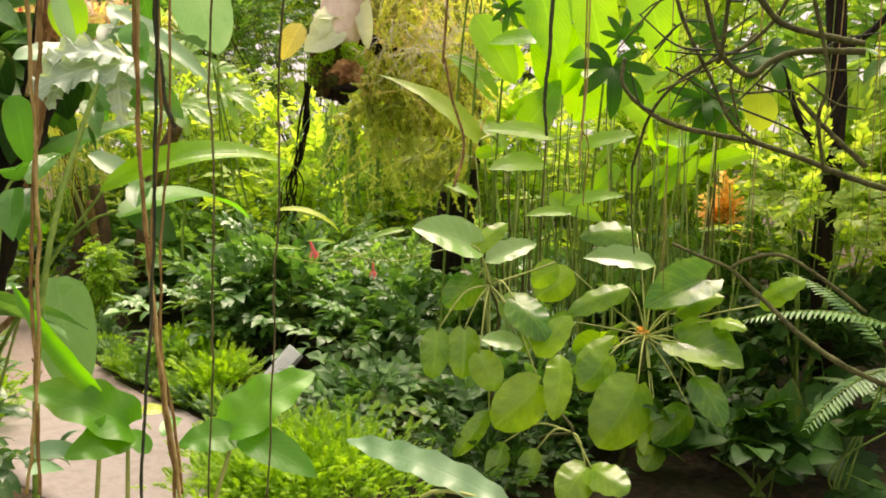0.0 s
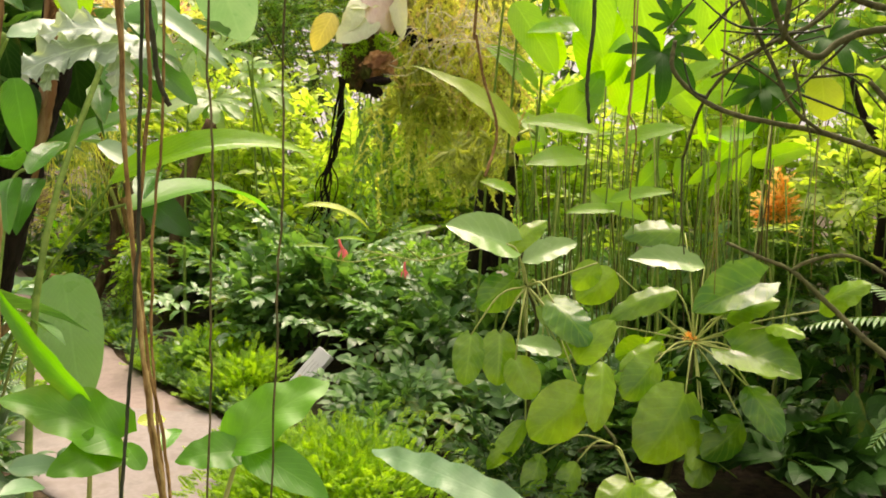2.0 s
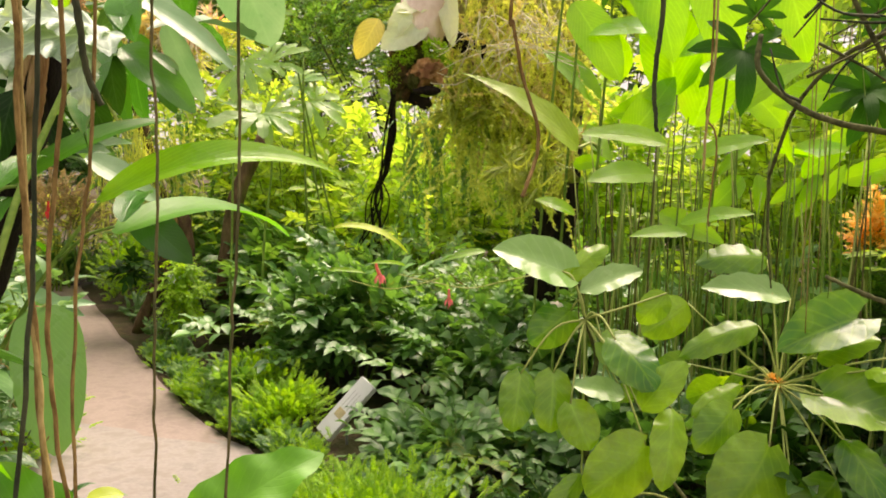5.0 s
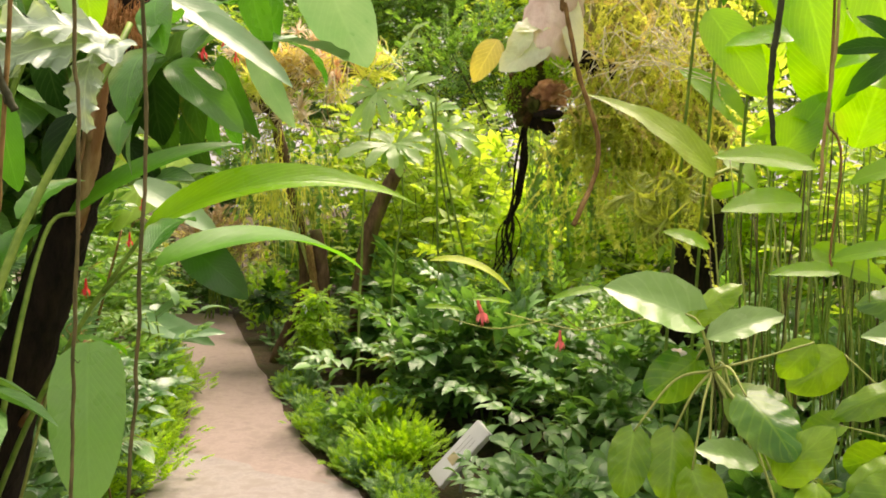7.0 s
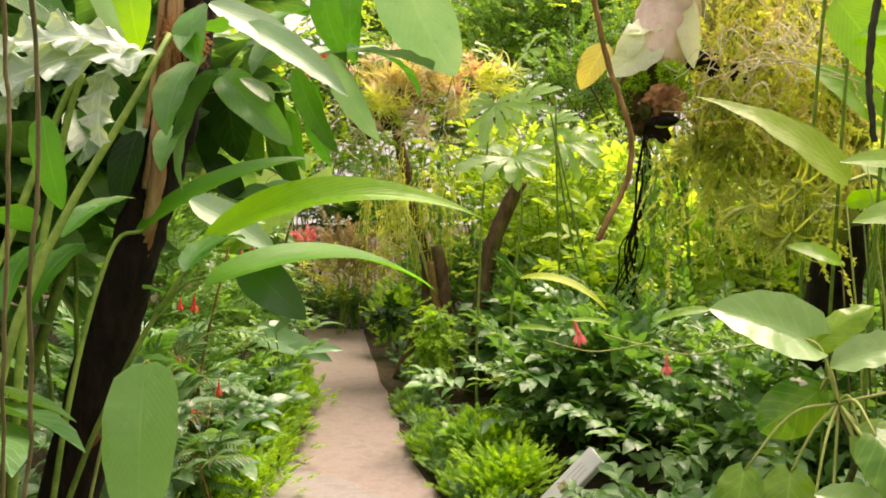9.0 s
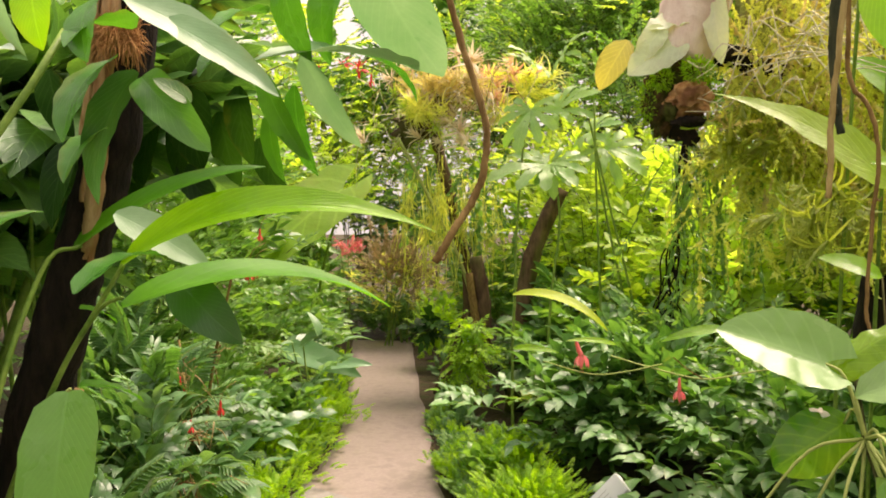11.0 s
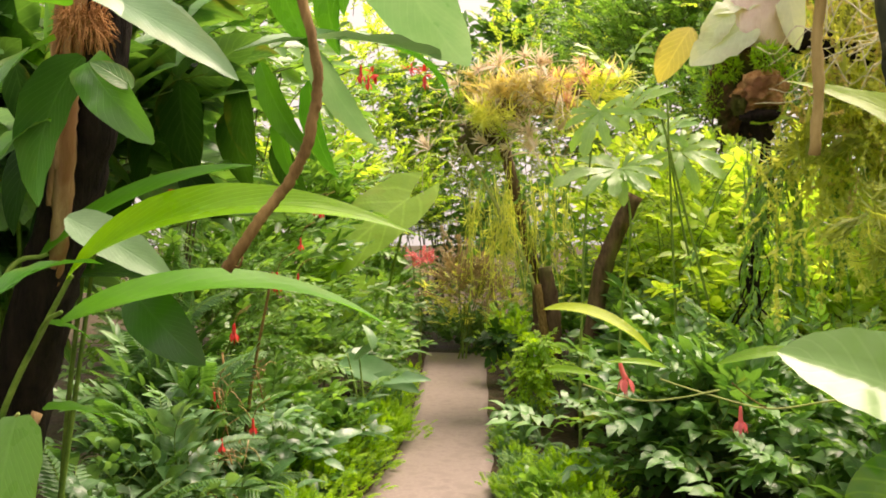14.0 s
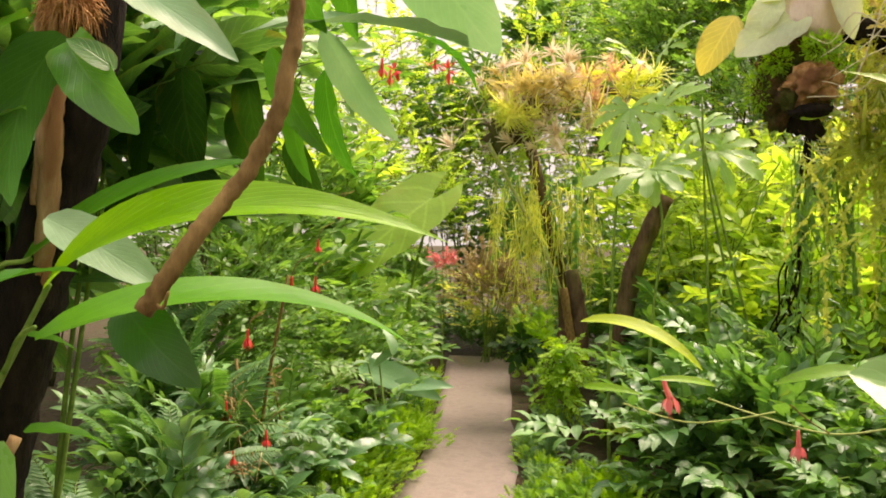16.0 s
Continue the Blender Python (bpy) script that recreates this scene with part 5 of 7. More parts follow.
for i in range(7):
    a, h = rl.uniform(0, 6.28), Vector(HUBB)
    out = Vector((math.cos(a), abs(math.sin(a)) * 0.8 + 0.35, rl.uniform(-0.9, 0.35)))
    b = h + out * rl.uniform(0.18, 0.38)
    t = b + Vector((out.x, out.y - 0.3, -0.5)).normalized() * rl.uniform(0.13, 0.22)
    stalked(rl.choice(("round", "oval", "heart")), b, t, rl.choice(("c", "cu", "cu", "r")), HUBB, rl.uniform(0.85, 1.1))

stem(dors, "stem", [(0.5, 4.1, 0.0), (0.52, 4.05, 0.25), HUBC, (0.606, 3.924, 0.423)], 0.012, 0.007, M_LIANA, 7)

# ---- near left trunk with straw sheath ----
trunk = thing("fibrous_trunk", (-1.35, 2.85, 0.0), "dark fibrous trunk with pale straw sheaths", "trunk")
stem(trunk, "trunk_core", [(-1.78, 2.9, -0.03), (-1.70, 2.92, 0.5), (-1.58, 2.95, 1.0), (-1.47, 2.98, 1.35), (-1.40, 3.03, 1.65), (-1.30, 3.05, 2.0), (-1.15, 3.1, 3.1)], 0.085, 0.055, M_DARK, 16, 8, 0.10, "dark rough core")
stem(trunk, "sheath", [(-1.405, 2.985, 1.44), (-1.36, 2.98, 1.58), (-1.315, 2.97, 1.75), (-1.30, 2.97, 1.9), (-1.28, 2.98, 2.1), (-1.24, 3.0, 2.6)], 0.02, 0.026, M_STRAW, 13, 10, 0.14, "pale straw-coloured sheath")
for dx, dy, lo in ((-0.022, -0.016, 1.62), (0.02, -0.02, 1.7), (0.0, -0.03, 1.78)):
    line = [(-1.345 + dx, 2.972 + dy, lo), (-1.31 + dx, 2.97 + dy, lo + 0.12), (-1.29 + dx, 2.972 + dy, lo + 0.26), (-1.26 + dx, 2.985 + dy, 2.35)]
    stem(trunk, "sheath_strip", line, 0.008, 0.011, M_STRAW, 6, 8, 0.2, "peeling straw strip")
tuf = Form()
for i in range(520):
    a = rng.uniform(0, 6.28)
    o = Vector((math.cos(a) * 0.035, math.sin(a) * 0.035, rng.uniform(-0.02, 0.03)))
    e = o * rng.uniform(1.05, 1.75) + Vector((rng.uniform(-.02, .02), rng.uniform(-.02, .02), rng.uniform(-0.06, 0.05)))
    tuf.join(*tube([o, (o + e) * 0.5 + Vector((rng.uniform(-.01, .01), 0, 0.012)), e], 0.0014, 0.0007, 3, 3))
part("fibre_collar", tuf.mesh("fibre_collar", M_FIBRE), trunk, under(trunk, Matrix.Translation((-1.223, 2.963, 2.003))), "frayed orange-brown fibres")

# ---- ginger plants ----
ginger = thing("ginger_plant", (-1.05, 2.62, 0.0), "tall ginger plant with long arching lime leaves", "ginger plant")
stem(ginger, "cane", [(-1.62, 2.72, 0.0), (-1.55, 2.75, 0.5), (-1.40, 2.77, 0.9), (-1.233, 2.795, 1.204), (-1.13, 2.82, 1.36), (-1.05, 2.838, 1.47)], 0.009, 0.005, M_STEM, 8)
stem(ginger, "cane", [(-1.62, 2.75, 0.0), (-1.378, 2.697, 0.971), (-1.389, 2.856, 1.441), (-1.36, 2.95, 1.51)], 0.009, 0.005, M_STEM, 7)
stem(ginger, "stalk", [(-1.16, 2.81, 1.31), (-1.06, 2.79, 1.38), (-0.98, 2.781, 1.405)], 0.005, 0.004, M_STEM, 6)
leaf(ginger, "arc", (-1.059, 2.835, 1.464), (-0.470, 3.215, 1.537), "cu", 0.74)
leaf(ginger, "arcmid", (-1.38, 2.94, 1.50), (-1.063, 3.291, 1.714), "cu", 0.95)
leaf(ginger, "arclow", (-0.98, 2.781, 1.385), (-0.70, 3.37, 1.345), "uc", 1.3)
leaf(ginger, "ginger", (-0.850, 2.584, 1.429), (-0.895, 2.818, 1.492), "cu", 1.0)
leaf(ginger, "hang", (-1.195, 2.80, 1.185), (-1.09, 2.68, 0.82), "hf", 1.12)
stem(ginger, "stalk", [(-1.42, 2.80, 0.75), (-1.30, 2.80, 1.1), (-1.19, 2.80, 1.19)], 0.005, 0.004, M_PETIOLE, 5)
leaf(ginger, "gloss_dark", (-1.019, 2.953, 1.435), (-0.874, 3.020, 1.288), "rc", 1.35)
leaf(ginger, "silver", (-1.104, 2.858, 1.585), (-0.950, 3.002, 1.451), "cu", 1.2)
leaf(ginger, "midlime", (-1.331, 2.920, 1.163), (-1.331, 3.111, 1.091), "cu", 0.8)
leaf(ginger, "midlime", (-1.350, 2.936, 1.353), (-1.348, 3.043, 1.307), "cu", 1.2)
stem(ginger, "cut_cane", [(-1.56, 2.93, 0.9), (-1.292, 2.861, 1.113), (-1.264, 2.875, 1.172)], 0.012, 0.012, M_STRAW, 8, 4, 0.06, "cut dry cane stub")

cane_plant = thing("cane_plant", (-1.35, 2.35, 0.0), "clump of green canes with broad dark leaves", "plant")
for pts in ([(-1.367, 2.470, 1.254), (-1.373, 2.573, 1.517), (-1.338, 2.671, 1.789), (-1.294, 2.698, 1.898)], [(-1.306, 2.536, 1.198), (-1.332, 2.623, 1.504), (-1.327, 2.686, 1.776), (-1.293, 2.702, 1.885)]):
    stem(cane_plant, "cane", [(pts[0][0] - 0.08, pts[0][1], 0.0), (pts[0][0] - 0.05, pts[0][1], 0.6), *pts], 0.012, 0.008, M_STEM, 8)
leaf(cane_plant, "silver", (-0.985, 2.80, 2.035), (-0.787, 3.027, 1.856), "cu", 1.0)
leaf(cane_plant, "gloss_dark", (-0.985, 2.83, 1.885), (-1.04, 2.77, 1.60), "l", 1.5)
leaf(cane_plant, "notched", (-0.985, 2.84, 1.875), (-0.785, 2.85, 1.705), "rc", 0.6)
leaf(cane_plant, "midleaf", (-0.823, 2.834, 1.806), (-0.881, 2.785, 1.853), "cu", 1.0)
leaf(cane_plant, "silver", (-0.925, 2.849, 1.992), (-0.733, 2.996, 1.831), "cu", 0.95)
leaf(cane_plant, "ginger", (-0.922, 2.772, 1.956), (-0.828, 2.553, 1.869), "cu", 1.2)
leaf(cane_plant, "ginger", (-0.992, 2.777, 1.904), (-0.936, 2.620, 1.712), "c", 1.5)
leaf(cane_plant, "ginger", (-1.062, 2.803, 1.761), (-0.984, 2.652, 1.638), "cu", 1.2)
leaf(cane_plant, "ginger", (-0.871, 2.639, 1.978), (-0.815, 2.591, 1.847), "c", 2.0)
leaf(cane_plant, "ginger_flat", (-1.147, 2.482, 1.750), (-1.135, 2.518, 1.556), "c", 1.3)
leaf(cane_plant, "ginger", (-1.127, 2.445, 1.509), (-1.055, 2.286, 1.542), "cu", 1.4)
leaf(cane_plant, "ginger", (-1.135, 2.517, 1.497), (-1.113, 2.697, 1.585), "cu", 1.2)
leaf(cane_plant, "ginger", (-1.161, 2.483, 1.485), (-1.110, 2.368, 1.344), "c", 1.4)
leaf(cane_plant, "ginger", (-1.146, 2.583, 1.483), (-1.127, 2.429, 1.337), "c", 1.3)
leaf(cane_plant, "silver", (-1.038, 2.268, 1.827), (-0.885, 2.457, 1.862), "cu", 1.1)
leaf(cane_plant, "lime", (-1.068, 2.644, 2.066), (-1.042, 2.650, 1.905), "c", 2.0)
leaf(cane_plant, "silver", (-1.040, 2.523, 2.055), (-1.023, 2.602, 1.883), "c", 0.9)
leaf(cane_plant, "ginger", (-1.318, 2.495, 2.062), (-1.166, 2.575, 1.939), "cu", 1.5)

broad = thing("broadleaf_plant", (-2.15, 3.0, 0.0), "tall plant with long drooping silver-green leaves overhead", "plant")
stem(broad, "cane", [(-2.15, 3.0, 0.0), (-2.05, 3.1, 1.0), (-1.8, 3.35, 2.0), (-1.5, 3.6, 2.75)], 0.022, 0.012, M_STEM, 8)
stem(broad, "cane", [(-2.2, 3.1, 0.0), (-2.2, 3.2, 1.2), (-1.9, 3.6, 2.4)], 0.022, 0.012, M_STEM, 8)
leaf(broad, "silver", (-1.070, 4.013, 2.079), (-1.154, 3.315, 2.002), "cu", 0.75)
leaf(broad, "silver", (-0.993, 3.632, 2.373), (-1.002, 4.068, 2.061), "c", 1.6)
leaf(broad, "silver", (-1.249, 3.643, 2.089), (-1.207, 3.885, 1.819), "c", 0.9)
leaf(broad, "ginger", (-1.269, 3.490, 2.018), (-1.198, 3.623, 1.757), "c", 0.9)
# the deep leaves among these darken the shadowed gap by their colour
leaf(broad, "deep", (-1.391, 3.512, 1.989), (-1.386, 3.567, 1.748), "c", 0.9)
leaf(broad, "ginger", (-1.116, 3.418, 2.251), (-1.099, 3.520, 2.032), "c", 1.4)
leaf(broad, "ginger", (-1.162, 3.650, 2.303), (-1.190, 3.710, 2.060), "c", 1.3)
leaf(broad, "ginger", (-1.243, 3.830, 2.380), (-1.301, 3.838, 2.218), "c", 1.6)
leaf(broad, "ginger", (-1.199, 3.393, 2.083), (-1.164, 3.156, 1.939), "cu", 1.2)
leaf(broad, "ginger", (-1.166, 3.404, 2.154), (-1.130, 3.164, 2.043), "cu", 1.2)
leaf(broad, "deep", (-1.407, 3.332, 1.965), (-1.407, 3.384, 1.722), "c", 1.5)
leaf(broad, "ginger", (-1.476, 3.736, 1.941), (-1.460, 3.790, 1.712), "c", 1.0)
leaf(broad, "ginger", (-1.368, 4.069, 2.179), (-1.332, 4.396, 2.045), "cu", 0.8)
leaf(broad, "ginger", (-1.476, 3.859, 2.048), (-1.512, 4.021, 1.745), "c", 0.9)

# near-black leaves that stand in for the shadow behind the trunk
rd = random.Random(33)
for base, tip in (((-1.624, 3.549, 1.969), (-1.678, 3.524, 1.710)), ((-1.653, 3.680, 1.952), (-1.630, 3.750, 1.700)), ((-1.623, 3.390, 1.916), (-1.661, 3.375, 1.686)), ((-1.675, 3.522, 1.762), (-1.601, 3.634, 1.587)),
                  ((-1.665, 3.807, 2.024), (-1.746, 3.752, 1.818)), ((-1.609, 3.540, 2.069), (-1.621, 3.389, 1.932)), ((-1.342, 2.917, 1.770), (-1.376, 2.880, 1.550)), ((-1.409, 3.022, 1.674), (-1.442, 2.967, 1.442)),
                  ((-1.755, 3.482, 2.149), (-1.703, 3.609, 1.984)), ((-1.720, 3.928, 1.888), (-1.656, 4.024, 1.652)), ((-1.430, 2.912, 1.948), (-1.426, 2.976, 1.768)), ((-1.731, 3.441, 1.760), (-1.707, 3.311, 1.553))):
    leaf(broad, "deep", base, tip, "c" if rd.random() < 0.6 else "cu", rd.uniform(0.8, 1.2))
lobed = thing("lobed_leaf_plant", (-1.0, 2.2, 0.0), "plant with frosty silver-green deeply lobed leaves", "plant")
stem(lobed, "cane", [(-1.0, 2.2, 0.0), (-0.98, 2.25, 1.2), (-0.925, 2.620, 1.924)], 0.011, 0.007, M_STEM, 7)
leaf(lobed, "frost", (-0.741, 2.409, 1.828), (-0.979, 2.220, 1.734), "cu", 1.0)
leaf(lobed, "frost", (-0.810, 2.374, 1.817), (-0.778, 2.317, 1.657), "cu", 0.8)
leaf(lobed, "frost", (-0.769, 2.395, 1.838), (-0.945, 2.240, 1.824), "cu", 0.9)
leaf(lobed, "frost", (-0.907, 2.326, 1.811), (-0.938, 2.239, 1.695), "cu", 0.9)

# ---- foreground leaves beside the path ----
fore = thing("broadleaf_plant", (-1.0, 2.75, 0.0), "low broad-leaved plant with wide bright green leaves", "plant")
for a, b in (((-0.95, 2.2, 0.0), (-0.697, 1.943, 1.027)), ((-0.82, 2.15, 0.0), (-0.650, 1.969, 0.951)), ((-0.78, 2.3, 0.0), (-0.428, 2.081, 0.904))):
    stem(fore, "stalk", [a, Vector(a).lerp(Vector(b), 0.5) + Vector((0.03, 0, 0.05)), b], 0.008, 0.005, M_PETIOLE, 6)
leaf(fore, "midlime", (-0.697, 1.943, 1.027), (-0.855, 1.858, 1.303), "c", 0.32)
leaf(fore, "wide_leaf", (-0.648, 1.969, 0.954), (-0.835, 1.836, 1.069), "cu", 0.9)
leaf(fore, "wide_leaf", (-0.659, 1.967, 0.945), (-0.728, 1.810, 0.929), "r", 1.0)
leaf(fore, "wide_leaf", (-0.425, 2.080, 0.896), (-0.554, 2.020, 0.888), "cu", 1.15)
leaf(fore, "wide_leaf", (-0.438, 2.081, 0.914), (-0.252, 2.206, 1.025), "cu", 0.95)
leaf(fore, "midlime", (-0.416, 2.081, 0.900), (-0.216, 2.017, 0.818), "cu", 1.0)
leaf(fore, "midlime", (-0.601, 1.966, 0.889), (-0.664, 2.016, 0.928), "cu", 1.2)
leaf(fore, "silver", (-0.800, 1.806, 0.941), (-0.710, 1.862, 0.932), "cu", 1.5)
leaf(fore, "silver", (-0.736, 1.807, 0.911), (-0.760, 1.706, 0.929), "cu", 1.5)
leaf(fore, "yl_round", (-0.677, 2.117, 0.942), (-0.633, 2.170, 0.936), "cu", 1.2)
leaf(fore, "ginger", (-0.587, 2.020, 0.912), (-0.578, 2.123, 0.927), "cu", 1.3)
wavy = thing("wavy_leaf_plant", (-0.2, 3.3, 0.0), "plant with a long pale wavy-edged leaf", "plant")
leaf(wavy, "wavy", (0.298, 2.886, 0.410), (-0.298, 3.221, 0.515), "cu", 1.0)
stem(wavy, "stalk", [(-0.1, 3.0, 0.0), (0.0, 2.95, 0.4), (0.298, 2.886, 0.410)], 0.01, 0.006, M_PETIOLE, 6)

# ---- mossy tree with the broken, epiphyte-hung limb ----
tree = thing("mossy_tree", (0.12, 6.6, 0.0), "dark mossy tree with a broken epiphyte-hung limb", "tree")
stem(tree, "trunk", [(0.05, 6.6, -0.03), (0.06, 6.58, 0.8), (0.16, 6.5, 1.7), (0.1, 6.45, 2.6), (-0.1, 6.4, 3.6)], 0.17, 0.09, M_DARK, 14, 8, 0.10)
stem(tree, "limb", [(-0.05, 6.4, 3.3), (-0.3, 6.2, 3.35), (-0.511, 5.603, 2.871), (-0.601, 5.584, 2.575), (-0.681, 5.543, 2.327)], 0.13, 0.155, M_TAN, 16, 8, 0.07, "pale flaking limb")
bm = bmesh.new()
bmesh.ops.create_icosphere(bm, subdivisions=5, radius=1.0)
for v in bm.verts:
    d = v.co.normalized()
    k = 1 + 0.28 * noise.noise(d * 2.2) + 0.22 * noise.noise(d * 5 + Vector((4, 0, 0))) + 0.12 * noise.noise(d * 13) + 0.06 * noise.noise(d * 30)
    mouth = max(0.0, 1 - (d - Vector((0.35, -0.75, -0.55)).normalized()).length * 1.6)
    v.co = Vector((d.x * 0.135, d.y * 0.13, d.z * 0.185)) * k * (1 - 0.55 * mouth)
me = bpy.data.meshes.new("broken_end")
bm.to_mesh(me)
bm.free()
for f_ in me.polygons:
    f_.use_smooth = True
me.materials.append(M_ROT)
part("broken_end", me, tree, under(tree, Matrix.Translation((-0.70, 5.587, 2.165))), "rotten orange-brown broken end with moss")
stem(tree, "limb", [(-0.560, 5.680, 2.370), (-0.444, 5.771, 2.345), (-0.339, 5.911, 2.305), (0.1, 6.3, 2.3)], 0.05, 0.06, M_DARK, 10, 6, 0.10, "dark side limb")
stem(tree, "limb_foot", [(-0.699, 5.590, 2.019), (-0.643, 5.592, 1.991), (-0.603, 5.578, 1.950)], 0.06, 0.03, M_DARK, 10, 6, 0.10, "dark underside")


rag = thing("pale_leaf_epiphyte", (-0.649, 5.438, 2.363), "epiphyte with large pale shield leaves on the limb", "epiphyte")
leaf(rag, "pale", (-0.603, 5.444, 2.404), (-0.816, 5.294, 2.233), "c", 0.95)
leaf(rag, "pale", (-0.694, 5.399, 2.456), (-0.777, 5.330, 2.292), "c", 1.0)
leaf(rag, "pale", (-0.510, 5.518, 2.637), (-0.451, 5.467, 2.271), "c", 0.5)
leaf(rag, "pale", (-0.563, 5.537, 2.510), (-0.769, 5.374, 2.440), "cu", 0.9)
leaf(rag, "yellow", (-0.855, 5.403, 2.411), (-0.953, 5.301, 2.179), "c", 1.1)
leaf(rag, "limepale", (-0.617, 5.409, 1.994), (-0.485, 5.501, 2.015), "cu", 1.0)
# long lime leaves beside it
longl = thing("strap_leaf_epiphyte", (0.018, 5.332, 1.779), "epiphyte with long broad lime-green strap leaves", "epiphyte")
leaf(longl, "longlime", (0.241, 5.141, 1.707), (-0.357, 4.950, 2.067), "cu", 1.0)
stem(longl, "stalk", [(0.241, 5.141, 1.707), (0.324, 5.341, 1.737), (0.412, 5.943, 1.675)], 0.008, 0.01, M_PETIOLE, 6)

# ---- black tangle of roots ----
tangle = thing("root_tangle", (-1.420, 7.710, 0.816), "black wiry tangle of hanging aerial roots", "aerial root")
r2 = random.Random(5)
a0, a1 = Vector((-1.118, 7.177, 2.217)), Vector((-1.420, 7.710, 0.816))
for i in range(11):
    w = 0.02 + 0.006 * i
    pts = [a0.lerp(a1, t) + Vector((r2.uniform(-w, w) * (0.4 + 2.2 * t), r2.uniform(-w, w), 0)) for t in (0, 0.25, 0.45, 0.6, 0.75, 0.9, 1.0)]
    stem(tangle, "root", pts, 0.007 if i else 0.02, 0.005 if i else 0.008, M_DARK, 5, 5, 0.15)

# ---- hanging aerial roots ----
BOUGH = smooth_line([(1.85, 2.8, 3.1), (0.9, 2.6, 3.15), (0.0, 2.2, 3.2), (-0.8, 1.9, 3.15), (-1.7, 2.0, 3.1)], 12)


def root(label, pts, r0, r1, mat, per=8):
    """A root that hangs from the nearest place of the bough overhead."""
    p = Vector(pts[0])
    top = min(BOUGH, key=lambda q: (q - p).xy.length)
    pts = [top, top.lerp(p, 0.5) + Vector((0.01, 0, 0)), *pts]
    ob = thing("aerial_root", pts[0], label, "aerial root", "hanging aerial roots")
    hr = random.Random(len(label) + int(abs(p.x) * 100))
    wave = smooth_line(pts, 5)
    bent = [wave[0]] + [q + Vector((hr.uniform(-1, 1), hr.uniform(-1, 1), 0)) * min(r0 * 0.9, (wave[k + 2] - q).length * 0.05) for k, q in enumerate(wave[1:-1])] + [wave[-1]]
    stem(ob, "strand", bent, r0, r1, mat, 7, 3, 0.16)
    for q in smooth_line(pts, 5)[12:-1:16]:
        e = q + Vector((hr.uniform(-1, 1), hr.uniform(-1, 1), hr.uniform(-0.6, 0.4))) * r0 * 3.0
        stem(ob, "rootlet", [q, q.lerp(e, 0.6) + Vector((0, 0, -r0)), e + Vector((0, 0, r0))], r0 * 0.35, r0 * 0.2, mat, 4, 3)
    return ob


root("thick brown hanging aerial root with a blunt end", [(0.073, 2.363, 1.903), (0.076, 2.370, 1.842), (0.094, 2.384, 1.748), (0.124, 2.387, 1.655), (0.128, 2.379, 1.603), (0.122, 2.368, 1.572), (0.111, 2.344, 1.537), (0.102, 2.328, 1.509)], 0.0034, 0.0040, M_ROOT)
root("thin straight green-brown hanging root", [(-0.387, 1.840, 2.135), (-0.425, 1.890, 1.759), (-0.420, 1.891, 1.627), (-0.417, 1.883, 1.458), (-0.423, 1.883, 1.272), (-0.425, 1.884, 1.132), (-0.449, 1.917, 0.800)], 0.0026, 0.0022, M_ROOT_VINE)
root("thin straight green-brown hanging root", [(-0.223, 1.750, 2.099), (-0.254, 1.798, 1.746), (-0.258, 1.807, 1.590), (-0.257, 1.796, 1.463), (-0.270, 1.803, 1.326), (-0.269, 1.787, 1.158), (-0.295, 1.825, 0.842)], 0.0024, 0.002, M_ROOT_VINE)
root("brown hanging root in a bundle", [(-0.477, 1.624, 2.204), (-0.508, 1.688, 1.842), (-0.506, 1.694, 1.588), (-0.490, 1.687, 1.348), (-0.465, 1.671, 1.116), (-0.434, 1.648, 0.918), (-0.425, 1.648, 0.573)], 0.004, 0.0038, M_ROOT)
root("tan hanging root in a bundle", [(-0.475, 1.634, 2.208), (-0.507, 1.700, 1.844), (-0.506, 1.705, 1.536), (-0.485, 1.683, 1.306), (-0.456, 1.669, 1.095), (-0.427, 1.650, 0.917), (-0.415, 1.651, 0.572)], 0.0038, 0.0034, M_ROOT_PALE)
root("dark thin hanging root", [(-0.424, 1.593, 2.190), (-0.456, 1.666, 1.838), (-0.467, 1.666, 1.537), (-0.472, 1.652, 1.352), (-0.479, 1.625, 1.128), (-0.477, 1.584, 0.943), (-0.473, 1.545, 0.636)], 0.0035, 0.003, M_ROOT_DARK)
root("brown thin hanging root", [(-0.453, 1.681, 2.228), (-0.489, 1.759, 1.855), (-0.489, 1.763, 1.644), (-0.509, 1.751, 1.405), (-0.490, 1.729, 1.211), (-0.458, 1.730, 1.010), (-0.437, 1.696, 0.899)], 0.004, 0.003, M_ROOT)
root("dark hooked hanging root", [(-0.476, 1.747, 2.292), (-0.518, 1.839, 1.868), (-0.513, 1.845, 1.773), (-0.507, 1.856, 1.689), (-0.491, 1.866, 1.641)], 0.006, 0.005, M_ROOT_DARK)
root("thin dark hanging root", [(-0.504, 1.862, 1.628), (-0.516, 1.860, 1.504), (-0.517, 1.830, 1.343), (-0.502, 1.793, 1.085), (-0.465, 1.751, 0.897), (-0.444, 1.720, 0.796)], 0.003, 0.0025, M_ROOT)
root("thin brown hanging root", [(-0.590, 1.457, 2.051), (-0.614, 1.488, 1.804), (-0.605, 1.482, 1.536), (-0.601, 1.461, 1.300), (-0.595, 1.430, 1.160), (-0.614, 1.424, 1.004)], 0.004, 0.003, M_ROOT_PALE)
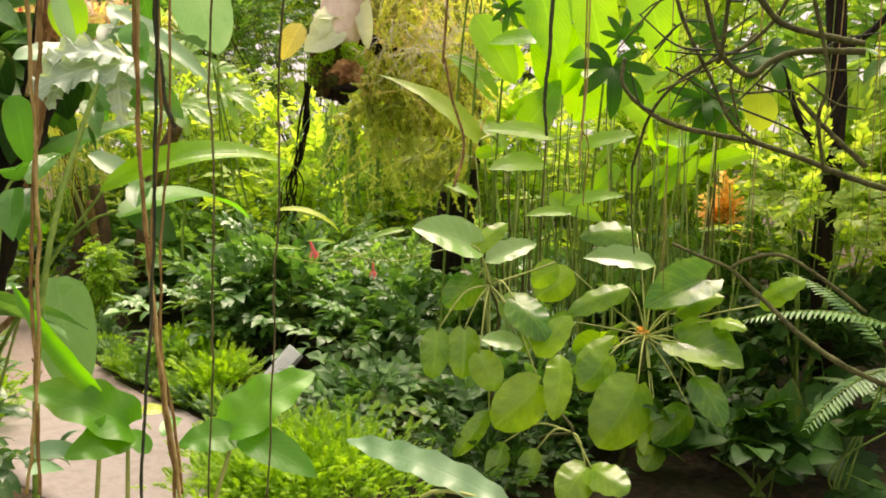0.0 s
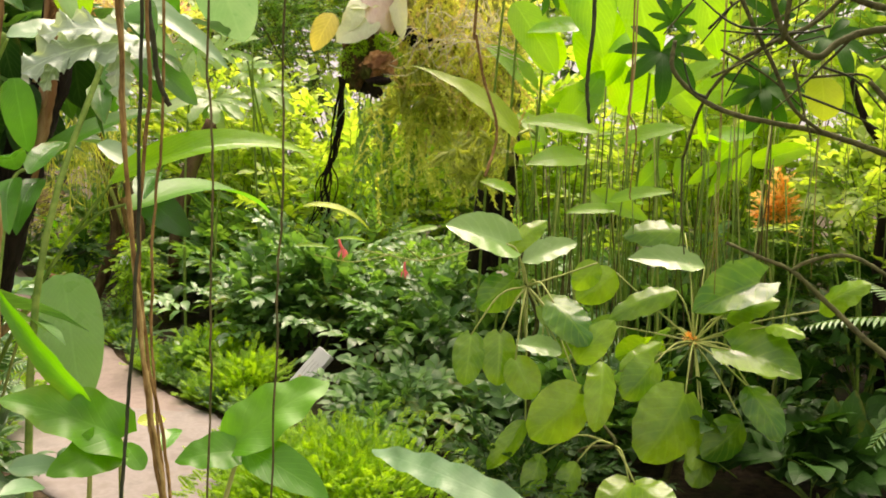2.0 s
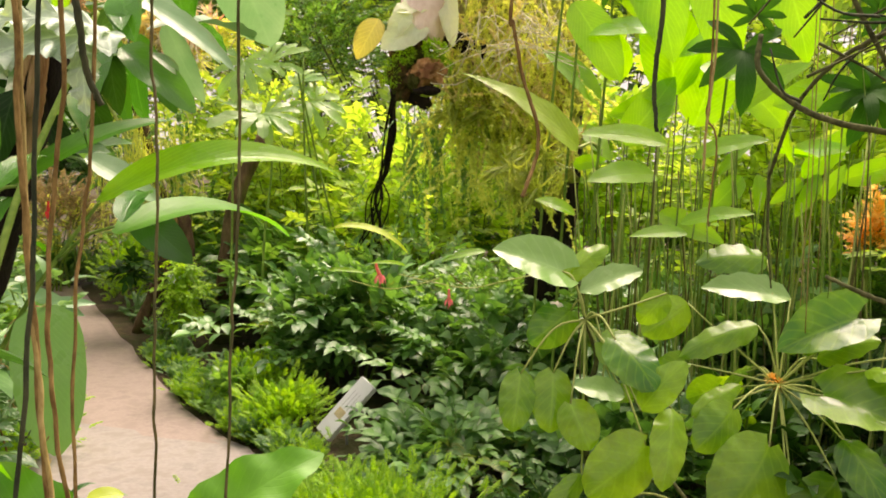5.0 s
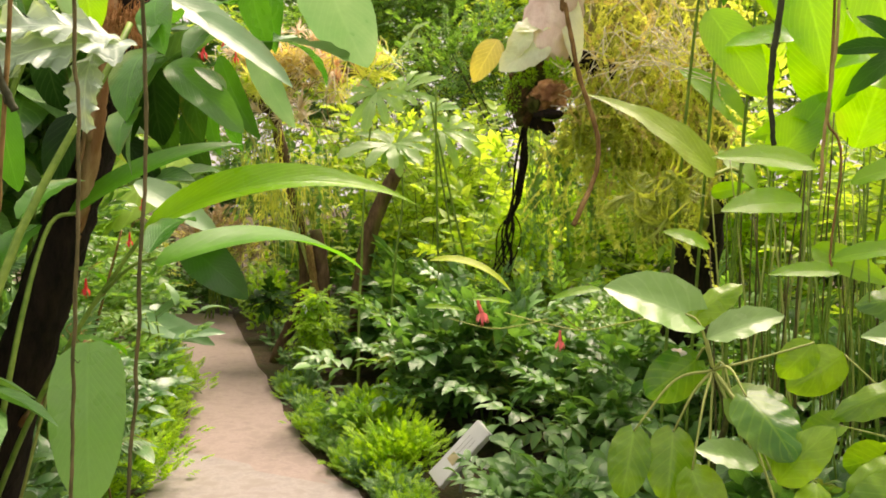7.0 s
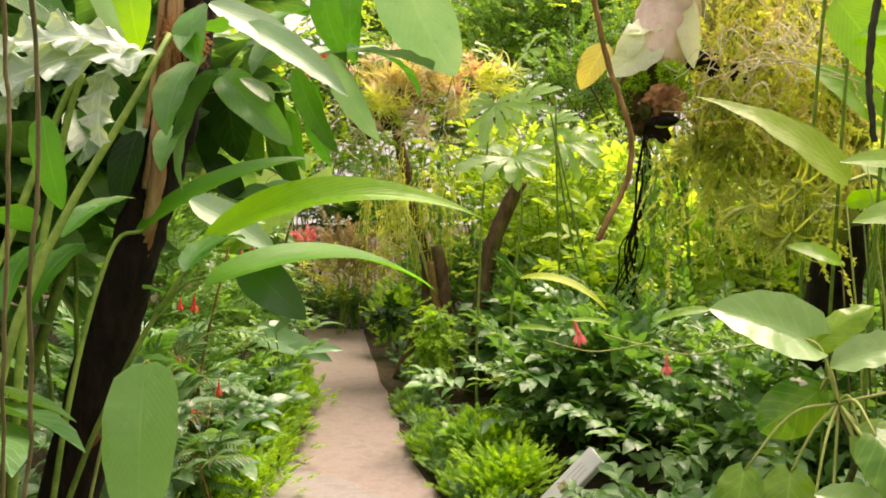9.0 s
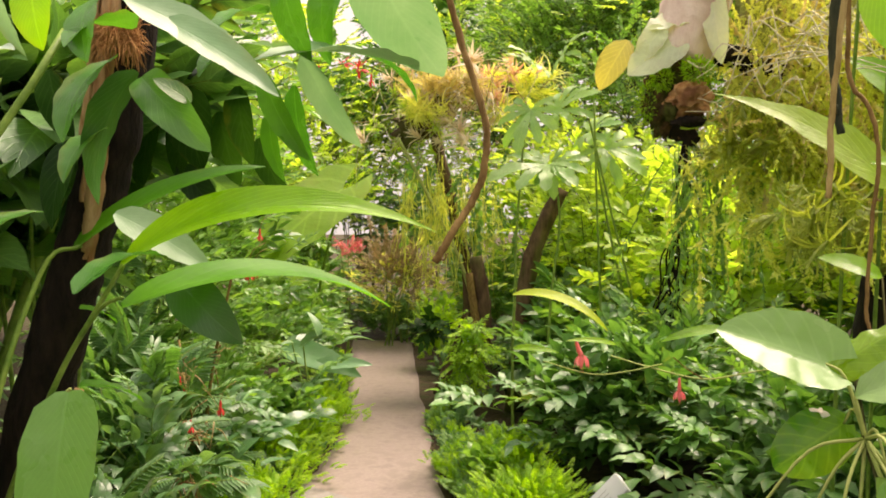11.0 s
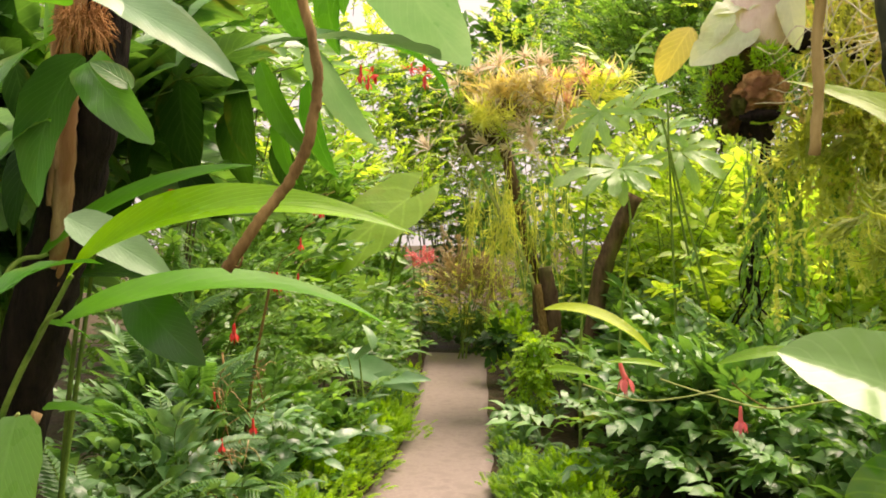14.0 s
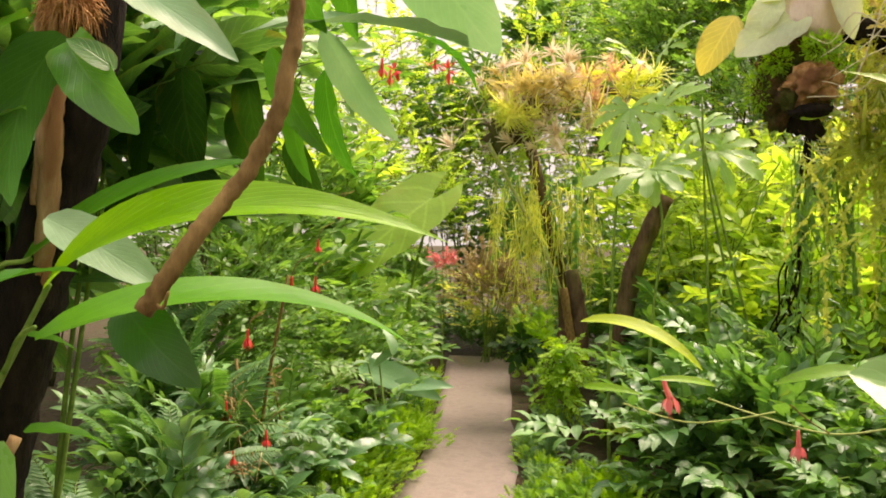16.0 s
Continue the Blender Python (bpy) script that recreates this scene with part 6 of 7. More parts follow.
root("thin brown hanging root", [(-0.569, 1.467, 2.054), (-0.596, 1.498, 1.806), (-0.610, 1.480, 1.536), (-0.613, 1.464, 1.355), (-0.594, 1.431, 1.160), (-0.596, 1.433, 1.000)], 0.004, 0.003, M_ROOT)
root("stout black-green hanging root", [(0.42, 2.82, 2.6), (0.405, 2.82, 2.0), (0.39, 2.81, 1.82), (0.388, 2.81, 1.75), (0.397, 2.81, 1.66)], 0.008, 0.005, M_ROOT_DARK)
root("tan hanging root with a frayed tip", [(0.47, 2.42, 2.5), (0.465, 2.41, 1.9), (0.455, 2.40, 1.72), (0.448, 2.40, 1.64), (0.445, 2.398, 1.565)], 0.0021, 0.0026, M_ROOT_PALE)
root("brown hanging root that bends outward", [(0.458, 2.424, 1.789), (0.454, 2.440, 1.677), (0.471, 2.441, 1.641), (0.477, 2.448, 1.601), (0.472, 2.451, 1.542), (0.467, 2.458, 1.470), (0.470, 2.457, 1.452)], 0.0024, 0.0016, M_ROOT)

# ---- lianas ----
liana = thing("liana", (1.9, 2.9, 0.0), "grey-green woody liana with looping bare branches", "liana")
stem(liana, "trunk", [(2.0, 2.9, -0.03), (1.95, 2.95, 1.0), (2.05, 2.9, 2.2), (1.85, 2.8, 3.1)], 0.05, 0.04, M_LIANA, 9, 8, 0.08)
V, F, U = tube(local(liana, BOUGH[::4]), 0.05, 0.03, 10, 4, 0.08)
part("bough", build("bough", V, F, U, [M_LIANA]), liana, None, "bough overhead from which roots hang")
def liana_branch(pts, r0, r1):
    stem(liana, "branch", pts, r0 * 0.78, r1 * 0.78, M_LIANA, 8, 9, 0.16)


liana_branch([(0.736, 3.333, 1.971), (0.728, 3.296, 1.866), (0.812, 3.256, 1.770), (0.932, 3.211, 1.709), (1.174, 3.140, 1.654), (1.326, 3.084, 1.597), (1.514, 3.001, 1.516), (1.95, 2.95, 1.4)], 0.010, 0.014)
liana_branch([(0.792, 3.400, 1.563), (0.829, 3.284, 1.756), (0.913, 3.202, 1.878), (1.033, 3.161, 1.951), (1.132, 3.123, 1.999), (1.220, 3.074, 2.105), (1.289, 3.003, 2.303)], 0.007, 0.011)
liana_branch([(0.904, 2.945, 2.185), (0.972, 2.964, 1.978), (1.019, 2.960, 1.907), (1.086, 2.942, 1.870), (1.154, 2.966, 1.917), (1.262, 2.974, 1.954), (1.438, 2.899, 1.945)], 0.011, 0.016)
liana_branch([(0.836, 3.063, 2.211), (0.896, 3.079, 2.050), (0.993, 3.077, 1.865), (1.062, 3.068, 1.725), (1.161, 3.091, 1.652)], 0.009, 0.008)
liana_branch([(0.968, 2.833, 2.126), (0.976, 2.914, 1.953), (0.980, 2.970, 1.917)], 0.008, 0.012)
liana_branch([(1.037, 2.812, 2.122), (1.138, 2.847, 2.029), (1.278, 2.853, 1.989), (1.393, 2.807, 1.957)], 0.013, 0.014)
liana_branch([(0.885, 3.112, 1.292), (0.970, 3.033, 1.253), (1.061, 3.001, 1.215), (1.138, 2.911, 1.132), (1.241, 2.796, 1.019), (1.385, 2.654, 0.925), (1.95, 2.9, 0.7)], 0.007, 0.013)
liana_branch([(1.061, 3.001, 1.215), (1.105, 2.990, 1.247), (1.210, 2.955, 1.271), (1.292, 2.863, 1.223), (1.434, 2.781, 1.105)], 0.008, 0.008)
liana_branch([(1.259, 2.992, 1.804), (1.343, 2.965, 1.704), (1.468, 2.912, 1.570)], 0.010, 0.013)
liana_branch([(1.197, 2.755, 2.111), (1.266, 2.768, 1.852), (1.249, 2.787, 1.720), (1.293, 2.828, 1.551)], 0.009, 0.007)
liana_branch([(0.792, 3.400, 1.563), (0.794, 3.395, 1.372), (0.807, 3.381, 1.224)], 0.006, 0.003)
KINDS["hand_dark"] = palm_hand(7, 0.27, 4.4, 1.3, 53).mesh("fingered_leaf", M_FINGER)
for base, tip, w in (((0.744, 3.632, 1.970), (0.728, 3.559, 1.748), 1.0), ((0.784, 3.647, 2.085), (0.803, 3.661, 2.211), 1.0), ((1.112, 3.544, 1.829), (1.044, 3.522, 1.657), 1.15), ((1.102, 3.544, 1.829), (1.210, 3.440, 1.723), 0.9), ((1.303, 3.474, 1.998), (1.342, 3.360, 1.832), 1.0), ((0.306, 3.501, 2.180), (0.285, 3.491, 2.080), 0.9), ((1.138, 3.570, 2.072), (1.015, 3.569, 2.152), 1.0)):
    part("leaf", KINDS["hand_dark"], liana, under(liana, aim(base, tip, (0.1, -0.9, 0.3), w)))
tw = random.Random(61)
for i in range(26):
    p = Vector((tw.uniform(0.75, 1.5), tw.uniform(2.9, 3.4), tw.uniform(1.75, 2.25)))
    q = p + Vector((tw.uniform(-0.3, 0.3), tw.uniform(-0.1, 0.1), tw.uniform(-0.25, 0.15)))
    stem(liana, "twig", [p, p.lerp(q, 0.5) + Vector((tw.uniform(-.05, .05), 0, tw.uniform(-.05, .05))), q], 0.005, 0.0025, M_LIANA if i % 2 else M_ROOT_DARK, 5, 5, 0.1)
leaf(liana, "yl_round", (1.301, 3.506, 1.870), (1.301, 3.464, 1.707), "c", 1.9)

# ---- lime broadleaf clump behind the round-leaved shrub ----
clump = thing("arrowroot_clump", (0.85, 4.9, 0.0), "tall clump of slender stems with broad backlit lime leaves", "plant")
for i in range(110):
    a = Vector((rng.uniform(0.25, 1.75), rng.uniform(4.8, 5.8), 0.0))
    b = a + Vector((rng.uniform(-0.2, 0.2), rng.uniform(-0.15, 0.15), rng.uniform(1.3, 2.0)))
    stem(clump, "stalk", [a, a.lerp(b, 0.5) + Vector((rng.uniform(-.05, .05), 0, 0)), b], rng.uniform(0.004, 0.009), 0.0035, (M_STEM, M_PETIOLE, M_STEM, M_ROOT_VINE)[i % 4], 5, 3)
    if i < 26:
        e = b + Vector((rng.uniform(-0.35, 0.35), rng.uniform(-0.25, 0.0), rng.uniform(-0.25, 0.3)))
        leaf(clump, "lime", b, e, rng.choice(("c", "c", "r", "l", "cu")), rng.uniform(0.9, 1.3))


def paddle(base, tip, f, w):
    leaf(clump, "lime", base, tip, f, w)


paddle((0.201, 4.874, 2.381), (0.431, 4.830, 2.002), "c", 1.25)
paddle((0.471, 4.872, 2.763), (0.663, 4.801, 2.087), "c", 1.2)
paddle((0.768, 4.870, 2.675), (0.931, 4.875, 2.020), "c", 1.1)
paddle((0.316, 4.970, 2.802), (0.542, 4.982, 2.293), "c", 1.2)
paddle((1.053, 4.817, 2.692), (1.250, 4.799, 2.077), "c", 1.2)
paddle((1.021, 5.028, 2.263), (0.707, 4.992, 2.139), "cu", 1.2)
paddle((0.617, 4.557, 1.705), (0.243, 4.501, 1.742), "cu", 0.9)
paddle((0.731, 4.545, 1.649), (1.014, 4.414, 1.718), "cu", 1.0)
paddle((0.919, 4.679, 1.858), (1.192, 4.524, 2.045), "cu", 1.2)
paddle((0.651, 4.291, 1.373), (0.916, 4.169, 1.421), "cu", 0.8)
paddle((0.678, 4.285, 1.333), (0.444, 4.228, 1.319), "cu", 0.8)
paddle((1.298, 4.690, 1.862), (1.448, 4.541, 2.020), "cu", 1.2)
paddle((0.793, 4.862, 2.079), (1.014, 4.744, 1.980), "cu", 1.4)
paddle((0.576, 4.864, 2.257), (0.272, 4.798, 2.216), "cu", 1.2)
paddle((0.467, 5.133, 2.061), (0.229, 5.043, 2.348), "c", 1.5)
paddle((0.714, 5.142, 1.972), (0.601, 5.089, 2.531), "c", 1.5)
paddle((0.823, 5.236, 1.825), (0.983, 5.201, 2.373), "c", 1.4)
paddle((0.465, 4.998, 1.720), (0.700, 5.048, 2.052), "c", 1.3)
paddle((0.608, 4.892, 1.571), (0.278, 4.664, 1.538), "cu", 1.1)
paddle((1.263, 5.268, 1.830), (1.007, 5.274, 2.078), "c", 1.3)

for q in ((0.201, 4.874, 2.381), (0.471, 4.872, 2.763), (0.768, 4.870, 2.675), (0.316, 4.970, 2.802), (1.053, 4.817, 2.692)):
    q = Vector(q)
    stem(clump, "stalk", [(q.x - 0.2, q.y + 0.5, 0.0), (q.x - 0.15, q.y + 0.4, 1.2), (q.x - 0.05, q.y + 0.15, q.z + 0.05), q], 0.009, 0.005, M_STEM, 6, 6)

# ---- vine with pendant pink flowers ----
def hanging_flower(ob, at, length, mat, lean=(0, 0)):
    """A nodding tubular flower with flared petal tips."""
    f = Form()
    L = length
    f.join(*tube([(0, 0, 0), (lean[0] * 0.3, lean[1] * 0.3, -0.25 * L), (lean[0], lean[1], -0.55 * L)], 0.05 * L, 0.09 * L, 8, 4))
    for k in range(5):
        a = k * 1.2566
        o = Vector((math.cos(a) * 0.09 * L + lean[0], math.sin(a) * 0.09 * L + lean[1], -0.5 * L))
        e = o + Vector((math.cos(a) * 0.14 * L, math.sin(a) * 0.14 * L, -0.42 * L))
        f.join(*blade(0.4, 0.6, 0.9, 4, 1, 0.3, 0.5), 0, aim(o, e, (math.cos(a), math.sin(a), 0.4)))
    st = Form()
    for k in range(4):
        st.join(*tube([(lean[0], lean[1], -0.5 * L), (lean[0] + 0.04 * L * (k - 1.5), lean[1], -1.05 * L)], 0.012 * L, 0.008 * L, 3, 2))
    fl = part("flower", f.mesh("flower", mat), ob, under(ob, Matrix.Translation(at)), "nodding tubular flower")
    part("stamen_tuft", st.mesh("stamen_tuft", mat), fl)
    return fl


vine = thing("flowering_vine", (0.075, 4.406, 1.138), "thin trailing vine with hanging pink flowers", "vine")
stem(vine, "runner", [(0.082, 4.408, 1.138), (-0.067, 4.389, 1.103), (-0.218, 4.370, 1.070), (-0.385, 4.368, 1.092), (-0.529, 4.368, 1.122)], 0.003, 0.0025, M_PETIOLE, 5, 8)
stem(vine, "runner", [(-0.355, 4.382, 1.105), (-0.460, 4.335, 1.078), (-0.574, 4.303, 1.065), (-0.728, 4.264, 1.101)], 0.0028, 0.002, M_PETIOLE, 5, 8)
stem(vine, "runner", [(-0.218, 4.370, 1.070), (-0.260, 4.351, 1.098), (-0.302, 4.331, 1.138)], 0.002, 0.002, M_ROOT, 5, 6)
hanging_flower(vine, (-0.615, 4.280, 1.182), 0.105, M_PETAL_PINK, (0.02, 0.0))
hanging_flower(vine, (-0.317, 4.441, 1.054), 0.085, M_PETAL_PINK)
leaf(vine, "yellowlime", (-0.736, 4.059, 1.339), (-0.448, 4.143, 1.230), "uc", 0.75)
leaf(vine, "limestrap", (-0.151, 4.363, 1.234), (-0.331, 4.296, 1.189), "cu", 1.0)
leaf(vine, "limestrap", (-0.495, 4.334, 1.164), (-0.625, 4.218, 1.181), "cu", 0.7)
leaf(vine, "limestrap", (-0.797, 4.175, 1.151), (-0.641, 4.204, 1.142), "cu", 0.8)
white = thing("white_blossom", (0.157, 4.163, 1.039), "small white blossom on the round-leaved shrub", "flower")
wf = Form()
for k in range(5):
    a = k * 1.2566
    wf.join(*blade(0.6, 0.6, 0.7, 4, 1, 0.2, 0.4), 0, aim((0, 0, 0), (math.cos(a) * 0.03, -0.012, math.sin(a) * 0.02), (0, -1, 0.3)))
part("petals", wf.mesh("petals", M_PETAL_WHITE), white)

for p in ((-2.115, 4.264, 1.418), (-2.712, 4.398, 0.857), (-2.720, 5.079, 1.726), (-2.647, 4.871, 1.562), (-2.686, 4.494, 1.165), (-2.435, 4.396, 0.771), (-3.109, 5.397, 1.751), (-2.878, 5.059, 1.376),
          (-2.354, 3.947, 1.794), (-2.604, 4.057, 1.981), (-2.374, 5.024, 2.400), (-2.506, 4.283, 0.695), (-2.962, 5.697, 2.525), (-2.890, 6.008, 2.630), (-2.835, 6.071, 2.566), (-3.077, 4.790, 1.114)):
    hanging_flower(fuch, p, 0.08 + rng.uniform(-0.02, 0.02), M_PETAL_RED)
    q = Vector(p)
    stem(fuch, "flower_stalk", [q, q + Vector((0.01, 0.02, 0.05)), q + Vector((0.02, 0.08, 0.08))], 0.0016, 0.002, M_ROOT, 5, 4)

spike = thing("orange_flower_head", HUBB, "small orange flower head amid the round leaves", "flower")
sf = Form()
for i in range(26):
    d = Vector((rng.gauss(0, 1), rng.gauss(0, 1), rng.gauss(0, 1))).normalized()
    sf.join(*blade(0.5, 0.6, 0.8, 3, 1, 0.2, 0.4), 0, aim(d * 0.008, d * 0.035, (0, 0, 1)))
part("florets", sf.mesh("florets", M_PETAL_ORANGE), spike)
part("florets", sf.mesh("florets", M_PETAL_ORANGE), spike, Matrix.Translation((-0.03, 0, 0.02)))
shrub("orange_shrub", "shrub with glowing orange and yellow blossom", "shrub", (1.795, 5.454, 1.233), (0.07, 0.07, 0.17), SPRIG_FINE, 90, 0.16, M_PETAL_ORANGE, 10, 0.3, 2)

dark_post = thing("rough_tree", (2.25, 5.0, 0.0), "dark rough-barked tree behind the lianas", "tree")
stem(dark_post, "bark", [(2.3, 5.0, -0.03), (2.22, 5.0, 1.0), (2.28, 5.05, 1.9), (2.2, 5.1, 3.4)], 0.06, 0.05, M_DARK, 14, 8, 0.12)
stem(dark_post, "branch", [(2.25, 5.02, 1.6), (2.05, 4.95, 1.8), (1.9, 4.9, 2.15)], 0.025, 0.012, M_DARK, 8, 5, 0.12)
stem(dark_post, "branch", [(2.25, 5.05, 2.2), (2.5, 5.0, 2.4), (2.7, 4.9, 2.8)], 0.025, 0.012, M_DARK, 8, 5, 0.12)
for i in range(22):
    p = Vector((rng.uniform(0.9, 2.3), rng.uniform(3.2, 4.6), 3.1))
    stem(liana, "thread", [p, p + Vector((rng.uniform(-.03, .03), 0, -0.9)), p + Vector((rng.uniform(-.05, .05), 0, -1.3 - rng.uniform(0, 1.0)))], 0.0025, 0.0018, M_ROOT_PALE if i % 2 else M_STEM, 4, 6)


# ---- rot, moss and wiry roots round the broken limb ----
def lump(ob, name, at, radii, mat, label, seed=0, rough=0.35):
    bm = bmesh.new()
    bmesh.ops.create_icosphere(bm, subdivisions=4, radius=1)
    for v in bm.verts:
        k = 1 + 0.12 * noise.noise(v.co * 14) + rough * noise.noise(v.co * 2.1 + Vector((seed, 0, 0))) + rough * 0.6 * noise.noise(v.co * 6 + Vector((0, seed, 0)))
        v.co = Vector((v.co.x * radii[0], v.co.y * radii[1], v.co.z * radii[2])) * k
    me = bpy.data.meshes.new(name)
    bm.to_mesh(me)
    bm.free()
    for f in me.polygons:
        f.use_smooth = True
    me.materials.append(mat)
    return part(name, me, ob, under(ob, Matrix.Translation(at)), label)


def mossy(at, radii, n, seed):
    """A cushion of short moss shoots."""
    r, f = random.Random(seed), Form()
    for i in range(n):
        d = Vector((r.gauss(0, 1), r.gauss(0, 1), r.gauss(0, 1))).normalized()
        o = Vector((d.x * radii[0], d.y * radii[1], d.z * radii[2])) * r.uniform(0.6, 1.0)
        e = o + (d + Vector((r.gauss(0, 0.5), r.gauss(0, 0.5), r.gauss(0.2, 0.4)))).normalized() * r.uniform(0.012, 0.026)
        f.join(*blade(0.4, 0.4, 0.6, 2, 1, 0.3, 0.5), 0, aim(o, e, (r.gauss(0, 1), r.gauss(0, 1), 1)))
    return part("moss", f.mesh("moss", M_MOSS), tree, under(tree, Matrix.Translation(at)), "bright green moss")


lump(tree, "rot_face", (-0.592, 5.425, 2.125), (0.095, 0.06, 0.07), M_ROTORANGE, "crumbling orange rotten wood", 3, 0.55)
lump(tree, "rot_face", (-0.655, 5.43, 2.09), (0.05, 0.04, 0.055), M_ROT, "dark brown rotten wood", 5, 0.5)
# no real cavity: a near-black lump gives the hollow's shade
lump(tree, "hollow", (-0.591, 5.435, 2.024), (0.075, 0.05, 0.028), M_DARK, "dark lump standing in for the shaded hollow under the broken end", 7, 0.2)
mossy((-0.544, 5.402, 2.245), (0.075, 0.05, 0.05), 500, 9)
mossy((-0.499, 5.474, 2.163), (0.04, 0.04, 0.05), 260, 10)
mossy((-0.701, 5.404, 2.225), (0.05, 0.05, 0.06), 420, 11)
mossy((-0.79, 5.47, 2.13), (0.05, 0.05, 0.09), 380, 12)
mossy((-0.62, 5.45, 2.08), (0.03, 0.03, 0.03), 160, 14)
lump(tree, "moss", (-0.127, 6.183, 2.360), (0.42, 0.2, 0.5), M_MOSSCLUMP, "thick yellow-green moss", 13, 0.5)
lump(tree, "moss", (-0.032, 6.158, 1.731), (0.25, 0.18, 0.35), M_MOSSCLUMP, "thick yellow-green moss", 17, 0.5)
rw = random.Random(8)
for i in range(44):
    o = Vector((-0.145, 5.318, 2.310)) + Vector((rw.gauss(0.02, 0.10), rw.gauss(0, 0.06), rw.gauss(0, 0.09)))
    e = o + Vector((rw.gauss(0, 0.22), rw.uniform(-0.1, 0.05), rw.gauss(-0.05, 0.1)))
    stem(tree, "rootlet", [o, o.lerp(e, 0.35) + Vector((0, -0.03, rw.gauss(0.03, 0.05))), o.lerp(e, 0.7) + Vector((0, 0, rw.gauss(0, 0.05))), e], 0.003, 0.0018, M_BEIGE, 4, 4)
shrub("tufted_epiphyte", "pale straw and yellow tufts on the bromeliad tree", "epiphyte", (-3.846, 8.449, 2.816), (0.5, 0.2, 0.3), SPIKY, 26, 0.26, M_DRY, 12, 0.1, 0, foot=2.0, split="tuft")
shrub("tufted_epiphyte", "peach coloured tufts on the bromeliad tree", "epiphyte", (-3.555, 8.664, 2.710), (0.5, 0.2, 0.3), TUFT, 22, 0.15, M_PEACH, 9, 0.2, 0, foot=2.0, split="tuft")
shrub("tufted_epiphyte", "orange and peach bromeliad tufts on the side limb", "epiphyte", (-3.326, 8.837, 2.966), (0.4, 0.2, 0.22), TUFT, 18, 0.17, M_RUSTY, 9, 0.2, 0, foot=2.0, split="tuft")
shrub("tufted_epiphyte", "pale straw tufts on the side limb", "epiphyte", (-3.471, 8.728, 2.838), (0.5, 0.2, 0.28), SPIKY, 22, 0.26, M_STRAND, 10, -0.1, 0, foot=2.0, split="tuft")
shrub("tufted_epiphyte", "dry straw tufts round the root ball", "epiphyte", (-3.954, 8.242, 2.623), (0.25, 0.15, 0.2), SPIKY, 14, 0.22, M_STRAND, 8, -0.3, 0, foot=2.0, split="tuft")
shrub("coral_blossom", "coral red blossom cluster at the path's end", "flower", (-6.458, 10.356, 1.282), (0.3, 0.2, 0.13), SPRIG_FINE, 42, 0.16, M_PETAL_PINK, 8, 0.3, 2)
fb = random.Random(41)
for p, n in (((-4.807, 7.708, 3.074), 14), ((-4.567, 7.910, 3.123), 12), ((-4.458, 8.016, 3.075), 12)):
    bl = Form()
    for i in range(n):
        d = Vector((fb.gauss(0, 1), fb.gauss(0, 0.6), fb.gauss(0, 0.8))).normalized()
        bl.join(*blade(0.4, 0.6, 0.8, 4, 1, 0.2, 0.5), 0, aim(d * 0.02, d * fb.uniform(0.07, 0.12), (0, -0.5, 1)))
    part("blossom", bl.mesh("blossom", M_PETAL_RED), epi, under(epi, Matrix.Translation(p)), "orange-red blossom cluster")
    q = Vector(p)
    stem(epi, "flower_stalk", [Vector((-4.019, 8.563, 2.741)), Vector((-4.019, 8.563, 2.741)).lerp(q, 0.5) + Vector((0, 0, 0.2)), q], 0.012, 0.005, M_STEM, 5, 5)
for c, n in (((-2.4, 3.85, 0.35), 26), ((-2.9, 4.35, 0.45), 26), ((-2.0, 3.3, 0.4), 16), ((-3.4, 5.0, 0.4), 22)):
    shrub("limp_leaf_plant", "plant with limp grey-green leaves on the bank", "plant", c, (0.34, 0.3, 0.3), SPRIG_LIMP, int(n * 1.5), 0.25, M_LIMP, 12, -0.1, 4, split="leafy_twig")
ep = random.Random(52)
for i, p in enumerate([q for q in smooth_line(RIGHT, 16) if 3.7 < q.y < 7.6]):
    shrub("edge_plant", "bright feathery plant along the path edge", "plant", (p.x + ep.uniform(0.09, 0.19), p.y + ep.uniform(0.03, 0.1), 0.03), (0.11, 0.11, 0.08), FEATHER, 130, ep.uniform(0.055, 0.085), ep.choice((M_MOSS, M_FERN, M_MID)), 14, 0.5, 0, None, 0.4, -0.2, 0.35)
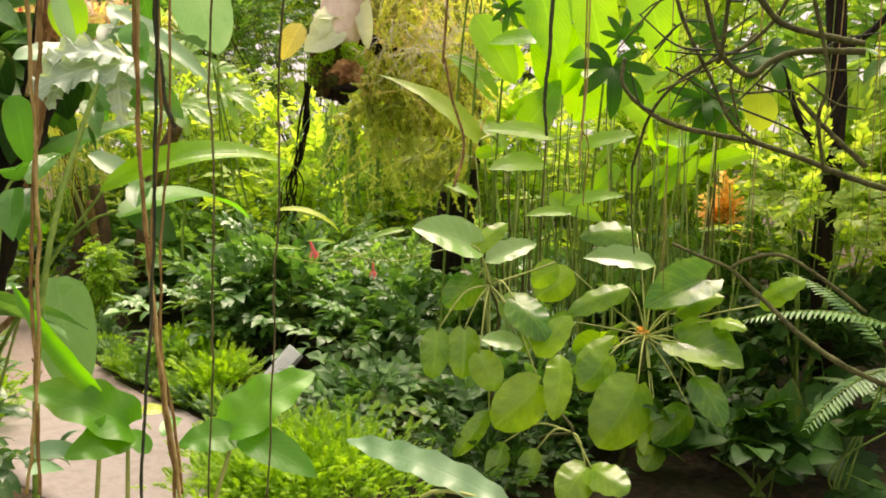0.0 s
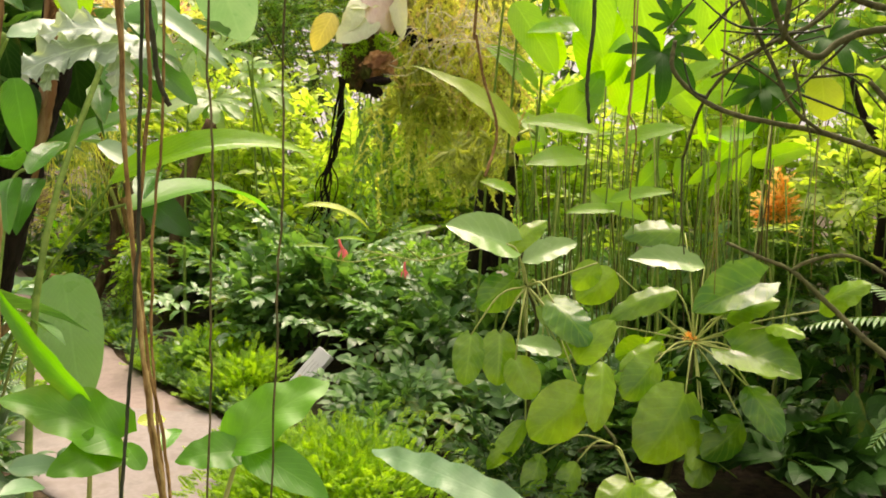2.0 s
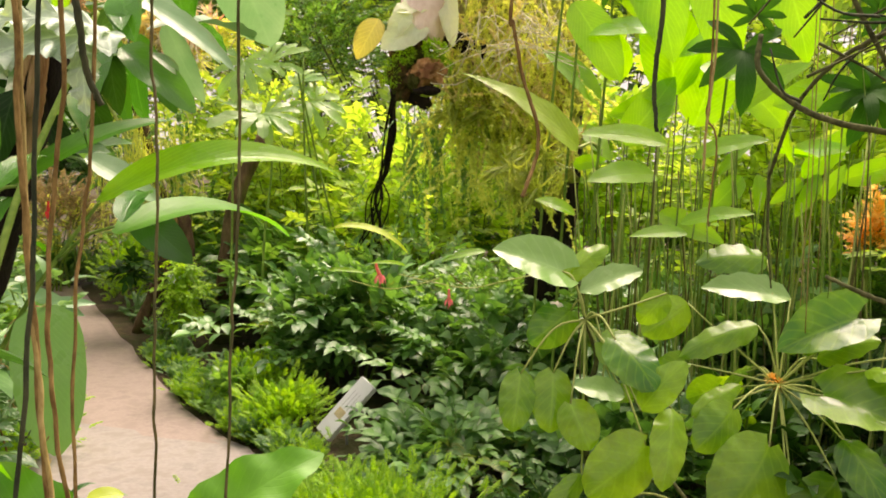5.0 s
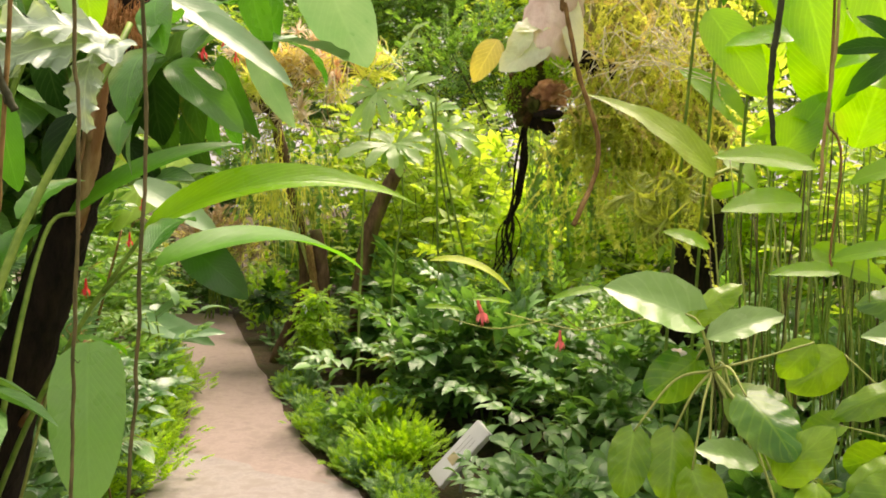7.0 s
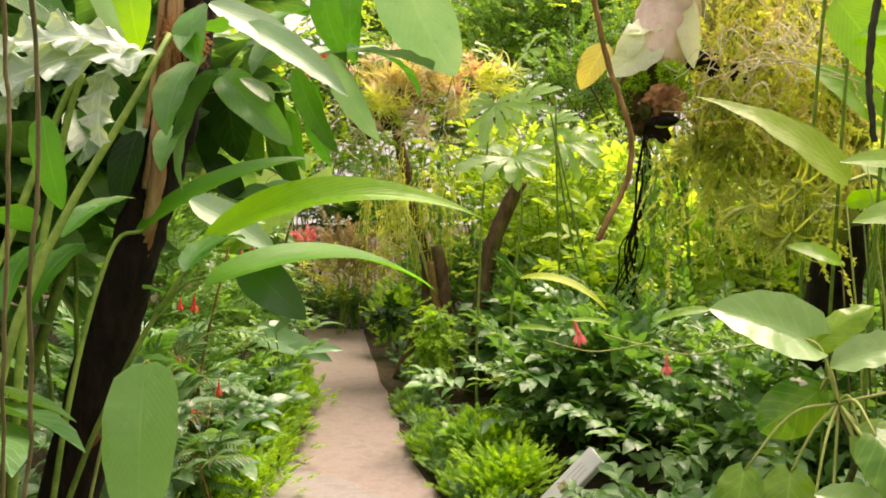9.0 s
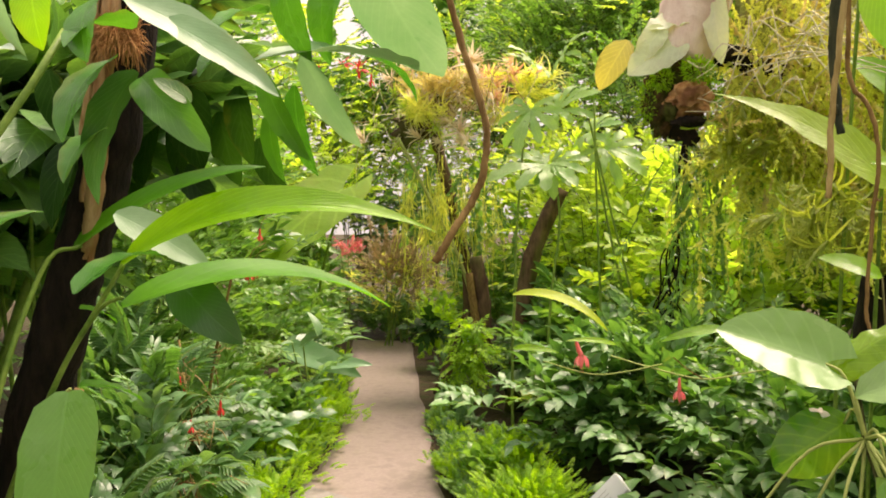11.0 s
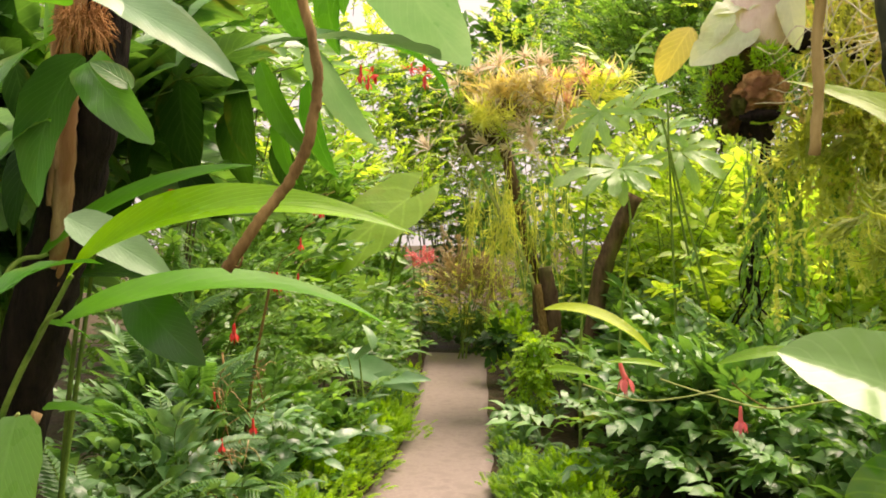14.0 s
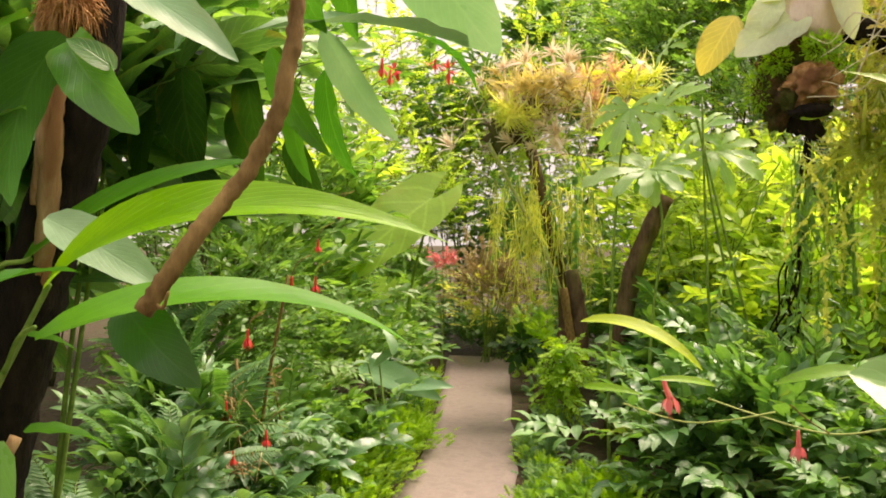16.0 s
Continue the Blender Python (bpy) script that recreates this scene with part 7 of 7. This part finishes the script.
for p in [q for q in smooth_line(LEFT, 16) if 4.4 < q.y < 9.5]:
    shrub("edge_plant", "bright feathery plant along the path edge", "plant", (p.x - ep.uniform(0.2, 0.34), p.y + ep.uniform(-0.05, 0.05), 0.05), (0.16, 0.16, 0.13), FEATHER, 150, ep.uniform(0.06, 0.09), ep.choice((M_MOSS, M_MOSS, M_FERN)), 14, 0.5, 0, None, 0.4, -0.2, 0.35)
dry = random.Random(71)
for c in ((-2.75, 4.45, 0.85), (-2.55, 4.35, 0.62), (-3.15, 5.0, 0.85), (-2.3, 4.1, 0.5)):
    wisp = thing("dry_flower_stalks", c, "bunch of dry brown drooping flower stalks on the bank", "plant")
    for i in range(16):
        o = Vector(c) + Vector((dry.gauss(0, 0.05), dry.gauss(0, 0.04), dry.gauss(0, 0.03)))
        e = o + Vector((dry.gauss(0, 0.06), dry.gauss(0, 0.04), dry.uniform(-0.16, 0.02)))
        stem(wisp, "stalk", [o, o.lerp(e, 0.5) + Vector((dry.gauss(0, 0.02), 0, 0.02)), e], 0.003, 0.0015, M_ROOT_PALE if i % 2 else M_STRAW, 4, 3)
    stem(wisp, "main_stalk", [(c[0] + 0.03, c[1] + 0.1, 0.0), (c[0] + 0.02, c[1] + 0.06, c[2] * 0.6), c], 0.006, 0.004, M_ROOT, 5, 4)
pale_leaf_shrub = thing("broadleaf_shrub", (-4.7, 7.9, 0.0), "shrub with a few large pale grey-green leaves over the path edge", "shrub")
for base, tip, w in (((-3.985, 6.456, 0.674), (-3.322, 6.573, 0.490), 1.0), ((-4.022, 6.554, 0.724), (-3.649, 6.581, 0.623), 1.0), ((-3.679, 6.433, 0.557), (-3.257, 6.622, 0.577), 0.9)):
    leaf(pale_leaf_shrub, "silver", base, tip, "cu", w)
    stem(pale_leaf_shrub, "stalk", [(-4.7, 7.9, 0.0), (-4.68, 7.8, 0.4), base], 0.008, 0.005, M_STEM, 5, 4)
for c in ((0.2, 10.3, 0.8), (-1.6, 10.8, 0.8), (1.9, 9.9, 0.8), (-3.0, 11.6, 0.8)):
    shrub("understorey_bush", "yellow-green leafy bush in the distance", "bush", c, (1.2, 0.6, 0.8), SPRIG_FAR_BROAD, 200, 0.4, M_MID, 30, 0.2, 4)
